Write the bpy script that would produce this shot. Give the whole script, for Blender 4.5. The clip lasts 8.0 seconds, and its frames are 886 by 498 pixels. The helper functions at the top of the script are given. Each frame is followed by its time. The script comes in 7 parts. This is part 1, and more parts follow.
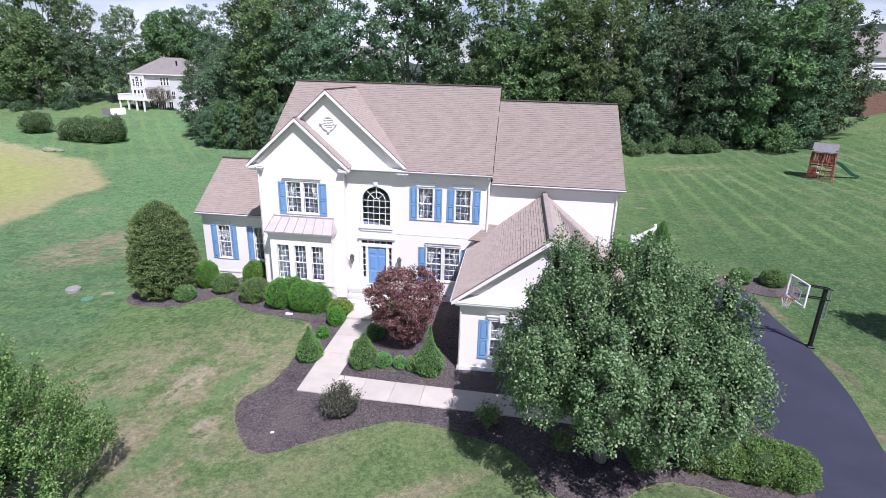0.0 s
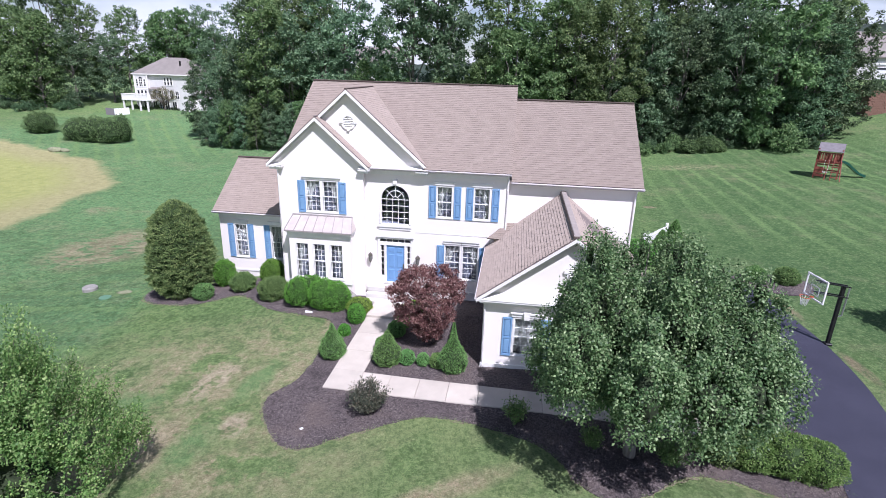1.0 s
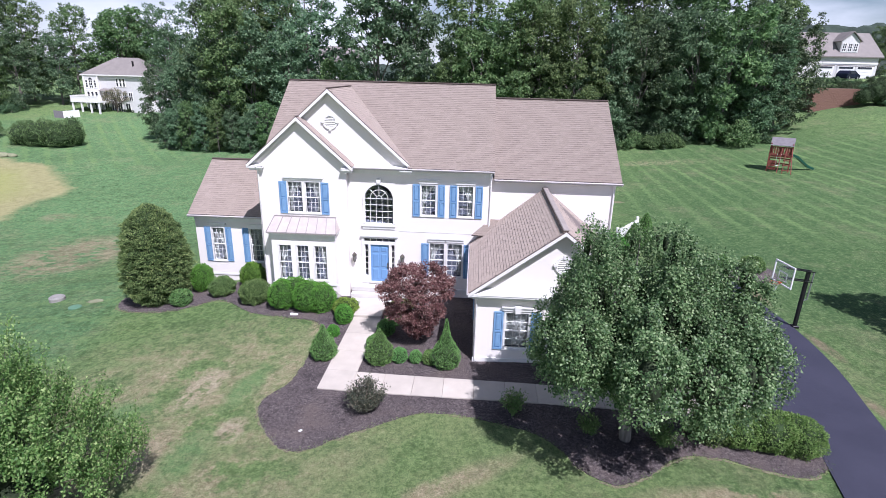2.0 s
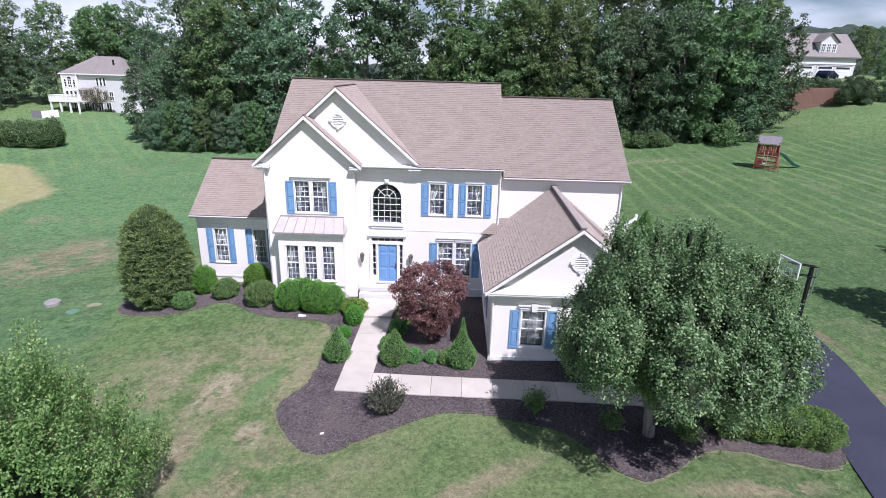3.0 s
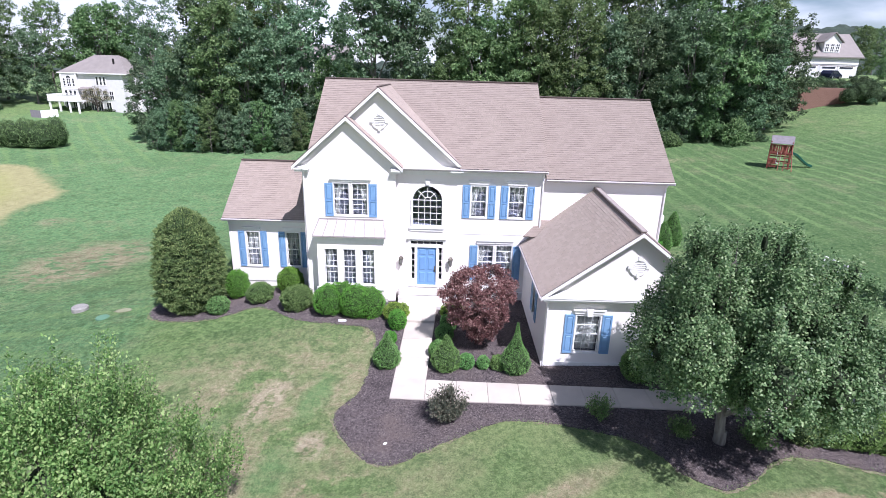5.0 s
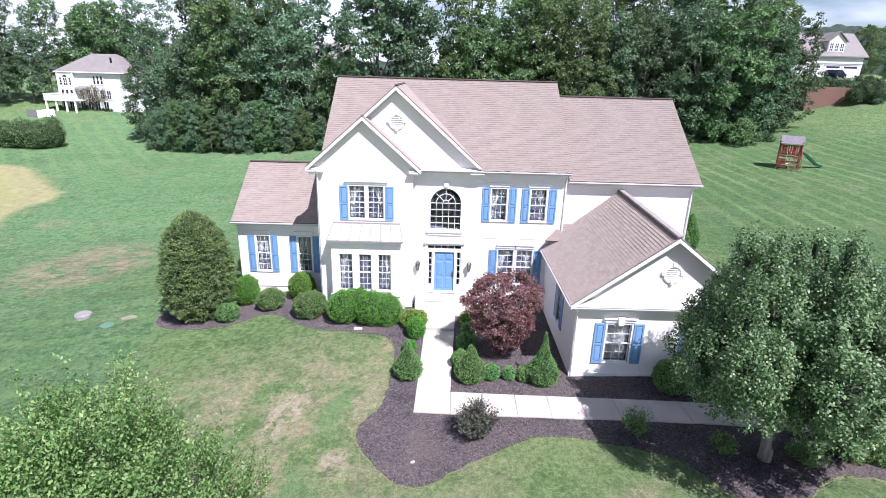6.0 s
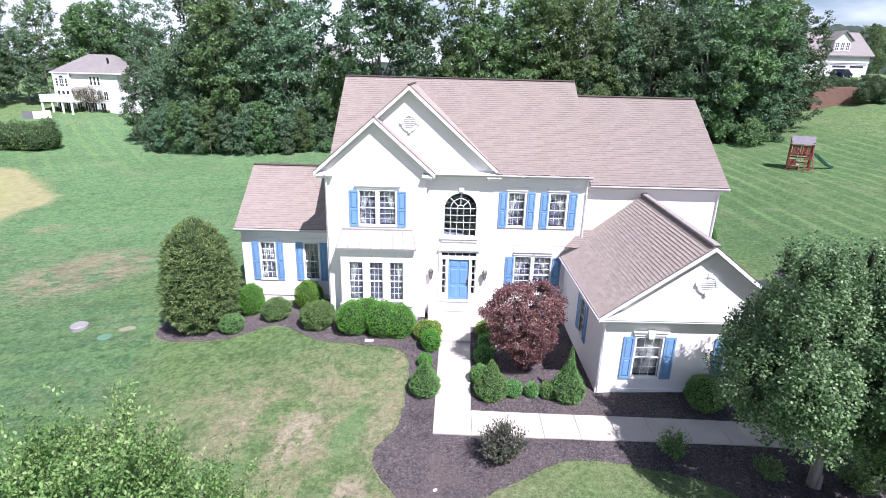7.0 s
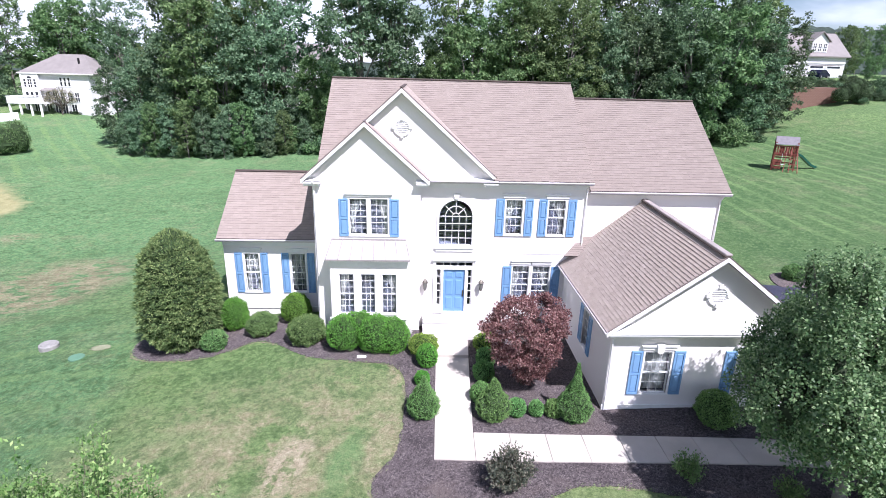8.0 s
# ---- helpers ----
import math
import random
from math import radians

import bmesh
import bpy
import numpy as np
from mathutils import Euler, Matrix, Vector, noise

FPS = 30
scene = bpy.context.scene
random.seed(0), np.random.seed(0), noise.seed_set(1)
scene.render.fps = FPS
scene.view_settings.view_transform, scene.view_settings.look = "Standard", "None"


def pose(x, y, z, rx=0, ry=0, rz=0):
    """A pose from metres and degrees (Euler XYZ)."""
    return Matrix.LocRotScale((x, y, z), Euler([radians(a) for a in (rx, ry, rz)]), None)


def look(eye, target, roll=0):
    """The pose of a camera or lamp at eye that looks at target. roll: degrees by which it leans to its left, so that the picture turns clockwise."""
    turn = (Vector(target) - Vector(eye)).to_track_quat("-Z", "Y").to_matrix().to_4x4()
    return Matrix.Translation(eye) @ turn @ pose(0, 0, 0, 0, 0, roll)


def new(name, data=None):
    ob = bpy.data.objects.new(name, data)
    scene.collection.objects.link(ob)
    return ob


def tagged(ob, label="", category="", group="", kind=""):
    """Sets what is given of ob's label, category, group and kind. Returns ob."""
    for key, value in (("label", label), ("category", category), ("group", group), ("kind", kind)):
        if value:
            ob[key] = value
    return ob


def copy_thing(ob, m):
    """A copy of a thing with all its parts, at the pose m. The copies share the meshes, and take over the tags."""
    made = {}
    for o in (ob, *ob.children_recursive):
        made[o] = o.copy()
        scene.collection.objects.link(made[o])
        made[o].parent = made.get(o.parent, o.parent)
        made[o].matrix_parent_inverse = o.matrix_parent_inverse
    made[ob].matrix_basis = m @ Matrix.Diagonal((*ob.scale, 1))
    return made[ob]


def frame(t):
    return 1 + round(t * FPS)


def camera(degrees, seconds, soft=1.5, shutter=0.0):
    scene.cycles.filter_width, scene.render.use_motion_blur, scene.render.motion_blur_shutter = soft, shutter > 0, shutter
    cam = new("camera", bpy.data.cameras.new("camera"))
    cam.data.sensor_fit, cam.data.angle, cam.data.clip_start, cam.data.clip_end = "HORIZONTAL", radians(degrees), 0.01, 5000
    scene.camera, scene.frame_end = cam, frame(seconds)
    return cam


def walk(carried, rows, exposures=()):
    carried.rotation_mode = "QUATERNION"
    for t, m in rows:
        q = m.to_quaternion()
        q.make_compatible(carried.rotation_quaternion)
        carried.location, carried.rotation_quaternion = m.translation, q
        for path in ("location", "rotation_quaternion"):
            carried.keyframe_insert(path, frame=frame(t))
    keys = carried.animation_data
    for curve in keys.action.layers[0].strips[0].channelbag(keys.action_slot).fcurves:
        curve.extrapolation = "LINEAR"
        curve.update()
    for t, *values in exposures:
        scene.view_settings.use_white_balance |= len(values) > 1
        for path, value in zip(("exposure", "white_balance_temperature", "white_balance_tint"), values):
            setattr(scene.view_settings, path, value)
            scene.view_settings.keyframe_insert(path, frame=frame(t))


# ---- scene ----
cam = camera(80.4, 8.0, soft=0.6)
PATH = [
    (0, (-0.047, -0.003, 12.359), (-0.294, 1.874, 11.715), 1.6),
    (0.5, (-0.503, -0.093, 12.343), (-0.747, 1.785, 11.698), 1.6),
    (1, (-1.049, -0.325, 12.29), (-1.291, 1.553, 11.647), 1.6),
    (1.5, (-1.57, -0.593, 12.245), (-1.761, 1.292, 11.603), 1.6),
    (1.7, (-1.79, -0.668, 12.242), (-1.941, 1.22, 11.601), 1.5),
    (3, (-3.55, -0.623, 12.111), (-3.584, 1.272, 11.472), 1.5),
    (3.5, (-4.144, -0.541, 12.137), (-4.176, 1.353, 11.497), 1.5),
    (4, (-4.78, -0.548, 12.142), (-4.809, 1.346, 11.501), 1.6),
    (4.5, (-5.42, -0.464, 12.125), (-5.437, 1.431, 11.484), 1.6),
    (6, (-7.154, 0.776, 11.996), (-7.146, 2.67, 11.354), 1.6),
    (6.5, (-7.568, 1.391, 11.935), (-7.556, 3.286, 11.295), 1.6),
    (7, (-7.93, 2.025, 11.895), (-7.915, 3.92, 11.255), 1.5),
    (7.5, (-8.244, 2.642, 11.901), (-8.22, 4.538, 11.263), 1.5),
    (8, (-8.506, 3.218, 11.947), (-8.422, 5.112, 11.309), 1.5),
]
EXPOSURE = 0.39
walk(cam, [(t, look(eye, target, roll)) for t, eye, target, roll in PATH], exposures=[(t, EXPOSURE + e, 5900, 22) for t, e in ((0.0, 0.0), (1.5, 0.05), (3.0, -0.02), (3.5, 0.02), (4.5, 0.19), (6.0, 0.40), (8.0, 0.48))])

# ---------------------------------------------------------------- world and sun
SUN_AZ, SUN_EL = radians(34), radians(54.5)
SUN_DIR = Vector((math.sin(SUN_AZ) * math.cos(SUN_EL), -math.cos(SUN_AZ) * math.cos(SUN_EL), math.sin(SUN_EL)))
world = bpy.data.worlds.new("sky")
scene.world = world
world.use_nodes = True
wn, wl = world.node_tree.nodes, world.node_tree.links
wn.clear()
sky = wn.new("ShaderNodeTexSky")
sky.sky_type = "NISHITA"
sky.sun_disc = False
sky.sun_elevation, sky.sun_rotation = SUN_EL, math.atan2(SUN_DIR.x, SUN_DIR.y)
sky.air_density, sky.dust_density = 1.0, 0.5
bg_sky = wn.new("ShaderNodeBackground")
bg_sky.inputs["Strength"].default_value = 0.062
wl.new(sky.outputs[0], bg_sky.inputs["Color"])
bg_cloud = wn.new("ShaderNodeBackground")
bg_cloud.inputs["Color"].default_value = (0.86, 0.92, 1.0, 1)
bg_cloud.inputs["Strength"].default_value = 0.80
w_co = wn.new("ShaderNodeTexCoord")
w_map = wn.new("ShaderNodeMapping")
w_map.inputs["Scale"].default_value = (1, 1, 3.2)
w_noise = wn.new("ShaderNodeTexNoise")
w_noise.inputs["Scale"].default_value, w_noise.inputs["Detail"].default_value = 2.6, 6
w_ramp = wn.new("ShaderNodeValToRGB")
w_ramp.color_ramp.elements[0].position, w_ramp.color_ramp.elements[1].position = 0.36, 0.54
w_mix = wn.new("ShaderNodeMixShader")
w_out = wn.new("ShaderNodeOutputWorld")
wl.new(w_co.outputs["Generated"], w_map.inputs["Vector"])
wl.new(w_map.outputs[0], w_noise.inputs["Vector"])
wl.new(w_noise.outputs["Fac"], w_ramp.inputs[0])
w_sep = wn.new("ShaderNodeSeparateXYZ")
w_low = wn.new("ShaderNodeMapRange")
w_low.inputs["From Min"].default_value, w_low.inputs["From Max"].default_value = 0.12, 0.32
w_low.inputs["To Min"].default_value, w_low.inputs["To Max"].default_value = 1.0, 0.12
w_mul = wn.new("ShaderNodeMath")
w_mul.operation = "MULTIPLY"
wl.new(w_co.outputs["Generated"], w_sep.inputs[0])
wl.new(w_sep.outputs["Z"], w_low.inputs["Value"])
wl.new(w_low.outputs[0], w_mul.inputs[0])
wl.new(w_ramp.outputs[0], w_mul.inputs[1])
wl.new(w_mul.outputs[0], w_mix.inputs[0])
wl.new(bg_sky.outputs[0], w_mix.inputs[1])
wl.new(bg_cloud.outputs[0], w_mix.inputs[2])
wl.new(w_mix.outputs[0], w_out.inputs[0])

sun_data = bpy.data.lights.new("sun", "SUN")
sun_data.energy, sun_data.angle, sun_data.color = 4.9, radians(0.53), (1.0, 0.965, 0.945)
sun = new("sun", sun_data)
sun.matrix_world = look(SUN_DIR * 100, (0, 0, 0))


# ---------------------------------------------------------------- materials
class Mat:
    """A small wrapper to write node materials briefly."""

    def __init__(self, name, rough=0.7, metal=0.0, spec=0.4):
        self.m = bpy.data.materials.new(name)
        self.m.use_nodes = True
        self.n, self.l = self.m.node_tree.nodes, self.m.node_tree.links
        self.p = self.n["Principled BSDF"]
        self.p.inputs["Roughness"].default_value = rough
        self.p.inputs["Metallic"].default_value = metal
        self.p.inputs["Specular IOR Level"].default_value = spec
        self.co = self.n.new("ShaderNodeTexCoord").outputs["Object"]

    def node(self, kind, **values):
        n = self.n.new(kind)
        for k, v in values.items():
            n.inputs[k.replace("_", " ")].default_value = v
        return n

    def noise(self, scale, detail=4, rough=0.55, stretch=None, offset=(0, 0, 0)):
        n = self.node("ShaderNodeTexNoise", Scale=scale, Detail=detail, Roughness=rough)
        mp = self.n.new("ShaderNodeMapping")
        mp.inputs["Scale"].default_value = stretch or (1, 1, 1)
        mp.inputs["Location"].default_value = offset
        self.l.new(self.co, mp.inputs["Vector"])
        self.l.new(mp.outputs[0], n.inputs["Vector"])
        return n.outputs["Fac"]

    def ramp(self, fac, *stops):
        r = self.n.new("ShaderNodeValToRGB")
        els = r.color_ramp.elements
        while len(els) < len(stops):
            els.new(0.5)
        for e, (pos, col) in zip(els, stops):
            e.position, e.color = pos, (col, col, col, 1) if isinstance(col, (int, float)) else (*col, 1)
        self.l.new(fac, r.inputs[0])
        return r.outputs[0]

    def mix(self, fac, a, b, blend="MIX"):
        x = self.n.new("ShaderNodeMix")
        x.data_type, x.blend_type = "RGBA", blend
        for sock, v in ((x.inputs[0], fac), (x.inputs[6], a), (x.inputs[7], b)):
            if isinstance(v, (int, float)):
                sock.default_value = v
            elif isinstance(v, tuple):
                sock.default_value = (*v, 1)
            else:
                self.l.new(v, sock)
        return x.outputs[2]

    def math(self, op, a, b=0.0, clamp=False):
        x = self.n.new("ShaderNodeMath")
        x.operation, x.use_clamp = op, clamp
        for sock, v in zip(x.inputs, (a, b)):
            if isinstance(v, (int, float)):
                sock.default_value = v
            else:
                self.l.new(v, sock)
        return x.outputs[0]

    def spot(self, x, y, rx, ry, edge=0.5, rot=0.0):
        """1 within an ellipse on the ground, falling to 0 beyond its edge."""
        mp = self.n.new("ShaderNodeMapping")
        mp.vector_type = "TEXTURE"
        mp.inputs["Location"].default_value = (x, y, 0)
        mp.inputs["Rotation"].default_value = (0, 0, radians(rot))
        mp.inputs["Scale"].default_value = (rx, ry, 1e6)
        self.l.new(self.co, mp.inputs["Vector"])
        ln = self.n.new("ShaderNodeVectorMath")
        ln.operation = "LENGTH"
        self.l.new(mp.outputs[0], ln.inputs[0])
        return self.ramp(ln.outputs["Value"], (1 - edge, 1.0), (1 + edge * 0.6, 0.0))

    def colour(self, c):
        if isinstance(c, tuple):
            self.p.inputs["Base Color"].default_value = (*c, 1)
        else:
            self.l.new(c, self.p.inputs["Base Color"])
        return self

    def bump(self, height, dist=0.01, strength=0.6):
        b = self.node("ShaderNodeBump", Strength=strength, Distance=dist)
        self.l.new(height, b.inputs["Height"])
        self.l.new(b.outputs[0], self.p.inputs["Normal"])
        return self

    def island(self):
        return self.n.new("ShaderNodeNewGeometry").outputs["Random Per Island"]

    def object_random(self):
        return self.n.new("ShaderNodeObjectInfo").outputs["Random"]


def plain(name, col, rough=0.6, metal=0.0, vary=0.12, scale=3.0, bump=0.0):
    a = Mat(name, rough, metal)
    dark = tuple(c * (1 - vary) for c in col)
    light = tuple(min(1.0, c * (1 + vary * 0.6)) for c in col)
    fine = a.noise(scale * 14, 3)
    a.colour(a.mix(a.math("MULTIPLY", fine, 0.35), a.ramp(a.noise(scale), (0.3, dark), (0.7, light)), dark))
    if bump:
        a.bump(fine, bump)
    return a.m


def leaf_mat(name, dark, mid, light, trans=0.35, rough=0.45, clump=0.8, per_thing=0.0, spec=0.3):
    a = Mat(name, rough, spec=spec)
    col = a.ramp(a.island(), (0.05, dark), (0.55, mid), (0.98, light))
    col = a.mix(a.ramp(a.noise(clump, 2), (0.35, 0.55), (0.7, 0.0)), col, dark)
    if per_thing:
        h = a.node("ShaderNodeHueSaturation")
        a.l.new(a.ramp(a.object_random(), (0.0, 0.475), (1.0, 0.52)), h.inputs["Hue"])
        a.l.new(a.ramp(a.object_random(), (0.0, 1 - per_thing), (0.5, 1.0), (1.0, 1 + per_thing * 0.6)), h.inputs["Value"])
        a.l.new(col, h.inputs["Color"])
        col = h.outputs[0]
    a.colour(col)
    tr = a.n.new("ShaderNodeBsdfTranslucent")
    a.l.new(col, tr.inputs["Color"])
    ms = a.node("ShaderNodeMixShader", Fac=trans)
    a.l.new(a.p.outputs[0], ms.inputs[1])
    a.l.new(tr.outputs[0], ms.inputs[2])
    a.l.new(ms.outputs[0], a.n["Material Output"].inputs[0])
    return a.m


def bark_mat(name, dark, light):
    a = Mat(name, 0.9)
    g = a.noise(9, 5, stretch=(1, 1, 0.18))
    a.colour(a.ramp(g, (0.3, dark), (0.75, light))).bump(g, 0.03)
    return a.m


def stucco_mat():
    a = Mat("cream stucco", 0.9, spec=0.2)
    stain = a.noise(0.7, 5, stretch=(1, 1, 0.35))
    fine = a.noise(60, 3)
    a.colour(a.mix(a.ramp(stain, (0.45, 0.0), (0.8, 0.35)), (0.81, 0.77, 0.745), (0.73, 0.69, 0.66)))
    a.bump(fine, 0.004, 0.5)
    return a.m


def shingle_mat(name, dark, mid, light):
    a = Mat(name, 0.92, spec=0.15)
    a.p.inputs["Diffuse Roughness"].default_value = 1.0
    col = a.ramp(a.island(), (0.0, dark), (0.5, mid), (1.0, light))
    col = a.mix(a.ramp(a.noise(0.55, 4), (0.35, 0.0), (0.75, 0.35)), col, dark)
    grit = a.noise(90, 2)
    col = a.mix(0.25, col, a.ramp(grit, (0.3, dark), (0.7, light)))
    a.colour(col).bump(grit, 0.004, 0.5)
    return a.m


def glass_mat():
    a = Mat("window glass", 0.02, spec=0.5)
    a.colour((0.82, 0.88, 0.9))
    a.p.inputs["Transmission Weight"].default_value = 1.0
    a.p.inputs["IOR"].default_value = 1.45
    return a.m


def concrete_mat():
    a = Mat("pale concrete", 0.85, spec=0.25)
    stain = a.noise(1.3, 6)
    fine = a.noise(70, 3)
    col = a.ramp(stain, (0.3, (0.45, 0.405, 0.355)), (0.7, (0.54, 0.49, 0.43)))
    col = a.mix(a.ramp(fine, (0.35, 0.3), (0.6, 0.0)), col, (0.42, 0.39, 0.35))
    rnd = a.node("ShaderNodeHueSaturation")
    a.l.new(a.ramp(a.object_random(), (0.0, 0.92), (1.0, 1.06)), rnd.inputs["Value"])
    a.l.new(col, rnd.inputs["Color"])
    a.colour(rnd.outputs[0]).bump(fine, 0.003)
    return a.m


def asphalt_mat():
    a = Mat("sealed asphalt", 0.62, spec=0.5)
    grit = a.noise(55, 3, 0.7)
    worn = a.noise(0.5, 5)
    col = a.ramp(grit, (0.35, (0.017, 0.017, 0.029)), (0.68, (0.050, 0.050, 0.082)))
    col = a.mix(a.ramp(worn, (0.4, 0.0), (0.75, 0.4)), col, (0.058, 0.057, 0.088))
    a.colour(col).bump(grit, 0.006, 0.8)
    return a.m


def mulch_mat():
    a = Mat("dark bark mulch", 0.95, spec=0.15)
    chips = a.noise(34, 4, 0.8, stretch=(1, 1.6, 1))
    coarse = a.noise(11, 4, 0.8)
    faded = a.noise(0.55, 6, 0.65)
    col = a.ramp(a.math("ADD", a.math("MULTIPLY", chips, 0.6), a.math("MULTIPLY", coarse, 0.4)), (0.39, (0.018, 0.015, 0.017)), (0.5, (0.098, 0.082, 0.084)), (0.63, (0.31, 0.268, 0.256)))
    col = a.mix(a.ramp(faded, (0.50, 0.0), (0.66, 0.45)), col, (0.175, 0.138, 0.120))
    col = a.mix(a.ramp(faded, (0.34, 0.6), (0.46, 0.0)), col, (0.038, 0.032, 0.036))
    a.colour(col).bump(chips, 0.04, 0.9)
    return a.m


def edge_mat():
    a = Mat("dry soil and thatch", 0.95, spec=0.1)
    grit = a.noise(19, 5, 0.8)
    col = a.ramp(grit, (0.38, (0.090, 0.082, 0.060)), (0.5, (0.200, 0.178, 0.125)), (0.62, (0.33, 0.29, 0.21)))
    a.colour(a.mix(a.ramp(a.noise(2.6, 5, 0.75), (0.47, 0.0), (0.56, 0.85)), col, a.ramp(grit, (0.38, (0.095, 0.140, 0.050)), (0.62, (0.250, 0.305, 0.130))))).bump(grit, 0.03, 0.8)
    return a.m


def chip_mat():
    a = Mat("mulch chips", 0.95, spec=0.15)
    a.colour(a.ramp(a.island(), (0.0, (0.026, 0.021, 0.024)), (0.6, (0.098, 0.081, 0.082)), (0.97, (0.27, 0.230, 0.22))))
    return a.m


def grass_colour(a):
    """Mown lawn: mottled green, with straw patches, mowing stripes and dry ground."""
    big = a.noise(0.09, 5)
    mid = a.noise(0.55, 7, 0.7)
    patch = a.noise(0.42, 6, 0.6, offset=(3, 7, 0))
    clump = a.noise(2.2, 6, 0.72)
    fine = a.noise(6.0, 6, 0.82)
    blade = a.noise(34, 3, 0.8)
    grain = a.noise(17.0, 3, 0.85)
    tone = a.math("ADD", a.math("MULTIPLY", fine, 0.6), a.math("MULTIPLY", grain, 0.4))
    green = a.ramp(tone, (0.415, (0.078, 0.138, 0.044)), (0.5, (0.150, 0.254, 0.084)), (0.59, (0.268, 0.385, 0.145)))
    lush = a.ramp(tone, (0.415, (0.066, 0.156, 0.063)), (0.5, (0.132, 0.290, 0.120)), (0.62, (0.236, 0.425, 0.204)))
    side = a.ramp(a.math("ADD", a.math("MAXIMUM", a.spot(-54, 62, 46, 62, 0.4), a.spot(-27, 22, 9, 11, 0.5)), a.math("MULTIPLY", a.math("SUBTRACT", big, 0.5), 1.2)), (0.25, 0.0), (0.75, 1.0))
    green = a.mix(side, green, lush)
    green = a.mix(a.ramp(clump, (0.38, 0.62), (0.5, 0.0)), green, (0.060, 0.108, 0.036))
    green = a.mix(a.ramp(clump, (0.52, 0.0), (0.68, 0.6)), green, (0.215, 0.245, 0.100))
    green = a.mix(a.ramp(mid, (0.36, 0.4), (0.5, 0.0)), green, (0.058, 0.100, 0.042))
    green = a.mix(a.ramp(mid, (0.5, 0.0), (0.66, 0.4)), green, (0.180, 0.220, 0.105))
    green = a.mix(a.ramp(big, (0.45, 0.0), (0.65, 0.4)), green, (0.075, 0.135, 0.058))
    green = a.mix(a.math("MULTIPLY", a.spot(35, 46, 29, 44, 0.3), 0.66), green, (0.038, 0.104, 0.036))
    tuft = a.noise(4.6, 5, 0.78, offset=(5, 1, 0))
    green = a.mix(a.ramp(tuft, (0.40, 0.5), (0.49, 0.0)), green, (0.050, 0.098, 0.036))
    green = a.mix(a.ramp(tuft, (0.52, 0.0), (0.61, 0.62)), green, (0.245, 0.340, 0.140))
    thin = a.math("MULTIPLY", a.spot(-7.5, 13.0, 14, 10.5, 0.5), a.ramp(patch, (0.36, 0.15), (0.60, 0.62)))
    green = a.mix(thin, green, a.ramp(tone, (0.42, (0.140, 0.200, 0.072)), (0.58, (0.360, 0.415, 0.192))))
    straw = a.ramp(tone, (0.39, (0.22, 0.185, 0.110)), (0.5, (0.37, 0.315, 0.20)), (0.62, (0.56, 0.48, 0.33)))
    # thin, sun-dried turf in front of the house, broken by greener tufts
    front = a.spot(-12.5, 15.5, 9.0, 8.5, 0.5)
    dry = a.math("MULTIPLY", front, a.ramp(mid, (0.40, 0.12), (0.58, 0.78)))
    for x, y, rx, ry, rot in ((-12.9, 17.4, 1.5, 1.0, 30), (-12.3, 16.2, 1.0, 0.9, 0), (-12.6, 13.6, 1.0, 2.0, 0), (-14.6, 12.2, 1.2, 2.2, 30), (-9.5, 21.7, 0.45, 1.3, 0),
                              (9.3, 38.0, 0.9, 0.5, 0), (6.0, 12.3, 3.4, 0.5, 5), (-2.6, 12.2, 3.4, 0.6, 30), (-10, 12.4, 1.2, 1.0, 0)):
        s = a.math("MULTIPLY", a.spot(x, y, rx, ry, 0.7, rot), a.ramp(mid, (0.30, 0.35), (0.50, 1.0)))
        dry = a.math("MAXIMUM", dry, s)
    dry = a.math("MULTIPLY", dry, a.ramp(a.math("ADD", a.math("MULTIPLY", patch, 0.75), a.math("MULTIPLY", clump, 0.25)), (0.415, 0.0), (0.47, 1.0)))
    bare = a.math("MAXIMUM", a.math("MAXIMUM", a.spot(-12.75, 17.1, 0.85, 1.9, 0.5, -12), a.spot(-10.4, 14.5, 0.7, 0.9, 0.6)), a.spot(-13.1, 13.0, 1.0, 1.3, 0.6, 20))
    dry = a.math("MAXIMUM", dry, a.math("MULTIPLY", bare, a.ramp(clump, (0.40, 0.25), (0.48, 1.0))))
    dry = a.math("MAXIMUM", dry, a.math("MULTIPLY", a.spot(21, 68.0, 8.5, 2.0, 0.8, 2), a.ramp(clump, (0.42, 0.0), (0.60, 0.75))))
    lusher = a.math("MAXIMUM", a.math("MAXIMUM", a.spot(-10.9, 17.2, 0.75, 1.8, 0.6, -10), a.spot(-11.4, 13.2, 0.9, 1.7, 0.6)), a.spot(-15.2, 15.4, 1.6, 0.9, 0.6, 15))
    dry = a.math("MULTIPLY", dry, a.math("SUBTRACT", 1.0, a.math("MULTIPLY", lusher, a.ramp(clump, (0.36, 0.95), (0.62, 0.55)))))
    # worn ground on the slope beside the house
    worn = a.math("ADD", a.math("MULTIPLY", a.noise(0.5, 6, 0.7, stretch=(0.8, 1.2, 1)), 0.6), a.math("MULTIPLY", a.noise(1.5, 5, 0.7, stretch=(0.8, 1.3, 1)), 0.4))
    bank = a.math("MULTIPLY", a.spot(-32.4, 35.9, 5.4, 6.6, 0.45), a.ramp(worn, (0.455, 0.0), (0.515, 0.95)))
    bank = a.math("MAXIMUM", bank, a.math("MULTIPLY", a.spot(-42, 45.8, 1.9, 1.6, 0.6), a.ramp(worn, (0.44, 0.0), (0.54, 0.7))))
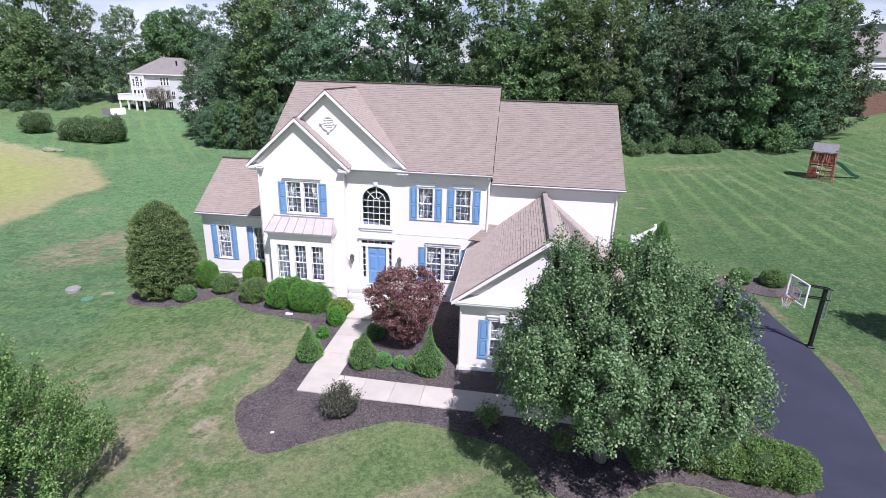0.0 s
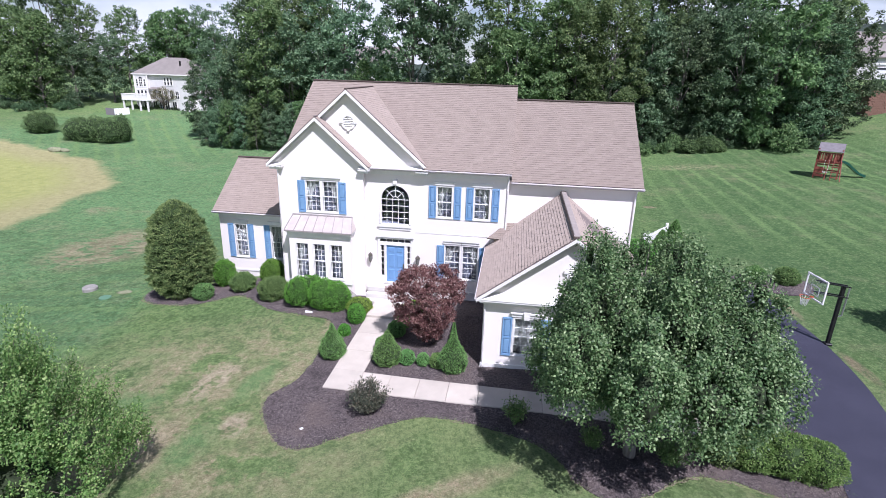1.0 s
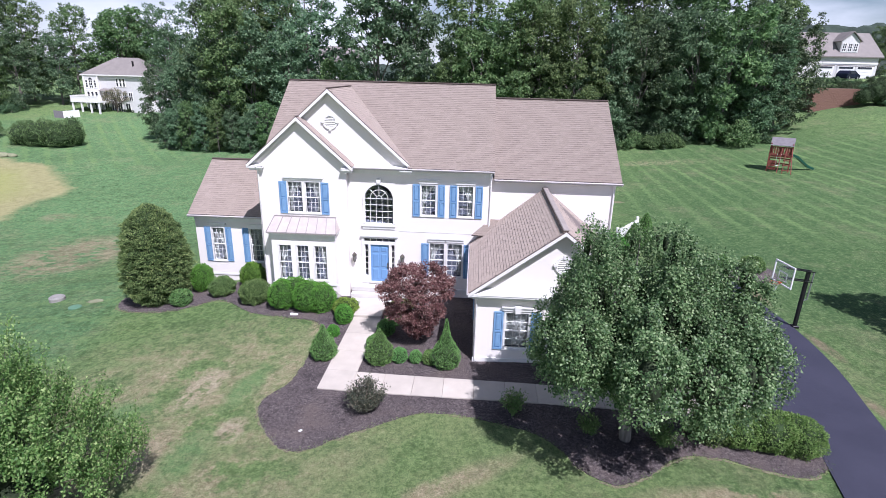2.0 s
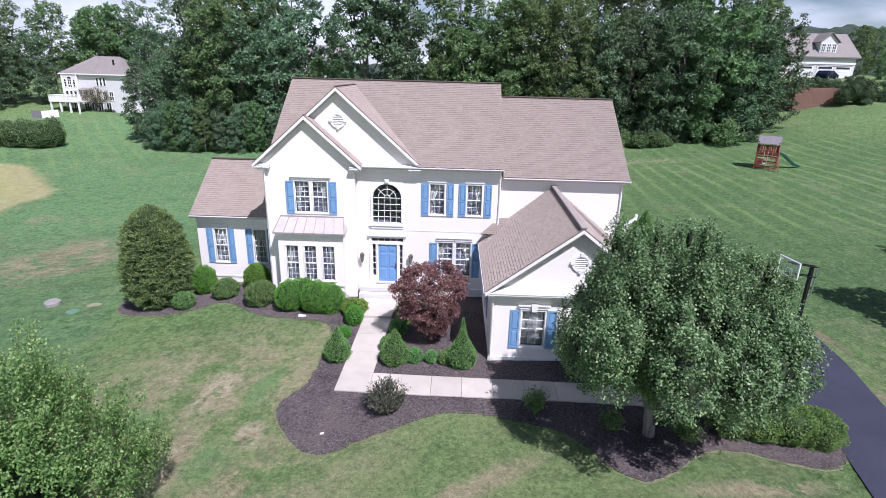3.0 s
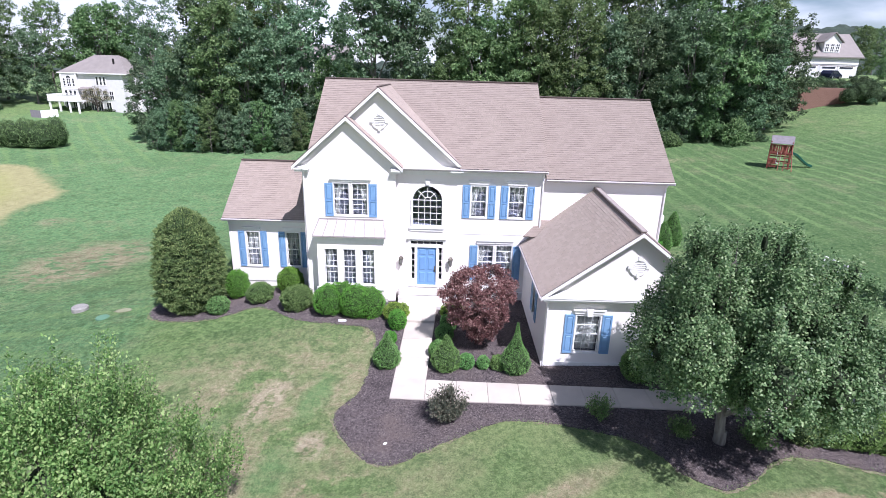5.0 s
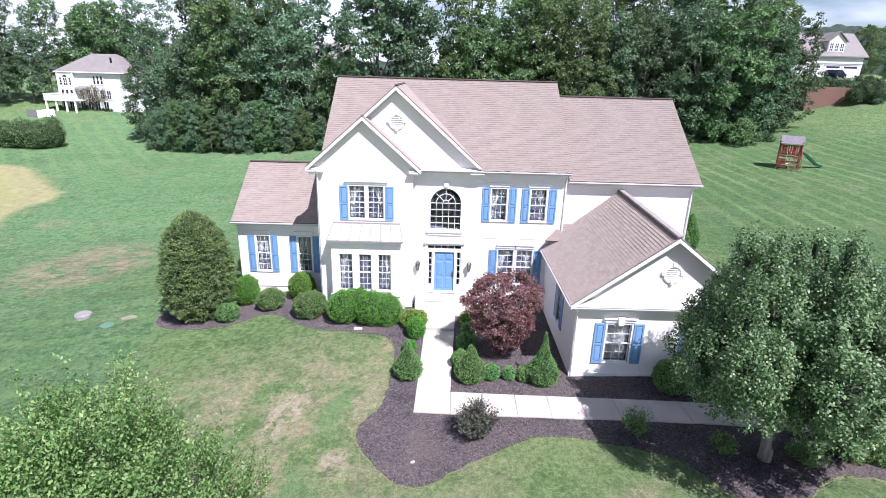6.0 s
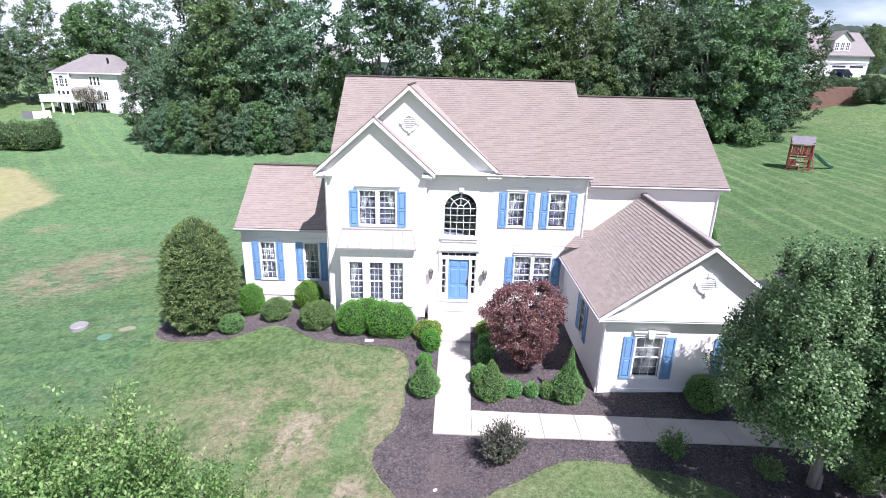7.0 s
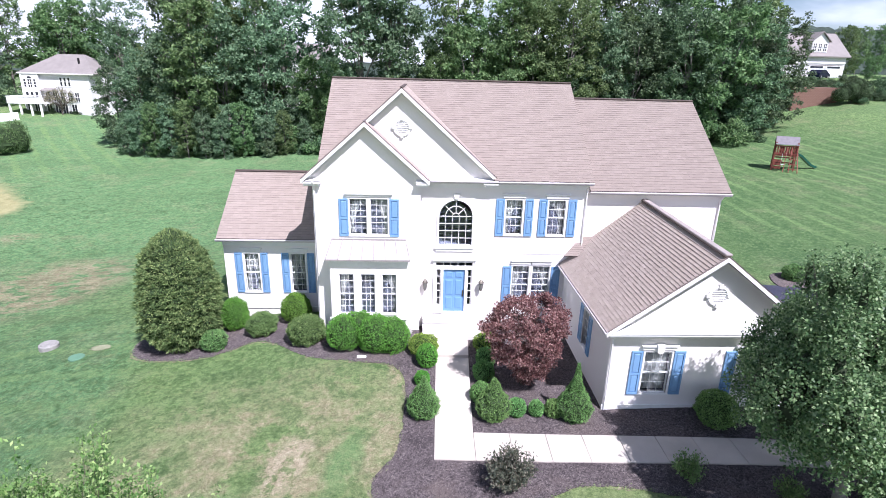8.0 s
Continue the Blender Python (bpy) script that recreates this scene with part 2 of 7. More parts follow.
    dry = a.math("MAXIMUM", dry, bank)
    general = a.ramp(a.noise(0.23, 7, 0.75), (0.52, 0.0), (0.78, 0.5))
    dry = a.math("MAXIMUM", dry, general)
    col = a.mix(a.math("MULTIPLY", a.math("ADD", dry, a.math("MULTIPLY", a.math("MULTIPLY", dry, a.math("SUBTRACT", clump, 0.5)), 2.2)), 0.95, True), green, straw)
    col = a.mix(a.math("MULTIPLY", lusher, a.ramp(clump, (0.40, 0.9), (0.62, 0.4))), col, a.ramp(tone, (0.40, (0.095, 0.190, 0.068)), (0.60, (0.225, 0.355, 0.148))))
    col = a.mix(a.math("MULTIPLY", bare, a.ramp(clump, (0.43, 0.0), (0.53, 0.75))), col, a.ramp(tone, (0.40, (0.36, 0.29, 0.20)), (0.60, (0.62, 0.53, 0.39))))
    col = a.mix(a.math("MULTIPLY", bank, a.ramp(a.noise(1.1, 6, 0.75), (0.46, 0.0), (0.58, 0.55))), col, (0.150, 0.118, 0.070))
    # bare soil along the edge of the driveway
    soil = a.math("MAXIMUM", a.math("MAXIMUM", a.spot(14.55, 28.6, 0.35, 1.9, 0.6, 3), a.spot(14.75, 22.3, 0.4, 1.7, 0.6, 4)), a.math("MAXIMUM", a.spot(13.9, 17.0, 0.4, 1.8, 0.6, 12), a.math("MAXIMUM", a.spot(12.7, 12.0, 0.4, 2.0, 0.6, 12), a.spot(11.7, 49.0, 0.8, 0.55, 0.6, 0))))
    col = a.mix(a.math("MULTIPLY", soil, a.ramp(clump, (0.36, 0.2), (0.55, 0.95))), col, a.ramp(tone, (0.42, (0.20, 0.14, 0.10)), (0.58, (0.40, 0.30, 0.22))))
    # mottling of the turf
    mott = a.noise(1.25, 6, 0.8, offset=(9, 2, 0))
    col = a.mix(a.ramp(mott, (0.36, 0.36), (0.49, 0.0)), col, (0.052, 0.096, 0.038))
    col = a.mix(a.ramp(mott, (0.52, 0.0), (0.66, 0.34)), col, (0.205, 0.285, 0.122))
    # tussocks in rows along the slope
    rows = a.math("MULTIPLY", a.spot(-30, 33, 17, 13, 0.4), a.ramp(a.noise(0.9, 6, 0.75, stretch=(0.5, 1.6, 1)), (0.40, 0.45), (0.50, 0.0)))
    col = a.mix(rows, col, (0.072, 0.118, 0.050))
    # mowing stripes, bowing with the rise of the ground
    xy = a.n.new("ShaderNodeSeparateXYZ")
    a.l.new(a.co, xy.inputs[0])
    x, y = xy.outputs["X"], xy.outputs["Y"]
    bow = a.math("MULTIPLY", a.math("MULTIPLY", a.math("SUBTRACT", x, 18.0), a.math("SUBTRACT", y, 55.0)), 0.0103)
    side_lines = a.math("ADD", a.math("ADD", x, a.math("MULTIPLY", y, -0.05)), bow)
    slant = a.math("ADD", a.math("MULTIPLY", x, 0.78), a.math("MULTIPLY", y, 0.62))
    front_lines = a.math("ADD", a.math("MULTIPLY", x, 0.05), y)
    faint = a.ramp(a.noise(0.16, 4, 0.6, offset=(1, 4, 0)), (0.36, 0.25), (0.62, 1.0))
    for lines, period, phase, mask in ((side_lines, 2.15, 0.0, a.spot(36, 56, 30, 26, 0.35)), (slant, 2.6, 0.5, a.spot(-62, 84, 22, 26, 0.4)), (front_lines, 2.2, 0.0, a.spot(-24, 20, 10, 11, 0.5))):
        wob = a.math("ADD", a.math("MULTIPLY", lines, 2 * math.pi / period), a.math("MULTIPLY", a.noise(0.12, 3), 1.6))
        wave = a.math("ADD", a.math("SINE", a.math("ADD", wob, phase)), a.math("MULTIPLY", a.math("SUBTRACT", clump, 0.5), 3.6))
        st = a.math("MULTIPLY", a.math("MULTIPLY", a.ramp(wave, (0.45, 0.0), (0.85, 1.0)), mask), faint)
        col = a.mix(a.math("MULTIPLY", st, 0.75), col, a.ramp(tone, (0.40, (0.125, 0.225, 0.075)), (0.62, (0.255, 0.375, 0.145))))
    return a.mix(a.ramp(blade, (0.38, 0.4), (0.52, 0.0)), col, (0.046, 0.084, 0.030)), blade


def meadow_depth(a):
    """0.5 at the meadow's three straight, ragged edges, more inside."""
    xy = a.n.new("ShaderNodeSeparateXYZ")
    a.l.new(a.co, xy.inputs[0])
    x, y = xy.outputs["X"], xy.outputs["Y"]
    out = None
    for kx, ky, off in MEADOW:
        e = a.math("ADD", a.math("ADD", a.math("MULTIPLY", x, kx), a.math("MULTIPLY", y, ky)), off)
        out = e if out is None else a.math("MAXIMUM", out, e)
    out = a.math("ADD", out, a.math("MULTIPLY", a.math("SUBTRACT", a.noise(0.3, 6, 0.65), 0.5), 5.0))
    return a.math("SUBTRACT", 0.5, a.math("MULTIPLY", out, 0.04))


MEADOW = ((0.99, 0.12, 40.9), (0.70, 0.714, -6.3), (0.29, 0.958, -46.1))


def lawn_mat():
    a = Mat("mown lawn", 0.85, spec=0.2)
    col, blade = grass_colour(a)
    # unmown meadow on the far slope
    mid = a.noise(0.25, 6, 0.65)
    hay = a.ramp(a.noise(1.6, 6, 0.7), (0.3, (0.27, 0.262, 0.125)), (0.55, (0.37, 0.350, 0.18)), (0.75, (0.45, 0.415, 0.23)))
    depth = meadow_depth(a)
    hay = a.mix(a.ramp(depth, (0.60, 0.0), (0.78, 0.85)), hay, a.ramp(a.noise(1.1, 6, 0.7), (0.3, (0.25, 0.30, 0.095)), (0.7, (0.42, 0.43, 0.16))))
    col = a.mix(a.ramp(depth, (0.47, 0.0), (0.53, 1.0)), col, hay)
    a.colour(col).bump(blade, 0.07, 1.0)
    return a.m


def tuft_mat():
    a = Mat("grass tufts", 0.6, spec=0.2)
    col, _ = grass_colour(a)
    a.colour(a.mix(a.ramp(a.island(), (0.0, 0.0), (1.0, 0.4)), col, (0.13, 0.21, 0.06)))
    return a.m


def hay_mat():
    a = Mat("meadow stems", 0.8, spec=0.2)
    hay = a.ramp(a.island(), (0.0, (0.29, 0.280, 0.130)), (0.5, (0.37, 0.350, 0.18)), (1.0, (0.45, 0.415, 0.235)))
    a.colour(a.mix(a.ramp(meadow_depth(a), (0.60, 0.1), (0.78, 0.85)), hay, (0.33, 0.36, 0.12)))
    return a.m


M_STUCCO = stucco_mat()
M_TRIM = plain("white painted trim", (0.80, 0.79, 0.77), 0.5, vary=0.06)
M_GUTTER = plain("pale taupe gutter paint", (0.60, 0.555, 0.56), 0.5, vary=0.06)
M_SHINGLE = shingle_mat("tan asphalt shingles", (0.296, 0.247, 0.215), (0.324, 0.270, 0.235), (0.356, 0.298, 0.260))
# Butt faces are darker than the tabs, to draw out the course lines.
M_BUTT = plain("darker shingle butts", (0.215, 0.176, 0.158), 0.95, vary=0.3)
M_DECK = plain("dark roof edge", (0.19, 0.155, 0.145), 0.85, vary=0.2)
M_RIDGE = plain("dark ridge cap", (0.10, 0.075, 0.065), 0.9, vary=0.3)
M_CAP = plain("grey tan ridge cap", (0.33, 0.29, 0.27), 0.9, vary=0.15)
M_COPPER = plain("faded copper roofing", (0.55, 0.49, 0.465), 0.45, 0.25, vary=0.12)
M_SEAM = plain("dull seam metal", (0.37, 0.34, 0.33), 0.5, 0.25)
M_PORCH = plain("white painted concrete", (0.60, 0.575, 0.55), 0.7, vary=0.06, bump=0.003)
M_BLUE = plain("blue shutter paint", (0.18, 0.33, 0.53), 0.45, vary=0.1)
M_DOOR = plain("blue door paint", (0.16, 0.31, 0.55), 0.35, vary=0.06)
M_GLASS = glass_mat()
M_CURTAIN = plain("white net curtain", (0.72, 0.71, 0.70), 0.9, vary=0.15, scale=8)
def sheer_mat():
    a = Mat("sheer curtain", 0.9)
    a.colour(a.ramp(a.noise(6, 3, stretch=(6, 6, 0.4)), (0.3, (0.40, 0.42, 0.58)), (0.7, (0.58, 0.60, 0.76))))
    tr = a.n.new("ShaderNodeBsdfTransparent")
    ms = a.node("ShaderNodeMixShader", Fac=0.66)
    a.l.new(a.p.outputs[0], ms.inputs[1])
    a.l.new(tr.outputs[0], ms.inputs[2])
    a.l.new(ms.outputs[0], a.n["Material Output"].inputs[0])
    return a.m


M_SHEER = sheer_mat()
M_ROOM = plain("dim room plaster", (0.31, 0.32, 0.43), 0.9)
M_BRASS = plain("weathered brass", (0.19, 0.17, 0.14), 0.4, 0.8, vary=0.3)
M_LAMPGLASS = plain("smoky lantern glass", (0.20, 0.20, 0.19), 0.12)
M_CONCRETE = concrete_mat()
M_ASPHALT = asphalt_mat()
M_MULCH = mulch_mat()
M_EDGE = edge_mat()
M_CHIP = chip_mat()
M_LAWN = lawn_mat()
M_TUFT = tuft_mat()
M_HAY = hay_mat()
M_STONE = plain("grey garden stone", (0.30, 0.29, 0.27), 0.85, vary=0.25, scale=8, bump=0.01)
M_BLACK = plain("black powder coat", (0.018, 0.018, 0.02), 0.4, 0.3, vary=0.3)
M_STEEL = plain("grey steel", (0.45, 0.46, 0.47), 0.35, 0.8)
M_RED = plain("orange red rim paint", (0.55, 0.11, 0.04), 0.4)
M_NET = plain("white cord", (0.75, 0.75, 0.74), 0.8)
def acrylic_mat():
    a = Mat("clear tinted acrylic", 0.1, spec=0.5)
    a.colour(a.ramp(a.noise(3, 3), (0.3, (0.55, 0.62, 0.62)), (0.7, (0.66, 0.72, 0.72))))
    tr = a.n.new("ShaderNodeBsdfTransparent")
    ms = a.node("ShaderNodeMixShader", Fac=0.88)
    a.l.new(a.p.outputs[0], ms.inputs[1])
    a.l.new(tr.outputs[0], ms.inputs[2])
    a.l.new(ms.outputs[0], a.n["Material Output"].inputs[0])
    return a.m


M_ACRYLIC = acrylic_mat()
M_REDWOOD = plain("red stained timber", (0.25, 0.07, 0.05), 0.7, vary=0.3, scale=5)
M_PLANK = plain("weathered grey plank", (0.20, 0.185, 0.20), 0.8, vary=0.2, scale=4)
M_SLIDE = plain("dark green plastic", (0.02, 0.10, 0.075), 0.3)
M_VINYL = plain("white vinyl", (0.82, 0.82, 0.82), 0.4, vary=0.04)
M_SIDING = plain("white lap siding", (0.66, 0.65, 0.645), 0.7, vary=0.08)
M_FARROOF = plain("grey tan far roof", (0.245, 0.222, 0.21), 0.9, vary=0.15, scale=0.8)
M_BRICK = plain("red brown brick", (0.27, 0.155, 0.115), 0.9, vary=0.45, scale=1.5)
M_MORTAR = plain("dull wall mortar", (0.17, 0.115, 0.092), 0.95, vary=0.3)
M_DARKGLASS = plain("dark glazing", (0.03, 0.035, 0.045), 0.08, vary=0.2)
M_CAR = plain("dark blue car paint", (0.02, 0.025, 0.05), 0.2, 0.4)
M_TYRE = plain("black rubber", (0.012, 0.012, 0.012), 0.85)
M_TEAL = plain("faded green plastic lid", (0.11, 0.22, 0.14), 0.6)
M_SAND = plain("bare pale soil", (0.25, 0.26, 0.16), 0.95, vary=0.25)
M_BARK = bark_mat("grey brown bark", (0.05, 0.04, 0.032), (0.16, 0.13, 0.105))
M_BARK2 = bark_mat("pale grey bark", (0.10, 0.09, 0.08), (0.26, 0.24, 0.21))
M_PEAR = leaf_mat("glossy pear leaves", (0.050, 0.108, 0.041), (0.192, 0.315, 0.128), (0.43, 0.55, 0.29), 0.36, 0.45, 1.1)
M_APPLE = leaf_mat("light young leaves", (0.085, 0.188, 0.050), (0.270, 0.448, 0.140), (0.52, 0.65, 0.27), 0.46, 0.5, 0.9, spec=0.22)
M_YEW = leaf_mat("yew needles", (0.064, 0.114, 0.042), (0.205, 0.292, 0.105), (0.42, 0.50, 0.20), 0.2, 0.75, 1.5, spec=0.15)
M_BOX = leaf_mat("bright boxwood leaves", (0.085, 0.230, 0.036), (0.165, 0.405, 0.066), (0.27, 0.53, 0.115), 0.34, 0.7, 2.0, 0.12, spec=0.12)
M_AZALEA = leaf_mat("grey green azalea leaves", (0.100, 0.190, 0.066), (0.200, 0.330, 0.112), (0.35, 0.49, 0.19), 0.32, 0.7, 2.0, 0.2, spec=0.12)
M_SPRUCE = leaf_mat("dwarf spruce needles", (0.110, 0.235, 0.070), (0.205, 0.395, 0.125), (0.30, 0.50, 0.185), 0.2, 0.85, 3.0, 0.1, spec=0.06)
M_GOLD = leaf_mat("yellow green spirea leaves", (0.125, 0.225, 0.040), (0.275, 0.415, 0.075), (0.50, 0.60, 0.165), 0.42, 0.6, 2.0, 0.1, spec=0.15)
M_SPIREA = leaf_mat("pale green spirea leaves", (0.110, 0.205, 0.052), (0.235, 0.370, 0.108), (0.41, 0.53, 0.21), 0.40, 0.6, 2.0, spec=0.15)
M_MAPLE = leaf_mat("dark red maple leaves", (0.098, 0.044, 0.045), (0.300, 0.142, 0.130), (0.58, 0.39, 0.345), 0.37, 0.5, 1.2)
M_BARB = leaf_mat("bronze green leaves", (0.055, 0.071, 0.052), (0.138, 0.151, 0.102), (0.302, 0.265, 0.202), 0.32, 0.5, 2.0)
M_WOOD1 = leaf_mat("woodland leaves", (0.048, 0.088, 0.047), (0.142, 0.230, 0.115), (0.30, 0.42, 0.22), 0.40, 0.6, 0.28, 0.25, spec=0.2)
M_WOOD2 = leaf_mat("lighter woodland leaves", (0.068, 0.126, 0.052), (0.196, 0.318, 0.124), (0.35, 0.485, 0.215), 0.44, 0.6, 0.28, 0.22, spec=0.2)
M_WOOD3 = leaf_mat("blue green locust leaves", (0.064, 0.122, 0.068), (0.180, 0.300, 0.162), (0.335, 0.465, 0.275), 0.42, 0.6, 0.3, 0.22, spec=0.2)
M_BRUSH = leaf_mat("dark undergrowth leaves", (0.037, 0.070, 0.036), (0.100, 0.176, 0.084), (0.215, 0.315, 0.160), 0.36, 0.6, 0.4, 0.3, spec=0.2)
M_WILLOW = leaf_mat("grey green willow leaves", (0.085, 0.145, 0.058), (0.160, 0.245, 0.098), (0.29, 0.385, 0.175), 0.36, 0.65, 0.5, spec=0.15)
M_TAWNY = leaf_mat("tawny thin leaves", (0.16, 0.17, 0.10), (0.27, 0.25, 0.16), (0.44, 0.38, 0.28), 0.4, 0.6, 0.8)
# Fillers inside crowns and shrubs, coloured dark to stand in for inner shade.
M_INNER = bark_mat("dark crown filler for inner shade", (0.012, 0.020, 0.008), (0.038, 0.058, 0.024))
M_CORE = plain("dark foliage filler for inner shade", (0.030, 0.056, 0.018), 0.95, vary=0.4)
M_FARWOOD = plain("far wooded hill", (0.040, 0.060, 0.045), 0.95, vary=0.55, scale=0.12)


# ---------------------------------------------------------------- building helpers
def mesh_of(name, bm, mat):
    me = bpy.data.meshes.new(name)
    bmesh.ops.recalc_face_normals(bm, faces=bm.faces)
    bm.to_mesh(me)
    bm.free()
    me.materials.append(mat)
    return me


def thing(name, at=(0, 0, 0), label="", category="", group="", kind=""):
    ob = new(name)
    ob.location = at
    ob.empty_display_size = 0.2
    return tagged(ob, label, category, group, kind)


def attach(ob, parent):
    ob.parent = parent
    if parent.data is None:
        ob.matrix_parent_inverse = Matrix.Translation(-Vector(parent.location))
    return ob


def part(name, bm, mat, parent, label=""):
    """Links a bmesh, built in world places, as one mesh under a thing or a part."""
    me = bm if isinstance(bm, bpy.types.Mesh) else mesh_of(name, bm, mat)
    return tagged(attach(new(name, me), parent), label)


def solid(name, bm, mat, label="", category="", kind="", group=""):
    me = bm if isinstance(bm, bpy.types.Mesh) else mesh_of(name, bm, mat)
    return tagged(new(name, me), label, category, group, kind)


def box(bm, x0, x1, y0, y1, z0, z1, m=None):
    vs = [bm.verts.new((x, y, z)) for z in (z0, z1) for y in (y0, y1) for x in (x0, x1)]
    for f in ((0, 2, 3, 1), (4, 5, 7, 6), (0, 1, 5, 4), (1, 3, 7, 5), (3, 2, 6, 7), (2, 0, 4, 6)):
        bm.faces.new([vs[i] for i in f])
    if m is not None:
        bmesh.ops.transform(bm, matrix=m, verts=vs)
    return vs


def boxes(*items, bevel=0.0, m=None):
    bm = bmesh.new()
    for b in items:
        box(bm, *b, m=m)
    if bevel:
        bmesh.ops.bevel(bm, geom=list(bm.edges), offset=bevel, segments=1, affect="EDGES")
    return bm


def beam(bm, a, b, w, h=None):
    """A square bar from a to b."""
    a, b = Vector(a), Vector(b)
    d = b - a
    h = h or w
    m = Matrix.Translation(a) @ d.to_track_quat("Z", "Y").to_matrix().to_4x4()
    return box(bm, -w / 2, w / 2, -h / 2, h / 2, 0, d.length, m)


def tube(bm, path, radii, sides=7, cap=True):
    path = [Vector(p) for p in path]
    rings = []
    for i, p in enumerate(path):
        d = (path[min(i + 1, len(path) - 1)] - path[max(i - 1, 0)]).normalized()
        q = d.to_track_quat("Z", "Y")
        rings.append([bm.verts.new(p + q @ Vector((math.cos(k * 2 * math.pi / sides) * radii[i], math.sin(k * 2 * math.pi / sides) * radii[i], 0))) for k in range(sides)])
    for r, s in zip(rings, rings[1:]):
        for k in range(sides):
            bm.faces.new((r[k], r[(k + 1) % sides], s[(k + 1) % sides], s[k]))
    if cap:
        bm.faces.new(rings[0][::-1])
        bm.faces.new(rings[-1])
    return bm


def prism(bm, pts, shift):
    """A flat outline pushed along shift."""
    a = [bm.verts.new(p) for p in pts]
    b = [bm.verts.new(Vector(p) + Vector(shift)) for p in pts]
    bm.faces.new(a)
    bm.faces.new(b[::-1])
    for i in range(len(a)):
        j = (i + 1) % len(a)
        bm.faces.new((a[i], b[i], b[j], a[j]))
    return bm


def wall_panel(bm, u0, u1, z0, z1, holes, depth, m):
    """A wall of the given depth (outer face at y=0, inner at y=depth) with rectangular openings, placed by m."""
    us = sorted({u0, u1, *[h[0] for h in holes], *[h[1] for h in holes]})
    zs = sorted({z0, z1, *[h[2] for h in holes], *[h[3] for h in holes]})
    inside = {}
    for i in range(len(us) - 1):
        for j in range(len(zs) - 1):
            cu, cz = (us[i] + us[i + 1]) / 2, (zs[j] + zs[j + 1]) / 2
            inside[i, j] = not any(h[0] < cu < h[1] and h[2] < cz < h[3] for h in holes)
    made = {}

    def v(i, j, k):
        if (i, j, k) not in made:
            made[i, j, k] = bm.verts.new(m @ Vector((us[i], k * depth, zs[j])))
        return made[i, j, k]

    for (i, j), ok in inside.items():
        if not ok:
            continue
        bm.faces.new((v(i, j, 0), v(i + 1, j, 0), v(i + 1, j + 1, 0), v(i, j + 1, 0)))
        bm.faces.new((v(i, j + 1, 1), v(i + 1, j + 1, 1), v(i + 1, j, 1), v(i, j, 1)))
        for (di, dj), (p, q) in (((-1, 0), ((i, j), (i, j + 1))), ((1, 0), ((i + 1, j + 1), (i + 1, j))), ((0, -1), ((i + 1, j), (i, j))), ((0, 1), ((i, j + 1), (i + 1, j + 1)))):
            if not inside.get((i + di, j + dj), False):
                bm.faces.new((v(*p, 0), v(*q, 0), v(*q, 1), v(*p, 1)))
    return bm


def lattice(x0, x1, z0, z1, holes, y0, y1, m):
    """A frame or grid in one piece, from y0 to y1 deep."""
    return wall_panel(bmesh.new(), x0, x1, z0, z1, holes, y1 - y0, m @ Matrix.Translation((0, y0, 0)))


def outline(points, steps=6):
    """A smooth closed line through the corner points."""
    n, out = len(points), []
    for i in range(n):
        p = [Vector((*points[(i + k) % n], 0)) for k in (-1, 0, 1, 2)]
        for s in range(steps):
            t = s / steps
            out.append(0.5 * (2 * p[1] + (p[2] - p[0]) * t + (2 * p[0] - 5 * p[1] + 4 * p[2] - p[3]) * t * t + (3 * p[1] - p[0] - 3 * p[2] + p[3]) * t ** 3))
    return out


# ---------------------------------------------------------------- ground
GX = (-100, -50, -33, -20, -8, 3, 15, 35, 60, 110)
GY = (-30, 14, 26, 42, 62, 85, 115)
GZ = ((-4, -3, -2.2, -1.0, -.6, -.2, -.2, -.2, .2, 1),
      (-3, -2.6, -2.0, -.6, 0.0, .5, .3, .3, .5, 1),
      (-3, -2.6, -1.7, -.5, .5, .5, .35, .6, 1.5, 3),
      (-2, -2.0, -2.1, -1.0, .5, .6, .8, 1.0, 2.5, 4),
      (0, -1.3, -1.2, -.4, .6, .9, 1.2, 2.3, 5, 7),
      (2.5, -.3, .3, .8, 1.2, 1.8, 2.5, 4, 8.9, 12),
      (5, 3, 3, 3, 3, 3.5, 4.5, 7, 13.5, 14))


def level(x, y):
    """The lie of the land: a lot that falls to one side and rises at the back."""
    def cell(ks, v):
        v = min(max(v, ks[0]), ks[-1])
        i = max(j for j in range(len(ks) - 1) if ks[j] <= v)
        u = (v - ks[i]) / (ks[i + 1] - ks[i])
        return i, u * u * (3 - 2 * u) * .5 + u * .5
    i, u = cell(GX, x)
    j, v = cell(GY, y)
    z = (GZ[j][i] * (1 - u) + GZ[j][i + 1] * u) * (1 - v) + (GZ[j + 1][i] * (1 - u) + GZ[j + 1][i + 1] * u) * v
    return z + 0.38 * math.exp(-((x + 15.5) / 3.6) ** 2 - ((y - 27.5) / 2.6) ** 2)


def on_ground(x, y, up=0.0):
    return Vector((x, y, level(x, y) + up))


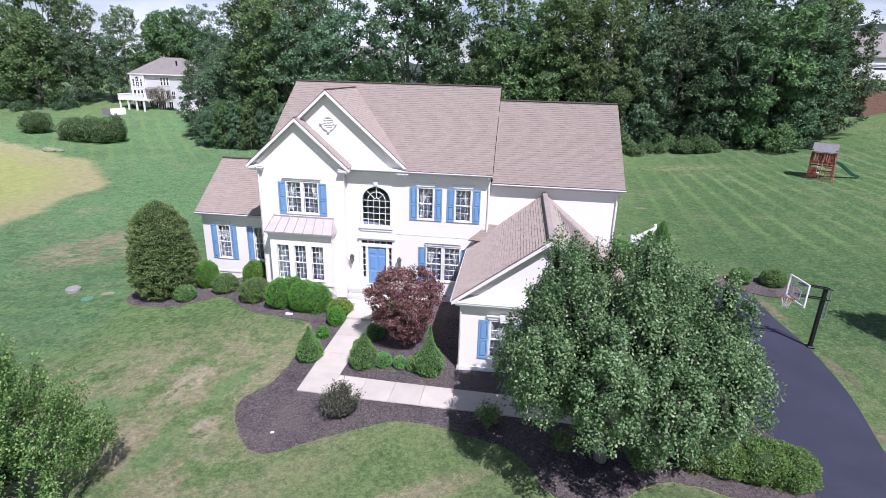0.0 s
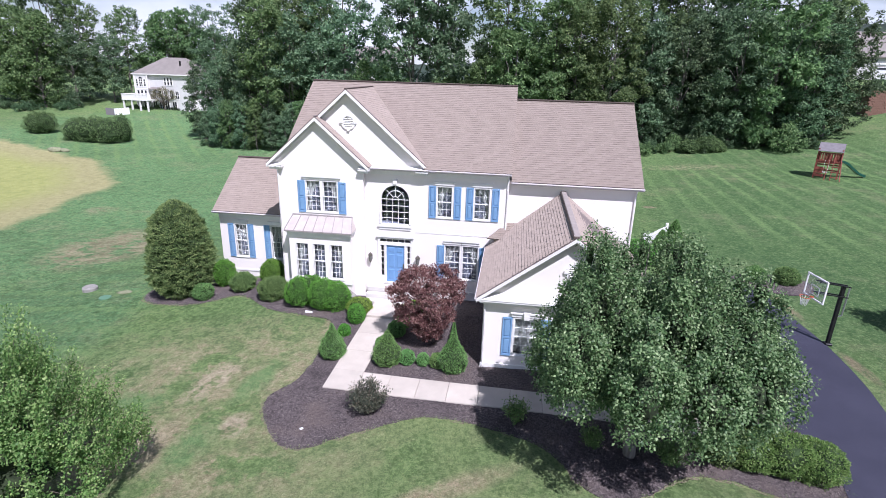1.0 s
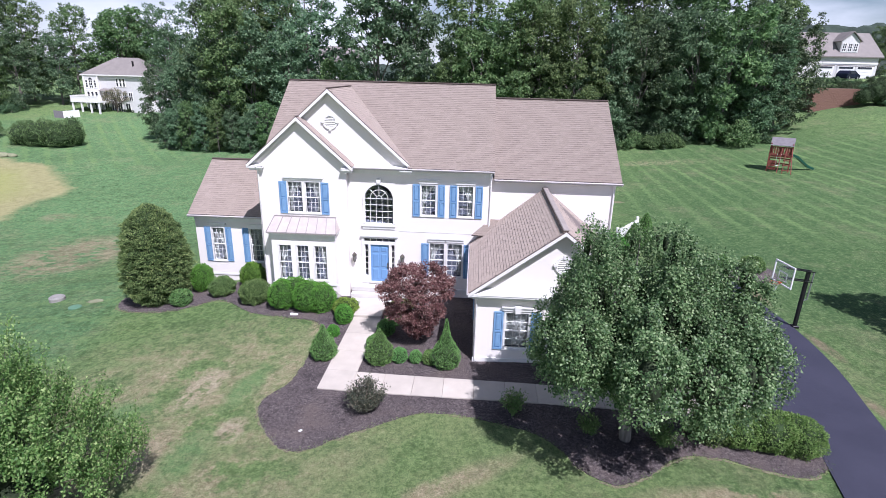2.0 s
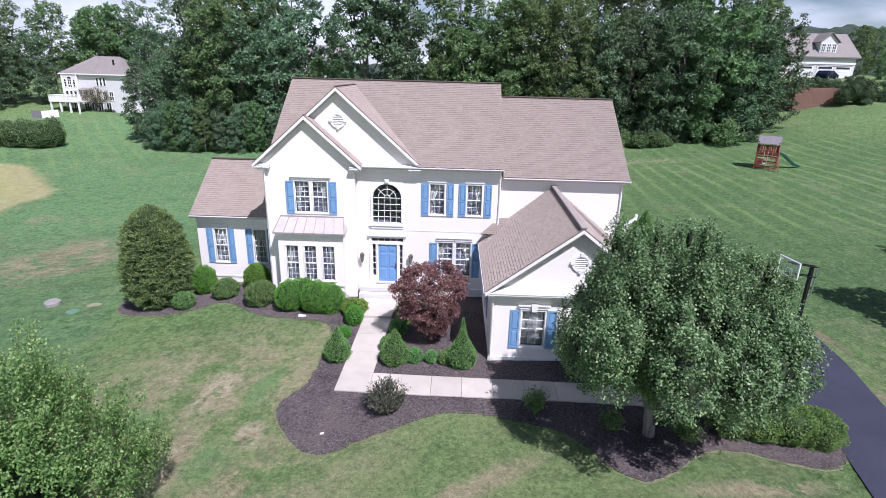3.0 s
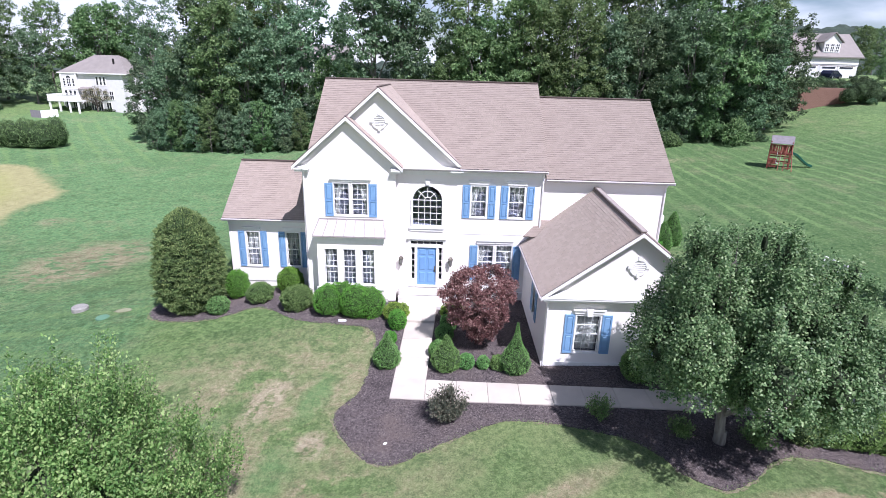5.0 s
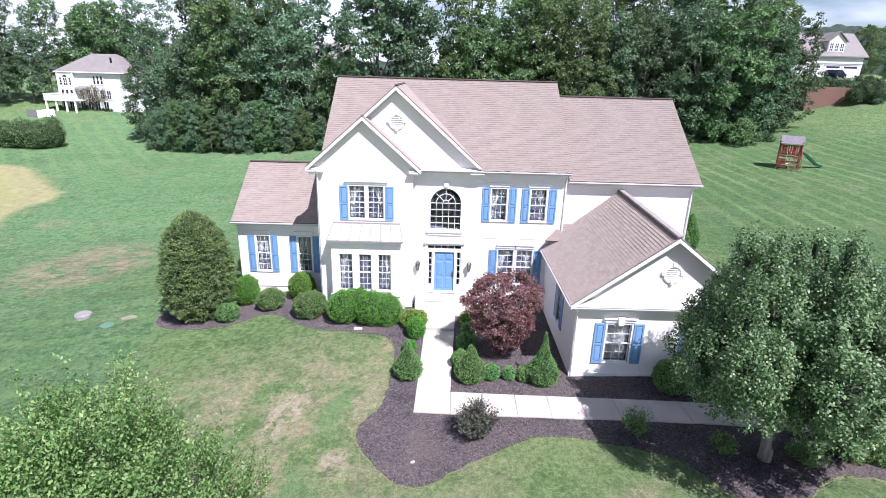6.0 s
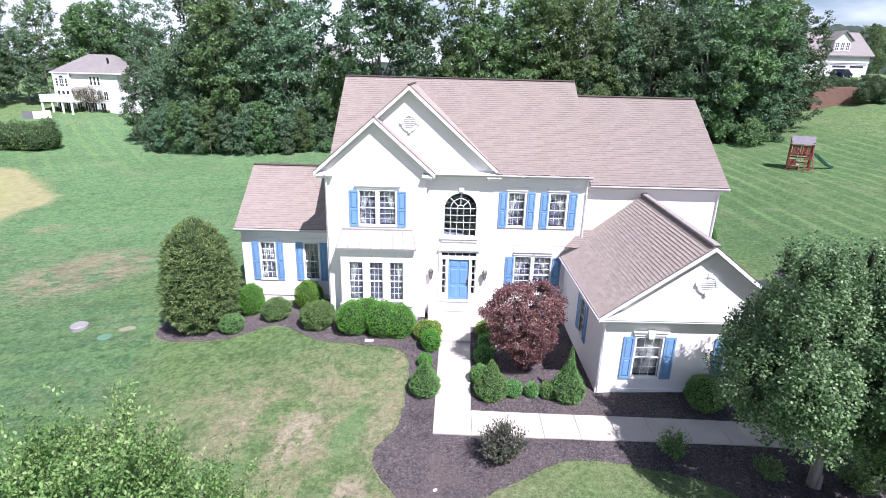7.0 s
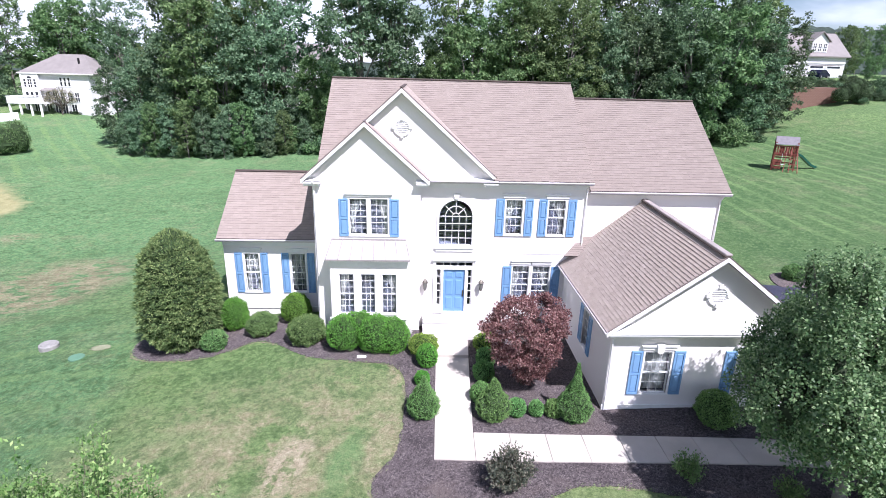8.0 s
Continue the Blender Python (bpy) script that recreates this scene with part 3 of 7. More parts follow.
def build_ground():
    xs = np.unique(np.concatenate([np.linspace(-3000, -160, 9), np.arange(-160, -50, 5), np.arange(-50, 30, 1.0), np.arange(30, 130, 4), np.linspace(130, 3000, 9)]))
    ys = np.unique(np.concatenate([np.linspace(-3000, -60, 8), np.arange(-60, 5, 4), np.arange(5, 50, 1.0), np.arange(50, 140, 3), np.linspace(140, 3000, 9)]))
    verts = [(x, y, level(x, y) + 0.03 * noise.noise((x * 0.35, y * 0.35, 0))) for y in ys for x in xs]
    w = len(xs)
    faces = [(j * w + i, j * w + i + 1, (j + 1) * w + i + 1, (j + 1) * w + i) for j in range(len(ys) - 1) for i in range(w - 1)]
    me = bpy.data.meshes.new("ground")
    me.from_pydata(verts, [], faces)
    me.materials.append(M_LAWN)
    me.polygons.foreach_set("use_smooth", [True] * len(faces))
    solid("ground", me, None, "mown green lawn with dry straw patches on a gentle slope", "lawn", "structure")


build_ground()


def sheet(name, pts, mat, up, label, category, smooth=6, cell=0.5, rim=0.12, ragged=0.0, grow=0.0):
    """A sheet that lies on the ground within an outline, with its edge turned down into the soil."""
    loop = outline(pts, smooth) if smooth else [Vector((*p, 0)) for p in pts]
    if ragged:
        fine = [p.lerp(q, k / 3) for p, q in zip(loop, loop[1:] + loop[:1]) for k in range(3)]
        turn = sum(p.x * q.y - q.x * p.y for p, q in zip(fine, fine[1:] + fine[:1]))
        loop = []
        for before, p, after in zip(fine[-1:] + fine[:-1], fine, fine[1:] + fine[:1]):
            way = (after - before).normalized()
            out = Vector((way.y, -way.x, 0)) * (1 if turn > 0 else -1)
            rag = noise.noise((p.x * 2.1, p.y * 2.1, up * 90)) + 0.6 * noise.noise((p.x * 6.0, p.y * 6.0, 2.0))
            loop.append(p + out * (grow + ragged * rag))
    bm = bmesh.new()
    vs = [bm.verts.new(p) for p in loop]
    bmesh.ops.triangle_fill(bm, use_beauty=True, edges=[bm.edges.new((vs[i], vs[(i + 1) % len(vs)])) for i in range(len(vs))])
    lo = [min(p[k] for p in loop) for k in (0, 1)]
    hi = [max(p[k] for p in loop) for k in (0, 1)]
    for k in (0, 1):
        c = lo[k] + cell
        while c < hi[k]:
            n = Vector((1, 0, 0)) if k == 0 else Vector((0, 1, 0))
            bmesh.ops.bisect_plane(bm, geom=bm.verts[:] + bm.edges[:] + bm.faces[:], plane_co=n * c, plane_no=n)
            c += cell
    border = [e for e in bm.edges if len(e.link_faces) == 1]
    ends = {v for e in border for v in e.verts}
    for v in bm.verts:
        bump = 0.02 * noise.noise((v.co.x * 1.3, v.co.y * 1.3, 3.0))
        v.co.z = level(v.co.x, v.co.y) + (up + bump if v not in ends else up * 0.9)
    ext = bmesh.ops.extrude_edge_only(bm, edges=border)
    for v in (g for g in ext["geom"] if isinstance(g, bmesh.types.BMVert)):
        v.co.z -= rim + up
    return solid(name, bm, mat, label, category, "structure")


BED = [(-20.6, 24.15), (-17.9, 24.15), (-15.8, 25.1), (-13.45, 23.6), (-11.26, 22.95), (-9.7, 22.5), (-9.1, 21.35), (-9.05, 19.3), (-9.3, 17.3), (-9.9, 16.3),
       (-9.65, 15.2), (-8.5, 13.8), (-7.5, 13.55), (-6.57, 14.2), (-5.2, 15.0), (-3.7, 15.72), (-2.4, 15.62), (-1.3, 15.35), (0.2, 14.75), (0.95, 14.1), (1.48, 13.2), (1.95, 12.65),
       (2.5, 12.42), (3.05, 12.52), (3.75, 12.95), (5.0, 13.82), (6.2, 13.92), (8.5, 13.3), (9.75, 13.9), (9.95, 15.0), (9.95, 16.3), (9.0, 18.0), (6.2, 19.2), (5.0, 20.2), (-1.0, 20.4), (-1.4, 25.9), (-12.8, 26.4),
       (-18.1, 28.1), (-20.6, 27.6), (-21.6, 26.6), (-21.8, 25.2)]
sheet("soil_edge", BED, M_EDGE, 0.006, "thin dry soil and thatch along the edge of the mulch bed", "soil", ragged=0.12, grow=0.07)
sheet("planting_bed", BED, M_MULCH, 0.035, "dark bark mulch bed round the front of the house", "mulch bed", ragged=0.07)
sheet("planting_bed", [(12.6, 31.0), (13.6, 30.9), (15.2, 30.2), (16.9, 30.7), (17.3, 32.4), (15.5, 33.2), (13.2, 32.8)], M_MULCH, 0.06,
      "dark mulch bed at the head of the driveway", "mulch bed")
DRIVE = [(5.2, 20.2), (8.6, 18.6), (9.9, 16.4), (9.9, 15.0), (9.7, 14.0), (9.0, 11.0), (7.8, 5.0), (6.0, -12.0), (10.5, -12.5), (11.0, 3.0), (12.0, 11.0), (13.15, 16.5), (14.05, 20.4), (14.35, 24.2), (14.15, 27.2),
         (14.0, 30.3), (12.8, 31.1), (9.0, 31.2), (5.3, 31.0)]
sheet("driveway", DRIVE, M_ASPHALT, 0.045, "dark blue-black asphalt driveway curving past the lawn", "driveway", smooth=3)


def paving():
    """Front path: a row of concrete slabs with open joints."""
    path = thing("front_path", on_ground(-7.2, 18), "pale concrete slab path leading to the porch step", "path")
    quads = []
    a0, a1, b0, b1 = Vector((-7.79, 24.36)), Vector((-7.97, 18.33)), Vector((-6.36, 24.36)), Vector((-6.64, 18.22))
    n = 4
    for i in range(n):
        quads.append((a0.lerp(a1, i / n), a0.lerp(a1, (i + 1) / n), b0.lerp(b1, (i + 1) / n), b0.lerp(b1, i / n), 0.2 if i == 0 else 0.085))
    quads.append((a1, Vector((-8.01, 17.01)), Vector((-6.66, 16.92)), b1, 0.085))
    c0, c1, d0, d1 = Vector((-6.64, 18.22)), Vector((9.2, 16.94)), Vector((-6.66, 16.92)), Vector((9.2, 15.73))
    n = 13
    for i in range(n):
        quads.append((c0.lerp(c1, i / n), d0.lerp(d1, i / n), d0.lerp(d1, (i + 1) / n), c0.lerp(c1, (i + 1) / n), 0.085))
    for *q, up in quads:
        c = sum(q, Vector((0, 0))) / 4
        bm = bmesh.new()
        top = []
        for p in q:
            s = c + (p - c) * 0.992
            top.append(on_ground(s.x, s.y, up))
        prism(bm, top, (0, 0, -0.22 - up))
        bmesh.ops.bevel(bm, geom=[e for e in bm.edges if all(v in bm.verts for v in e.verts)], offset=0.012, segments=1, affect="EDGES")
        part("slab", bm, M_CONCRETE, path)


paving()

# ---------------------------------------------------------------- the house
WALL = 0.2
house = thing("house", (-4, 26, 0.3), "two-storey cream stucco house with tan shingle roof and blue shutters", "house")
FRONT, JUT, BAY, WING, GAR, BWALL = 25.7, 25.3, 24.65, 27.6, 19.33, 26.0
LEFT, RIGHT, BRIGHT, GLEFT, WLEFT = -13.15, -1.16, 5.1, -1.84, -18.05


def at_front(y):
    return Matrix.Translation((0, y, 0))


def at_left(x):
    """Walls that face -x: local x runs towards -y."""
    return Matrix.Translation((x, 0, 0)) @ Matrix.Rotation(radians(-90), 4, "Z")


def curtain(name, x0, x1, z0, z1, y, m, parent, side, mat=None, label="white curtain behind the glass"):
    """A hanging or tied-back drape with soft folds."""
    bm = bmesh.new()
    cols, rows = 9, 8
    grid = []
    for j in range(rows + 1):
        t = j / rows
        row = []
        for i in range(cols + 1):
            s = i / cols
            if side == 0:
                x = x0 + (x1 - x0) * s
            else:
                w = (x1 - x0) * (1.0 - 0.72 * math.sin(min(t * 1.25, 1.0) * math.pi / 2) ** 2 + (0.22 * max(0, t - 0.8) * 5))
                x = x0 + w * s if side < 0 else x1 - w * (1 - s)
            row.append(bm.verts.new(m @ Vector((x, y + 0.02 * math.sin(s * 17 + t * 2), z1 - (z1 - z0) * t))))
        grid.append(row)
    for a, b in zip(grid, grid[1:]):
        for i in range(cols):
            bm.faces.new((a[i], a[i + 1], b[i + 1], b[i]))
    bmesh.ops.solidify(bm, geom=bm.faces[:], thickness=0.006)
    part(name, bm, mat or M_CURTAIN, parent, label)


def window(parent, x0, x1, z0, z1, m, cols=3, rows=2, drapes=(), cap=True, key=False, sill=True, reach=0.1):
    """A double-hung window of two sashes with bars; the opening is x0..x1, z0..z1."""
    bm = lattice(x0 - 0.055, x1 + 0.055, z0 - 0.02, z1 + 0.055, [(x0, x1, z0 + 0.005, z1)], -0.03, 0.12, m)
    fr = part("window", bm, M_TRIM, parent, "white window with dark panes")
    a0, a1, b0, b1 = x0, x1, z0 + 0.005, z1
    mid = (b0 + b1) / 2
    for name, lo, hi, y in (("lower_sash", b0, mid + 0.02, 0.055), ("upper_sash", mid - 0.02, b1, 0.02)):
        s, t, g = 0.03, 0.03, 0.012
        w, h = (a1 - a0 - 2 * s) / cols, (hi - lo - 2 * s) / rows
        holes = [(a0 + s + w * i + (g / 2 if i else 0), a0 + s + w * (i + 1) - (g / 2 if i < cols - 1 else 0), lo + s + h * j + (g / 2 if j else 0), lo + s + h * (j + 1) - (g / 2 if j < rows - 1 else 0))
                 for i in range(cols) for j in range(rows)]
        part(name, lattice(a0, a1, lo, hi, holes, y, y + t, m), M_TRIM, fr)
        pane = part("pane", boxes((a0 + s, a1 - s, y + t / 2 - 0.002, y + t / 2 + 0.002, lo + s, hi - s), m=m), M_GLASS, fr)
        pane.visible_shadow = False
    if sill:
        part("sill", boxes((x0 - reach, x1 + reach, -0.05, 0.1, z0 - 0.06, z0 - 0.02), m=m), M_TRIM, fr)
    if cap:
        part("head_moulding", boxes((x0 - reach - 0.02, x1 + reach + 0.02, -0.07, 0.0, z1 + 0.1, z1 + 0.24), (x0 - reach - 0.08 * (reach > 0.09), x1 + reach + 0.08 * (reach > 0.09), -0.12, 0.0, z1 + 0.24, z1 + 0.29), m=m), M_TRIM, fr)
    if key:
        c = (x0 + x1) / 2
        k = bmesh.new()
        prism(k, [m @ Vector(p) for p in ((c - 0.1, -0.16, z1 + 0.02), (c + 0.1, -0.16, z1 + 0.02), (c + 0.14, -0.16, z1 + 0.34), (c - 0.14, -0.16, z1 + 0.34))], m.to_3x3() @ Vector((0, 0.15, 0)))
        part("keystone", k, M_TRIM, fr)
    w = x1 - x0
    curtain("sheer_curtain", x0 + 0.03, x1 - 0.03, z0 + 0.04, z1 - 0.03, 0.26, m, fr, 0, M_SHEER, "thin grey-white sheer curtain")
    for d in drapes:
        if d == "L":
            curtain("curtain", x0 + 0.04, x0 + w * 0.62, z0 + 0.05, z1 - 0.04, 0.2, m, fr, -1)
        elif d == "R":
            curtain("curtain", x1 - w * 0.62, x1 - 0.04, z0 + 0.05, z1 - 0.04, 0.2, m, fr, 1)
        elif d == "V":
            curtain("valance", x0 + 0.04, x1 - 0.04, z1 - (z1 - z0) * 0.2, z1 - 0.04, 0.17, m, fr, 0)
        elif d == "S":
            curtain("blind", x0 + 0.04, x1 - 0.04, z0 + 0.06, z1 - 0.04, 0.2, m, fr, 0)
    return fr


def raised(x0, x1, z0, z1, y0, y1, inset, m):
    """A raised field with sloping borders."""
    bm = bmesh.new()
    a = [bm.verts.new(m @ Vector((x, y0, z))) for x, z in ((x0, z0), (x1, z0), (x1, z1), (x0, z1))]
    b = [bm.verts.new(m @ Vector((x, y1, z))) for x, z in ((x0 + inset, z0 + inset), (x1 - inset, z0 + inset), (x1 - inset, z1 - inset), (x0 + inset, z1 - inset))]
    bm.faces.new(a[::-1])
    bm.faces.new(b)
    for i in range(4):
        bm.faces.new((a[i], a[(i + 1) % 4], b[(i + 1) % 4], b[i]))
    return bm


def shutter(parent, x0, x1, z0, z1, m):
    """A two-panel shutter: stiles, rails and raised fields."""
    s, mid = 0.06, z0 + (z1 - z0) * 0.48
    bm = lattice(x0, x1, z0, z1, [(x0 + s, x1 - s, z0 + 0.09, mid - 0.04), (x0 + s, x1 - s, mid + 0.04, z1 - 0.08)], -0.05, -0.003, m)
    sh = part("shutter", bm, M_BLUE, parent, "blue panelled shutter")
    for lo, hi in ((z0 + 0.09, mid - 0.04), (mid + 0.04, z1 - 0.08)):
        part("panel", raised(x0 + s, x1 - s, lo, hi, -0.012, -0.042, 0.05, m), M_BLUE, sh)


OPEN = {"jut": [], "front": [], "bay": [], "wing": [], "gar": [], "garside": []}


def hole(wall, x0, x1, z0, z1):
    OPEN[wall].append((x0, x1, z0, z1))


mj, mf, mb, mw, mg, ms = at_front(JUT), at_front(FRONT), at_front(BAY), at_front(WING), at_front(GAR), at_left(GLEFT)

# upper twin window over the bay
for a, b, dr in ((-11.62, -10.87, "LV"), (-10.71, -9.96, "RV")):
    hole("jut", a, b, 5.12, 6.74)
    window(house, a, b, 5.12, 6.74, mj, 3, 3, dr, cap=False, reach=0.075)
part("head_moulding", boxes((-11.72, -9.82, -0.07, 0, 6.84, 6.95), (-11.8, -9.74, -0.13, 0, 6.95, 7.0), m=mj), M_TRIM, house)
shutter(house, -12.06, -11.66, 5.06, 6.74, mj)
shutter(house, -9.88, -9.48, 5.06, 6.74, mj)
# upper windows on the main front
for a, b, dr in ((-4.77, -4.02, "LV"), (-2.86, -2.10, "RV")):
    hole("front", a, b, 5.10, 6.70)
    window(house, a, b, 5.10, 6.70, mf, 3, 2, dr)
for a, b in ((-5.20, -4.84), (-3.90, -3.54), (-3.28, -2.92), (-1.97, -1.60)):
    shutter(house, a, b, 5.04, 6.74, mf)
# lower twin window
for a, b, dr in ((-4.29, -3.51, "LV"), (-3.36, -2.56, "RV")):
    hole("front", a, b, 1.72, 3.60)
    window(house, a, b, 1.72, 3.60, mf, 3, 3, dr, reach=0.075)
for a, b in ((-4.73, -4.33), (-2.47, -2.07)):
    shutter(house, a, b, 1.68, 3.58, mf)
# bay
for a, b, dr in ((-12.06, -11.43, "L"), (-11.12, -10.51, ""), (-10.19, -9.57, "R")):
    hole("bay", a, b, 1.64, 3.53)
    window(house, a, b, 1.64, 3.53, mb, 3, 3, dr, cap=False)
# wing
for a, b in ((-17.11, -16.40), (-14.86, -14.15)):
    hole("wing", a, b, 1.40, 3.40)
    window(house, a, b, 1.40, 3.40, mw, 3, 3, "LR")
for a, b in ((-17.55, -17.20), (-16.31, -15.96), (-15.30, -14.95), (-14.06, -13.71)):
    shutter(house, a, b, 1.36, 3.44, mw)
# garage
for a, b, dr in ((-0.54, 0.43, "S"), (2.87, 3.80, "S")):
    hole("gar", a, b, 1.10, 2.78)
    window(house, a, b, 1.10, 2.78, mg, 3, 2, dr, key=True)
for a, b in ((-1.02, -0.63), (0.52, 0.92), (2.38, 2.78), (3.89, 4.29)):
    shutter(house, a, b, 1.06, 2.82, mg)
hole("garside", -22.3, -21.68, 1.48, 3.06)
window(house, -22.3, -21.68, 1.48, 3.06, ms, 3, 2, "", cap=False, reach=0.05)
shutter(house, -22.76, -22.36, 1.5, 3.12, ms)
shutter(house, -21.62, -21.28, 1.42, 3.04, ms)

# arched stair window
AX0, AX1, AZ0, ASP = -7.74, -6.20, 4.56, 5.90
AC, AR = (AX0 + AX1) / 2, (AX1 - AX0) / 2
hole("front", AX0, AX1, AZ0, ASP + AR)


def arc(r, z, n=20, y=0.0, cx=AC):
    return [Vector((cx + r * math.cos(math.pi * (1 - k / n)), y, z + r * math.sin(math.pi * (1 - k / n)))) for k in range(n + 1)]


def ring(bm, r0, r1, z, y0, y1, n=20, cx=AC, full=False):
    span = 2 * math.pi if full else math.pi
    prof = []
    for k in range(n + (0 if full else 1)):
        a = span * (1 - k / n)
        prof.append([bm.verts.new((cx + r * math.cos(a), y, z + r * math.sin(a))) for r, y in ((r0, y0), (r1, y0), (r1, y1), (r0, y1))])
    for k in range(len(prof) if full else len(prof) - 1):
        p, q = prof[k], prof[(k + 1) % len(prof)]
        for i in range(4):
            bm.faces.new((p[i], p[(i + 1) % 4], q[(i + 1) % 4], q[i]))
    return bm


def arched_window():
    bm = boxes((AX0 - 0.07, AX0 + 0.03, -0.05, 0.12, AZ0, ASP), (AX1 - 0.03, AX1 + 0.07, -0.05, 0.12, AZ0, ASP), (AX0 - 0.07, AX1 + 0.07, -0.05, 0.12, AZ0 - 0.06, AZ0 + 0.02))
    ring(bm, AR - 0.03, AR + 0.07, ASP, -0.05, 0.12)
    bmesh.ops.transform(bm, matrix=mf, verts=bm.verts)
    fr = part("arched_window", bm, M_TRIM, house, "tall round-headed window with a fan of bars")
    bm = bmesh.new()
    for k in range(1, 5):
        x = AX0 + (AX1 - AX0) * k / 5
        box(bm, x - 0.011, x + 0.011, 0.03, 0.06, AZ0, ASP)
    for k in range(1, 5):
        z = AZ0 + (ASP - AZ0) * k / 4
        box(bm, AX0, AX1, 0.034, 0.056, z - 0.014, z + 0.014)
    ring(bm, AR * 0.60 - 0.014, AR * 0.60 + 0.014, ASP, 0.03, 0.06)
    ring(bm, AR * 0.2 - 0.014, AR * 0.2 + 0.014, ASP, 0.03, 0.06, 12)
    for ang in (45, 90, 135):
        c, s = math.cos(radians(ang)), math.sin(radians(ang))
        beam(bm, (AC + c * AR * 0.2, 0.045, ASP + s * AR * 0.2), (AC + c * AR * 0.98, 0.045, ASP + s * AR * 0.98), 0.028)
    bmesh.ops.transform(bm, matrix=mf, verts=bm.verts)
    part("glazing_grid", bm, M_TRIM, fr)
    bm = bmesh.new()
    pts = [Vector((AX0, 0.043, AZ0)), *arc(AR, ASP, 20, 0.043), Vector((AX1, 0.043, AZ0))]
    prism(bm, pts, (0, 0.004, 0))
    bmesh.ops.transform(bm, matrix=mf, verts=bm.verts)
    part("pane", bm, M_GLASS, fr).visible_shadow = False
    part("sill", boxes((AX0 - 0.16, AX1 + 0.1, -0.1, 0, AZ0 - 0.14, AZ0 - 0.06), (AX0 - 0.1, AX1 + 0.06, -0.05, 0, AZ0 - 0.28, AZ0 - 0.14), m=mf), M_TRIM, fr)
    k = bmesh.new()
    prism(k, [Vector((AC + x, -0.1, z)) for x, z in ((-0.09, ASP + AR + 0.05), (0.09, ASP + AR + 0.05), (0.13, ASP + AR + 0.3), (-0.13, ASP + AR + 0.3))], (0, 0.09, 0))
    bmesh.ops.transform(k, matrix=mf, verts=k.verts)
    part("keystone", k, M_TRIM, fr)
    for sgn in (-1, 1):
        bm = bmesh.new()
        corner = Vector((AC + sgn * AR, 0, ASP + AR))
        if sgn < 0:
            pts = [p for p in arc(AR, ASP, 20, 0.0) if p.x <= AC + 1e-6] + [corner]
        else:
            pts = [p for p in arc(AR, ASP, 20, 0.0) if p.x >= AC - 1e-6] + [corner]
        prism(bm, pts, (0, WALL, 0))
        bmesh.ops.triangulate(bm, faces=[f for f in bm.faces if len(f.verts) > 4])
        bmesh.ops.transform(bm, matrix=mf, verts=bm.verts)
        part("spandrel", bm, M_STUCCO, house)


arched_window()


# entrance: door, side lights, transom, lanterns
def entrance():
    hole("front", -7.86, -6.08, 1.26, 3.84)
    bm = lattice(-7.93, -6.01, 1.20, 3.86, [(-7.80, -6.14, 3.56, 3.74), (-7.80, -7.56, 1.62, 3.40), (-6.37, -6.14, 1.62, 3.40), (-7.46, -6.47, 1.24, 3.40)], -0.05, 0.12, mf)
    fr = part("door_surround", bm, M_TRIM, house, "white door surround with side lights and transom")
    bm = bmesh.new()
    for x0, x1 in ((-7.80, -7.56), (-6.37, -6.14)):
        for k in range(1, 5):
            z = 1.62 + 1.78 * k / 5
            box(bm, x0, x1, 0.01, 0.05, z - 0.013, z + 0.013, mf)
        for x in (x0 + 0.025, x1 - 0.025):
            box(bm, x - 0.025, x + 0.025, 0.008, 0.052, 1.62, 3.40, mf)
    for k in range(1, 5):
        x = -7.80 + 1.66 * k / 5
        box(bm, x - 0.02, x + 0.02, 0.01, 0.05, 3.56, 3.74, mf)
    part("glazing_grid", bm, M_TRIM, fr)
    for x0, x1, z0, z1 in ((-7.80, -7.56, 1.62, 3.40), (-6.37, -6.14, 1.62, 3.40), (-7.80, -6.14, 3.56, 3.74)):
        part("pane", boxes((x0, x1, 0.028, 0.032, z0, z1), m=mf), M_GLASS, fr).visible_shadow = False
    part("head_moulding", boxes((-7.98, -5.96, -0.14, 0, 3.86, 3.93), m=mf), M_TRIM, fr)
    d = part("door", boxes((-7.46, -6.47, 0.03, 0.08, 1.29, 3.40), m=mf), M_DOOR, house, "blue six-panel front door")
    for x0, x1 in ((-7.36, -7.02), (-6.91, -6.57)):
        for z0, z1 in ((1.42, 2.02), (2.12, 2.88), (2.98, 3.28)):
            part("panel", raised(x0, x1, z0, z1, 0.0295, 0.008, 0.05, mf), M_DOOR, d)
    bm = bmesh.new()
    bmesh.ops.create_uvsphere(bm, u_segments=10, v_segments=6, radius=0.035, matrix=mf @ Matrix.Translation((-6.54, -0.03, 2.2)))
    box(bm, -6.57, -6.51, -0.005, 0.03, 2.05, 2.35, mf)
    part("handle", bm, M_BRASS, d, "dark brass handle")
    part("threshold", boxes((-7.55, -6.38, -0.12, 0.14, 1.2, 1.29), m=mf), M_PORCH, d)


entrance()


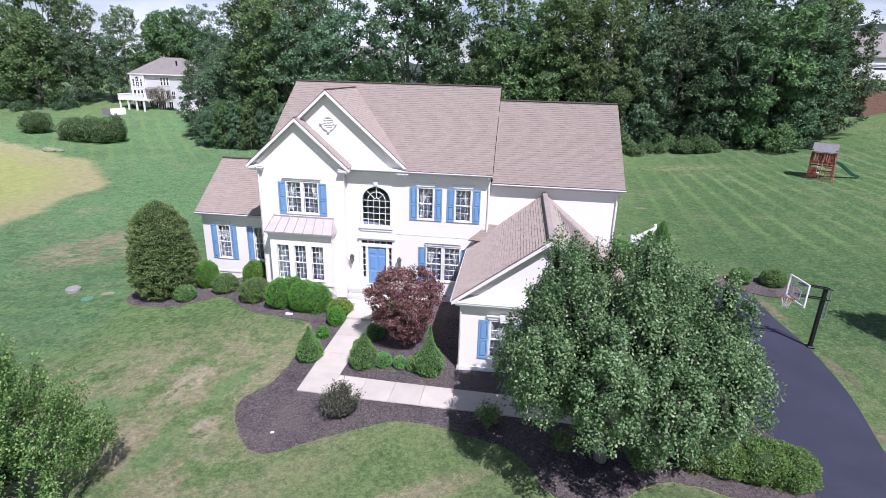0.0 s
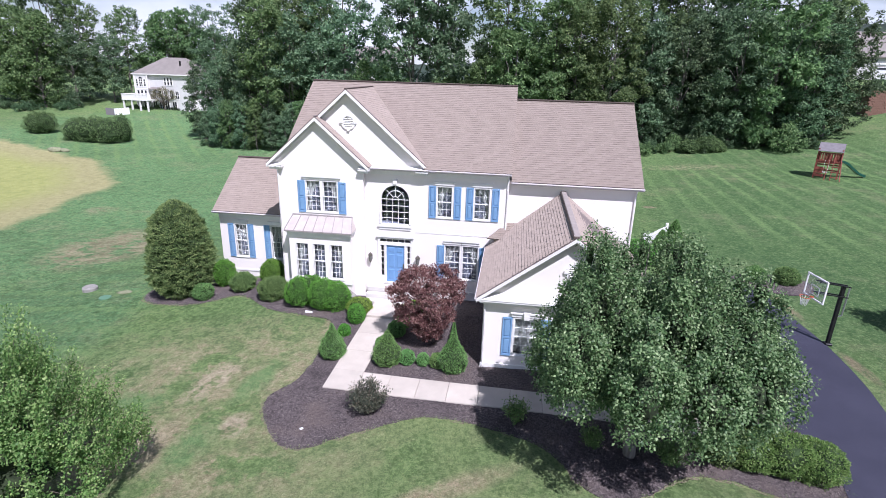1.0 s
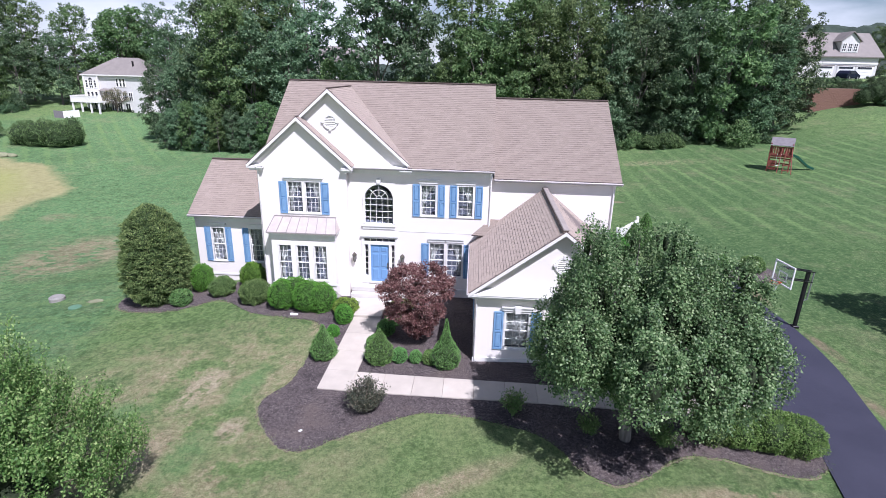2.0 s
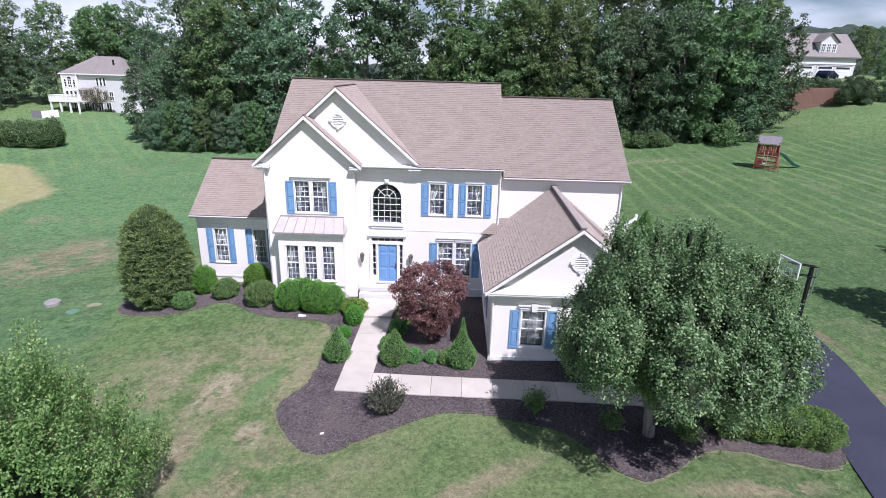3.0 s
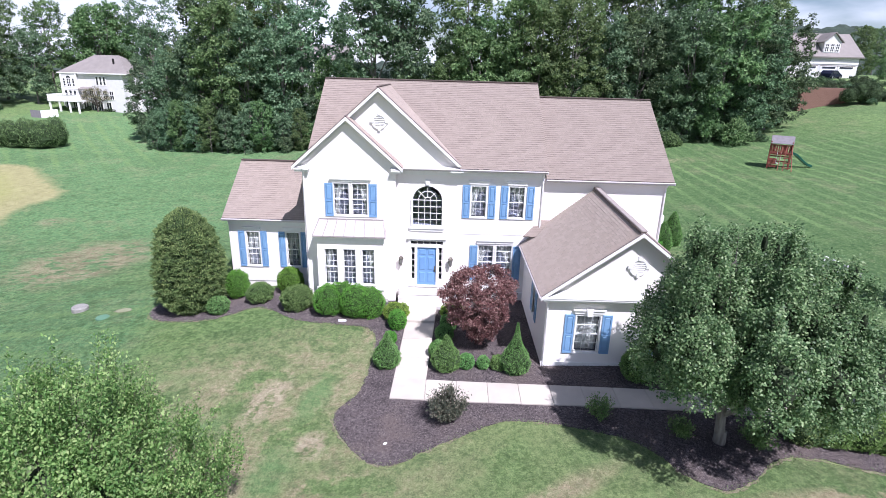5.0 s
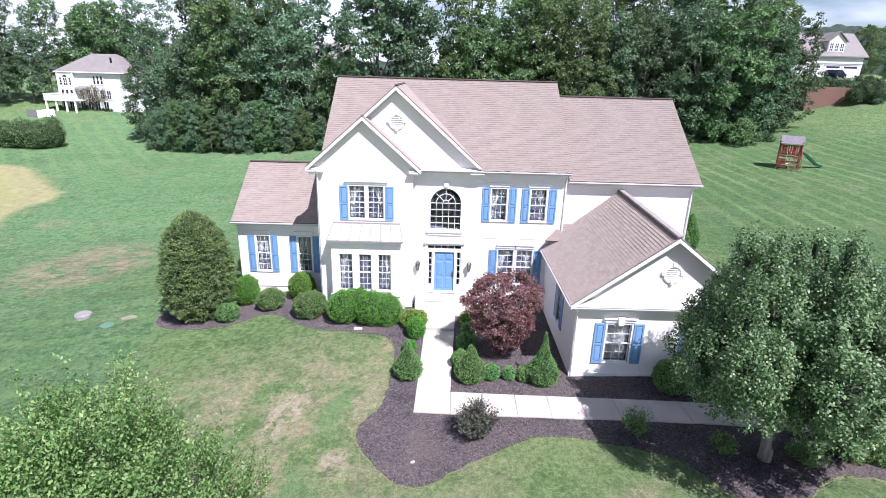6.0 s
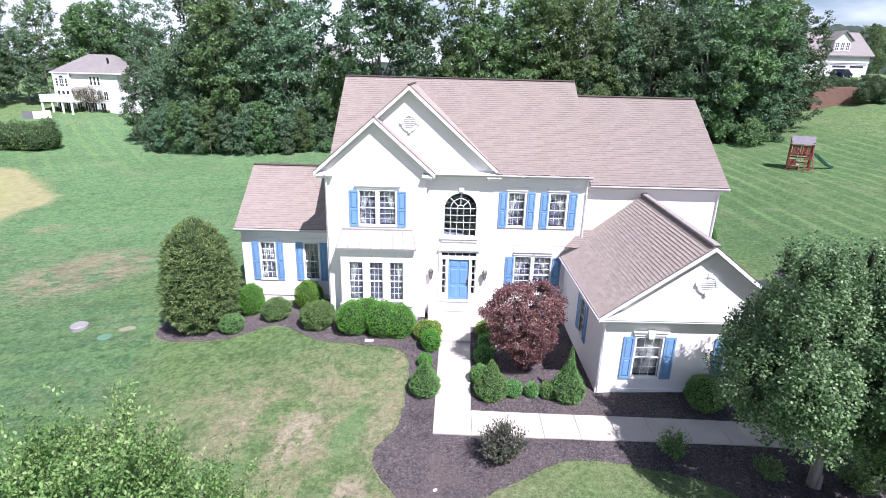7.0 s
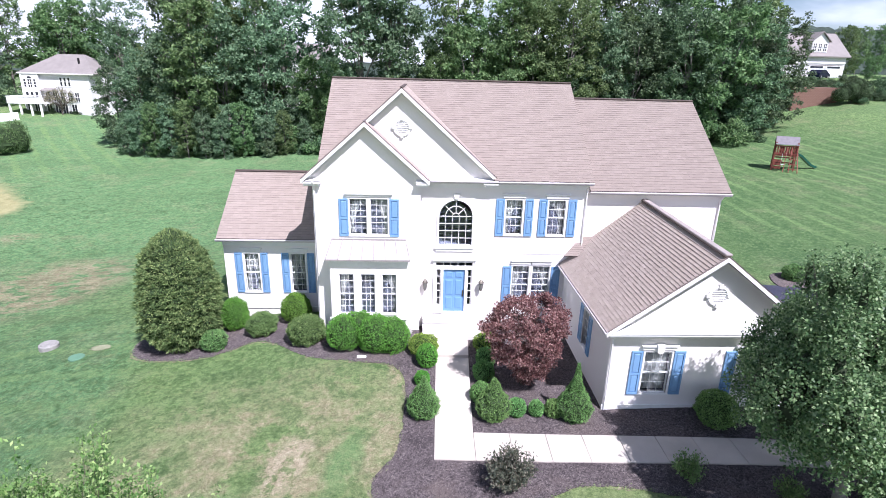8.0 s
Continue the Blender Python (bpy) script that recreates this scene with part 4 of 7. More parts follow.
def wall_lantern(x, z, y):
    t = thing("wall_lantern", (x, y, z), "weathered brass carriage lantern beside the front door", "lantern", "door lanterns")
    bm = bmesh.new()
    box(bm, x - 0.06, x + 0.06, y - 0.02, y, z - 0.16, z + 0.16)
    tube(bm, [(x, y - 0.02, z + 0.1), (x, y - 0.1, z + 0.22), (x, y - 0.2, z + 0.2)], [0.012] * 3, 6)
    part("bracket", bm, M_BRASS, t)
    bm = bmesh.new()
    tube(bm, [(x, y - 0.2, z - 0.2), (x, y - 0.2, z + 0.14)], [0.06, 0.11], 6)
    part("glass", bm, M_LAMPGLASS, t)
    bm = bmesh.new()
    tube(bm, [(x, y - 0.2, z + 0.14), (x, y - 0.2, z + 0.22), (x, y - 0.2, z + 0.30)], [0.14, 0.09, 0.02], 6)
    tube(bm, [(x, y - 0.2, z - 0.28), (x, y - 0.2, z - 0.2)], [0.02, 0.07], 6)
    for k in range(6):
        a = k * math.pi / 3
        beam(bm, (x + 0.062 * math.cos(a), y - 0.2 + 0.062 * math.sin(a), z - 0.2), (x + 0.112 * math.cos(a), y - 0.2 + 0.112 * math.sin(a), z + 0.14), 0.012)
    part("cage", bm, M_BRASS, t)


wall_lantern(-8.30, 2.68, FRONT)
wall_lantern(-5.72, 2.68, FRONT)


# walls
def shell():
    bm = wall_panel(bmesh.new(), LEFT, -8.55, 0.0, 7.62, OPEN["jut"] + [(-12.3, -9.25, 1.0, 3.7)], WALL, mj)
    part("return_wall", boxes((-8.75, -8.55, JUT + WALL, FRONT + 0.1, 0.0, 7.62)), M_STUCCO, house)
    part("wall", bm, M_STUCCO, house)
    bm = wall_panel(bmesh.new(), -8.55, RIGHT, 0.0, 7.62, OPEN["front"], WALL, mf)
    part("wall", bm, M_STUCCO, house)
    bm = wall_panel(bmesh.new(), -12.44, -9.12, -0.2, 4.2, OPEN["bay"], 0.14, mb)
    box(bm, -12.44, -12.30, BAY + 0.14, JUT, -0.2, 4.2)
    box(bm, -9.26, -9.12, BAY + 0.14, JUT, -0.2, 4.2)
    bay = part("bay_wall", bm, M_STUCCO, house)
    part("bay_trim", boxes((-12.52, -9.04, BAY - 0.06, BAY, 1.36, 1.46)), M_TRIM, house)
    part("bay_trim", boxes((-12.5, -9.06, BAY - 0.04, BAY, 3.86, 4.16)), M_TRIM, house)
    bm = wall_panel(bmesh.new(), WLEFT, LEFT, -1.0, 4.1, OPEN["wing"], WALL, mw)
    part("wing_wall", bm, M_STUCCO, house)
    part("side_wall", boxes((WLEFT, WLEFT + WALL, WING + WALL, 34.0, -1.0, 4.1)), M_STUCCO, house)
    part("back_wall", boxes((WLEFT + WALL, LEFT, 33.8, 34.0, -1.0, 4.1)), M_STUCCO, house)
    bm = bmesh.new()
    prism(bm, [(WLEFT, WING, 4.1), (WLEFT, 34.0, 4.1), (WLEFT, 30.8, 6.65)], (WALL, 0, 0))
    part("gable", bm, M_STUCCO, house)
    bm = wall_panel(bmesh.new(), GLEFT, 4.9, 0.0, 3.72, OPEN["gar"], WALL, mg)
    part("garage_wall", bm, M_STUCCO, house)
    bm = bmesh.new()
    prism(bm, [(GLEFT, GAR, 3.72), (4.9, GAR, 3.72), (4.9, GAR, 3.80), (1.55, GAR, 6.32), (GLEFT, GAR, 3.78)], (0, WALL, 0))
    part("gable", bm, M_STUCCO, house)
    bm = wall_panel(bmesh.new(), -BWALL, -GAR - WALL, 0.0, 3.72, OPEN["garside"], WALL, ms)
    part("garage_wall", bm, M_STUCCO, house)
    part("garage_wall", boxes((4.7, 4.9, GAR + WALL, BWALL, 0.0, 3.72)), M_STUCCO, house)
    part("side_wall", boxes((LEFT, LEFT + WALL, JUT + WALL, 35.8, -0.6, 7.62)), M_STUCCO, house)
    part("back_wall", boxes((LEFT + WALL, RIGHT, 35.6, 35.8, -0.6, 7.62)), M_STUCCO, house)
    part("side_wall", boxes((RIGHT - WALL, RIGHT, FRONT + WALL, 35.6, 0.0, 7.62)), M_STUCCO, house)
    for x, w in ((-12.97, WALL), (RIGHT, -WALL)):
        bm = bmesh.new()
        prism(bm, [(x, FRONT, 7.62), (x, 35.8, 7.62), (x, 30.75, 11.4)], (w, 0, 0))
        part("gable", bm, M_STUCCO, house)
    part("wall", boxes((RIGHT, BRIGHT, BWALL, BWALL + WALL, 0.0, 7.1)), M_STUCCO, house)
    part("side_wall", boxes((BRIGHT - WALL, BRIGHT, BWALL + WALL, 35.4, 0.0, 7.1)), M_STUCCO, house)
    part("back_wall", boxes((RIGHT, BRIGHT - WALL, 35.2, 35.4, 0.0, 7.1)), M_STUCCO, house)
    bm = bmesh.new()
    prism(bm, [(BRIGHT, BWALL, 7.1), (BRIGHT, 35.4, 7.1), (BRIGHT, 30.7, 10.6)], (-WALL, 0, 0))
    part("gable", bm, M_STUCCO, house)
    # gables above the eaves
    bm = bmesh.new()
    prism(bm, [(LEFT, FRONT, 7.62), (-5.6, FRONT, 7.62), (-5.6, FRONT, 7.80), (-9.37, FRONT, 11.15), (LEFT, FRONT, 7.80)], (0, WALL, 0))
    part("gable", bm, M_STUCCO, house)
    bm = bmesh.new()
    prism(bm, [(LEFT + 0.002, JUT + 0.003, 7.4), (-8.552, JUT + 0.003, 7.4), (-8.552, JUT + 0.003, 7.78), (-10.87, JUT + 0.003, 9.83), (LEFT + 0.002, JUT + 0.003, 7.80)], (0, WALL - 0.006, 0))
    part("gable", bm, M_STUCCO, house)
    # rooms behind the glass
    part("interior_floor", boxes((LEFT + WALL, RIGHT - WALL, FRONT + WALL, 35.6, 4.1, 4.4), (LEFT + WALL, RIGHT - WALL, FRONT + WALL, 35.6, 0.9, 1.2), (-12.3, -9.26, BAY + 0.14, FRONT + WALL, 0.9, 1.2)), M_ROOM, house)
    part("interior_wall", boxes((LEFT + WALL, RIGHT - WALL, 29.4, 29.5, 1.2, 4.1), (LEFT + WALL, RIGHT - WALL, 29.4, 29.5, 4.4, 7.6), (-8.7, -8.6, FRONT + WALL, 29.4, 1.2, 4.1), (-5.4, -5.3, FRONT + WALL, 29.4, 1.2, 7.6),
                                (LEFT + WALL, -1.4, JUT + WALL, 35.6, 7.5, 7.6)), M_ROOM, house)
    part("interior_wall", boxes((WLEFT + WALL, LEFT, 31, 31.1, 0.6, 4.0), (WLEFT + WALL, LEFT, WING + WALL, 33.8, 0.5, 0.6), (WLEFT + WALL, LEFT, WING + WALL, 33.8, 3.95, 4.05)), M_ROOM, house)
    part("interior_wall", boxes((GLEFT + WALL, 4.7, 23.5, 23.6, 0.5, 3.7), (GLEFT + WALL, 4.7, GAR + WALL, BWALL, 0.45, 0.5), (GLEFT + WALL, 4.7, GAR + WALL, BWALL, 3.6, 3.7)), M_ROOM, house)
    # belts and base courses
    part("belt_course", boxes((-5.9, RIGHT + 0.02, FRONT - 0.014, FRONT, 4.18, 4.24)), M_TRIM, house)
    part("base_course", boxes((WLEFT - 0.03, LEFT, WING - 0.04, WING, 0.50, 0.60)), M_TRIM, house)
    part("base_course", boxes((GLEFT - 0.03, 4.93, GAR - 0.05, GAR, 0.30, 0.62)), M_TRIM, house)
    part("base_course", boxes((-5.5, RIGHT, FRONT - 0.05, FRONT, 0.9, 1.0)), M_TRIM, house)
    part("frieze", boxes((-8.5, RIGHT + 0.02, FRONT - 0.015, FRONT, 7.2, 7.45)), M_TRIM, house)
    part("frieze", boxes((WLEFT - 0.02, LEFT, WING - 0.015, WING, 3.80, 4.02)), M_TRIM, house)
    part("frieze", boxes((GLEFT - 0.02, 4.92, GAR - 0.015, GAR, 3.42, 3.66)), M_TRIM, house)


shell()


# roofs
def slope(name, el, er, tr, tl, seed, thick=0.05, step=0.155, mat=None, parent=None, relief=1.0):
    """One roof slope between eave and top edge: a deck and overlapping shingle courses, each tab a little proud."""
    el, er, tr, tl = (Vector(p) for p in (el, er, tr, tl))
    n = (er - el).cross(tl - el)
    if n.length < 1e-6:
        n = (er - el).cross(tr - el)
    n.normalize()
    if n.z < 0:
        n = -n
    rng = np.random.default_rng(seed)
    bm = bmesh.new()
    pts = [el, er, tr] + ([tl] if (tl - tr).length > 1e-4 else [])
    prism(bm, pts, -n * thick)
    deck = part(name, bm, M_DECK, parent or house)
    rows = max(3, int(round(max((tl - el).length, (tr - er).length) / step)))
    verts, faces = [], []
    for i in range(rows):
        a0, b0 = el.lerp(tl, i / rows), er.lerp(tr, i / rows)
        a1, b1 = el.lerp(tl, min(1, (i + 1.15) / rows)), er.lerp(tr, min(1, (i + 1.15) / rows))
        width = (b0 - a0).length
        if width < 0.05:
            continue
        cuts, x = [0.0], -rng.uniform(0, 0.3)
        while True:
            x += rng.uniform(0.14, 0.34)
            if x > width - 0.08:
                break
            if x > 0.06:
                cuts.append(x / width)
        cuts.append(1.0)
        for s0, s1 in zip(cuts, cuts[1:]):
            h = rng.uniform(0.014, 0.021) * relief
            drop = rng.uniform(0.0, 0.012) / max((tl - el).length, 0.2)
            p, q = a0.lerp(b0, s0), a0.lerp(b0, s1)
            d = (tl - el).normalized() * drop * 3
            r, t = a1.lerp(b1, s1), a1.lerp(b1, s0)
            k = len(verts)
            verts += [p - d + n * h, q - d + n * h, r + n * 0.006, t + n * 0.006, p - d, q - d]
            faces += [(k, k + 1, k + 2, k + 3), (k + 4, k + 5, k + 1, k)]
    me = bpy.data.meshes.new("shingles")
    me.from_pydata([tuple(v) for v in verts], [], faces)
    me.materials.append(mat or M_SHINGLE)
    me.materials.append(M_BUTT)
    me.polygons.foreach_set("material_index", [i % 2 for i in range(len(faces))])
    tagged(part("shingles", me, None, deck, "tan asphalt shingles in overlapping courses"), kind="stuff")
    return deck


def gutter(a, b, name="gutter", size=0.056):
    bm = bmesh.new()
    beam(bm, a, b, size, size)
    bmesh.ops.bevel(bm, geom=list(bm.edges), offset=0.014, segments=1, affect="EDGES")
    part(name, bm, M_GUTTER, house, "pale taupe gutter along the eave")
    (x0, y0, z0), (x1, y1, _) = a, b
    if y0 == y1:
        part("fascia", boxes((x0, x1, y0 + 0.045, y0 + 0.075, z0 - 0.10, z0 + 0.03)), M_GUTTER, house)
        part("soffit", boxes((x0, x1, y0 + 0.075, y0 + 0.42, z0 - 0.10, z0 - 0.08)), M_TRIM, house)
    else:
        part("fascia", boxes((x0 + 0.045, x0 + 0.075, y0, y1, z0 - 0.14, z0 + 0.05)), M_GUTTER, house)


def rake(a, b, depth=0.135, out=(0, -1, 0)):
    """A board under a sloping roof edge."""
    bm = bmesh.new()
    a, b, o = Vector(a) - Vector((0, 0, 0.025)), Vector(b) - Vector((0, 0, 0.025)), Vector(out)
    prism(bm, [a, b, b - Vector((0, 0, depth)), a - Vector((0, 0, depth))], o * 0.035)
    part("rake_board", bm, M_TRIM, house)


def ridge_cap(a, b, mat=None, label="dark ridge vent", wide=0.24, high=0.07):
    bm = bmesh.new()
    beam(bm, a, b, wide, high)
    bmesh.ops.bevel(bm, geom=list(bm.edges), offset=0.02, segments=1, affect="EDGES")
    part("ridge_cap", bm, mat or M_RIDGE, house, label)


RY, RZ = 30.75, 11.58
EY = FRONT - 0.4
EZ = 7.62
MS = (RZ - EZ) / (RY - EY)
BACK, BZ = FRONT + WALL + 0.01, EZ + MS * (FRONT + WALL + 0.01 - EY)
slope("roof", (-5.38, EY, EZ), (-1.06, EY, EZ), (-1.06, BACK, BZ), (-5.78, BACK, BZ), 1)
slope("roof", (-13.0, BACK, BZ), (-1.06, BACK, BZ), (-1.06, RY, RZ), (-13.0, RY, RZ), 14)
slope("roof", (-1.06, 36.2, EZ), (-13.0, 36.2, EZ), (-13.0, RY, RZ), (-1.06, RY, RZ), 2)
ridge_cap((-13.0, RY, RZ + 0.02), (-1.06, RY, RZ + 0.02))
RB, RBZ, EB = 30.7, 10.86, BWALL - 0.32
slope("roof", (-1.06, EB, 7.16), (5.32, EB, 7.16), (5.32, RB, RBZ), (-1.06, RB, RBZ), 3)
slope("roof", (5.32, 35.8, 7.16), (-1.06, 35.8, 7.16), (-1.06, RB, RBZ), (5.32, RB, RBZ), 4)
ridge_cap((-1.06, RB, RBZ + 0.02), (5.32, RB, RBZ + 0.02))
# big cross gable
GA, GS = -9.37, 0.888
GZT = EZ + 0.02 + 4.17 * GS
yv = EY + (GZT - EZ) / MS
GY0 = FRONT - 0.29
slope("gable_roof", (GA + 4.17, GY0, EZ + 0.02), (GA + 4.17, GY0 + 0.05, EZ + 0.02), (GA, yv, GZT), (GA, GY0, GZT), 5)
slope("gable_roof", (GA - 4.17, GY0 + 0.05, EZ + 0.02), (GA - 4.17, GY0, EZ + 0.02), (GA, GY0, GZT), (GA, yv, GZT), 6)
ridge_cap((GA, GY0, GZT + 0.01), (GA, yv, GZT + 0.01), wide=0.15, high=0.05)
for sgn in (-1, 1):
    rake((GA + sgn * 4.17, GY0, EZ), (GA, GY0, GZT - 0.02), 0.16)
    rake((GA + sgn * 4.05, FRONT + 0.002, EZ + 0.04), (GA, FRONT + 0.002, GZT - 0.08), 0.21, (0, -1.6, 0))
# small gable over the jutting front
SA = -10.87
SZT = EZ + 2.69 * GS
SY0, SY1 = JUT - 0.29, FRONT + 0.02
slope("gable_roof", (SA + 2.69, SY0, EZ), (SA + 2.69, SY1, EZ), (SA, SY1, SZT), (SA, SY0, SZT), 7)
slope("gable_roof", (SA - 2.69, SY1, EZ), (SA - 2.69, SY0, EZ), (SA, SY0, SZT), (SA, SY1, SZT), 8)
ridge_cap((SA, SY0, SZT + 0.01), (SA, SY1, SZT + 0.01), M_DECK, "brown ridge cap", 0.13, 0.045)
for sgn in (-1, 1):
    rake((SA + sgn * 2.69, SY0, EZ - 0.02), (SA, SY0, SZT - 0.02), 0.16)
    rake((SA + sgn * 2.57, JUT + 0.002, EZ + 0.02), (SA, JUT + 0.002, SZT - 0.08), 0.21, (0, -1.6, 0))
# cornice returns at the feet of the gables
for x0, x1, y0, y1 in ((-13.56, -12.75, SY0, JUT + 0.1), (-8.75, -8.18, SY0, JUT + 0.1), (-5.85, -5.2, EY - 0.03, FRONT + 0.1)):
    bm = boxes((x0, x1, y0, y1, EZ - 0.2, EZ - 0.1), (x0 + 0.08, x1 - 0.08, y0 + 0.1, y1, EZ - 0.32, EZ - 0.2))
    prism(bm, [(x0, y0, EZ - 0.1), (x1, y0, EZ - 0.1), (x1, y1, EZ + 0.02), (x0, y1, EZ + 0.02)], (0, 0, -0.02))
    part("cornice_return", bm, M_TRIM, house)
gutter((-8.15, EY - 0.05, EZ - 0.06), (-5.2, EY - 0.05, EZ - 0.06))
bm = bmesh.new()
prism(bm, [(-8.18, EY - 0.01, EZ - 0.07), (-5.2, EY - 0.01, EZ - 0.07), (-5.2, FRONT, EZ + 0.03), (-8.18, FRONT, EZ + 0.03)], (0, 0, -0.02))
part("cornice", bm, M_TRIM, house)
gutter((-5.2, EY - 0.05, EZ - 0.06), (-1.06, EY - 0.05, EZ - 0.06))
gutter((-1.06, EB - 0.05, 7.10), (5.36, EB - 0.05, 7.10))
# wing roof
WY, WZ = 30.8, 6.84
slope("roof", (-18.2, WING - 0.4, 4.26), (LEFT, WING - 0.4, 4.26), (LEFT, WY, WZ), (-18.2, WY, WZ), 9)
slope("roof", (LEFT, 34.4, 4.26), (-18.2, 34.4, 4.26), (-18.2, WY, WZ), (LEFT, WY, WZ), 10)
ridge_cap((-18.2, WY, WZ + 0.02), (LEFT, WY, WZ + 0.02))
gutter((-18.24, WING - 0.45, 4.20), (LEFT, WING - 0.45, 4.20))
# garage roof
QX, QY = 1.55, GAR - 0.34
slope("roof", (-2.14, BWALL, 3.72), (-2.14, QY, 3.70), (QX, QY, 6.48), (QX, BWALL, 6.70), 11, step=0.14, relief=1.9)
slope("roof", (5.24, QY, 3.70), (5.24, BWALL, 3.72), (QX, BWALL, 6.70), (QX, QY, 6.48), 12, step=0.14, relief=1.5)
ridge_cap((QX, QY, 6.53), (QX, BWALL, 6.75), M_CAP, "grey-tan ridge cap")
ridge_cap((QX - 0.035, QY, 6.485), (QX - 0.035, BWALL, 6.705), label="dark ridge vent under the cap")
rake((-2.14, QY, 3.70), (QX, QY, 6.47), 0.14)
rake((5.24, QY, 3.70), (QX, QY, 6.47), 0.14)
gutter((-2.19, QY - 0.03, 3.66), (-2.19, FRONT, 3.66))
part("cornice", boxes((-2.16, 5.26, QY, GAR, 3.56, 3.66), (-2.0, 5.1, QY + 0.12, GAR, 3.44, 3.56)), M_TRIM, house)
bm = bmesh.new()
prism(bm, [(-1.95, QY - 0.02, 3.665), (5.05, QY - 0.02, 3.665), (4.92, GAR, 3.86), (-1.82, GAR, 3.86)], (0, 0, -0.03))
part("pent_roof", bm, M_TRIM, house)
# low link roof between garage and front wall
slope("link_roof", (-2.1, FRONT - 0.55, 4.30), (0.2, FRONT - 0.55, 4.30), (0.2, BWALL, 4.95), (-1.15, BWALL, 4.95), 13)


def bay_roof():
    """Standing-seam hood over the bay."""
    b0, b1, y0, z0 = -12.58, -8.98, BAY - 0.24, 4.26
    t0, t1, z1 = -12.40, -9.18, 4.90
    bm = bmesh.new()
    bot = [Vector((b0, JUT, z0)), Vector((b0, y0, z0)), Vector((b1, y0, z0)), Vector((b1, JUT, z0))]
    top = [Vector((t0, JUT - 0.02, z1)), Vector((t0, JUT - 0.04, z1)), Vector((t1, JUT - 0.04, z1)), Vector((t1, JUT - 0.02, z1))]
    vb, vt = [bm.verts.new(p) for p in bot], [bm.verts.new(p) for p in top]
    for i in range(3):
        bm.faces.new((vb[i], vb[i + 1], vt[i + 1], vt[i]))
    bm.faces.new(vb[::-1])
    bm.faces.new(vt)
    bm.faces.new((vb[3], vb[0], vt[0], vt[3]))
    roof = part("bay_roof", bm, M_COPPER, house, "faded pinkish metal bay roof with standing seams")
    for k in range(8):
        s = k / 7
        bm = bmesh.new()
        beam(bm, bot[1].lerp(bot[2], s) + Vector((0, 0, 0.012)), top[1].lerp(top[2], s) + Vector((0, 0, 0.012)), 0.03, 0.06)
        part("seam", bm, M_SEAM, roof)
    part("ridge_flashing", boxes((t0 - 0.03, t1 + 0.03, JUT - 0.07, JUT, z1 - 0.02, z1 + 0.05)), M_SEAM, roof)
    part("drip_edge", boxes((b0 - 0.02, b1 + 0.02, y0 - 0.02, y0 + 0.02, z0 - 0.05, z0 + 0.02)), M_SEAM, roof)
    part("bay_cornice", boxes((b0 + 0.03, b1 - 0.03, y0 + 0.03, JUT, z0 - 0.09, z0 - 0.005), (b0 + 0.08, b1 - 0.08, y0 + 0.12, JUT, z0 - 0.2, z0 - 0.09)), M_TRIM, house)


bay_roof()


def round_vent(x, z, y, r):
    bm = ring(bmesh.new(), r - 0.06, r + 0.035, z, y - 0.06, y + 0.01, 28, cx=x, full=True)
    for ang in (0, 90, 180, 270):
        c, s = math.cos(radians(ang)), math.sin(radians(ang))
        mm = Matrix.Translation((x + c * (r + 0.01), y - 0.04, z + s * (r + 0.01))) @ Matrix.Rotation(radians(-ang), 4, "Y")
        box(bm, -0.07, 0.08, -0.05, 0.04, -0.06, 0.06, mm)
    v = part("gable_vent", bm, M_TRIM, house, "round white louvred gable vent")
    for k in range(7):
        zz = z - r + 0.09 + k * (2 * r - 0.18) / 6
        half = math.sqrt(max(0.01, (r - 0.05) ** 2 - (zz - z) ** 2))
        bm = bmesh.new()
        box(bm, -half, half, -0.03, 0.03, -0.008, 0.008, Matrix.Translation((x, y - 0.025, zz)) @ Matrix.Rotation(radians(35), 4, "X"))
        part("slat", bm, M_TRIM, v)


round_vent(-9.36, 9.74, FRONT, 0.34)
round_vent(1.66, 4.97, GAR, 0.34)


def downspout(x, y, z0, z1):
    bm = tube(bmesh.new(), [(x, y - 0.06, z0), (x, y - 0.06, z1 - 0.3), (x, y - 0.3, z1)], [0.04] * 3, 6)
    part("downspout", bm, M_TRIM, house, "white downspout")


downspout(GLEFT + 0.06, GAR, level(GLEFT, GAR), 3.62)
downspout(LEFT + 0.08, JUT, 0.0, 7.5)
downspout(RIGHT - 0.06, FRONT, 4.6, 7.5)
downspout(BRIGHT - 0.08, BWALL, 0.5, 7.05)


def porch():
    p = thing("porch", (-7, 24.9, 0.45), "white-painted concrete porch with broad shallow steps", "porch")
    for y0, z in ((24.36, 0.66), (24.78, 0.90), (25.1, 1.16)):
        bm = boxes((-8.40, -5.55, y0, FRONT - 0.003, z - (0.4 if z < 0.7 else 0.24), z), bevel=0.015)
        part("step", bm, M_PORCH, p)


porch()


# ---------------------------------------------------------------- foliage helpers
def unit(v):
    return v / np.maximum(np.linalg.norm(v, axis=1, keepdims=True), 1e-9)


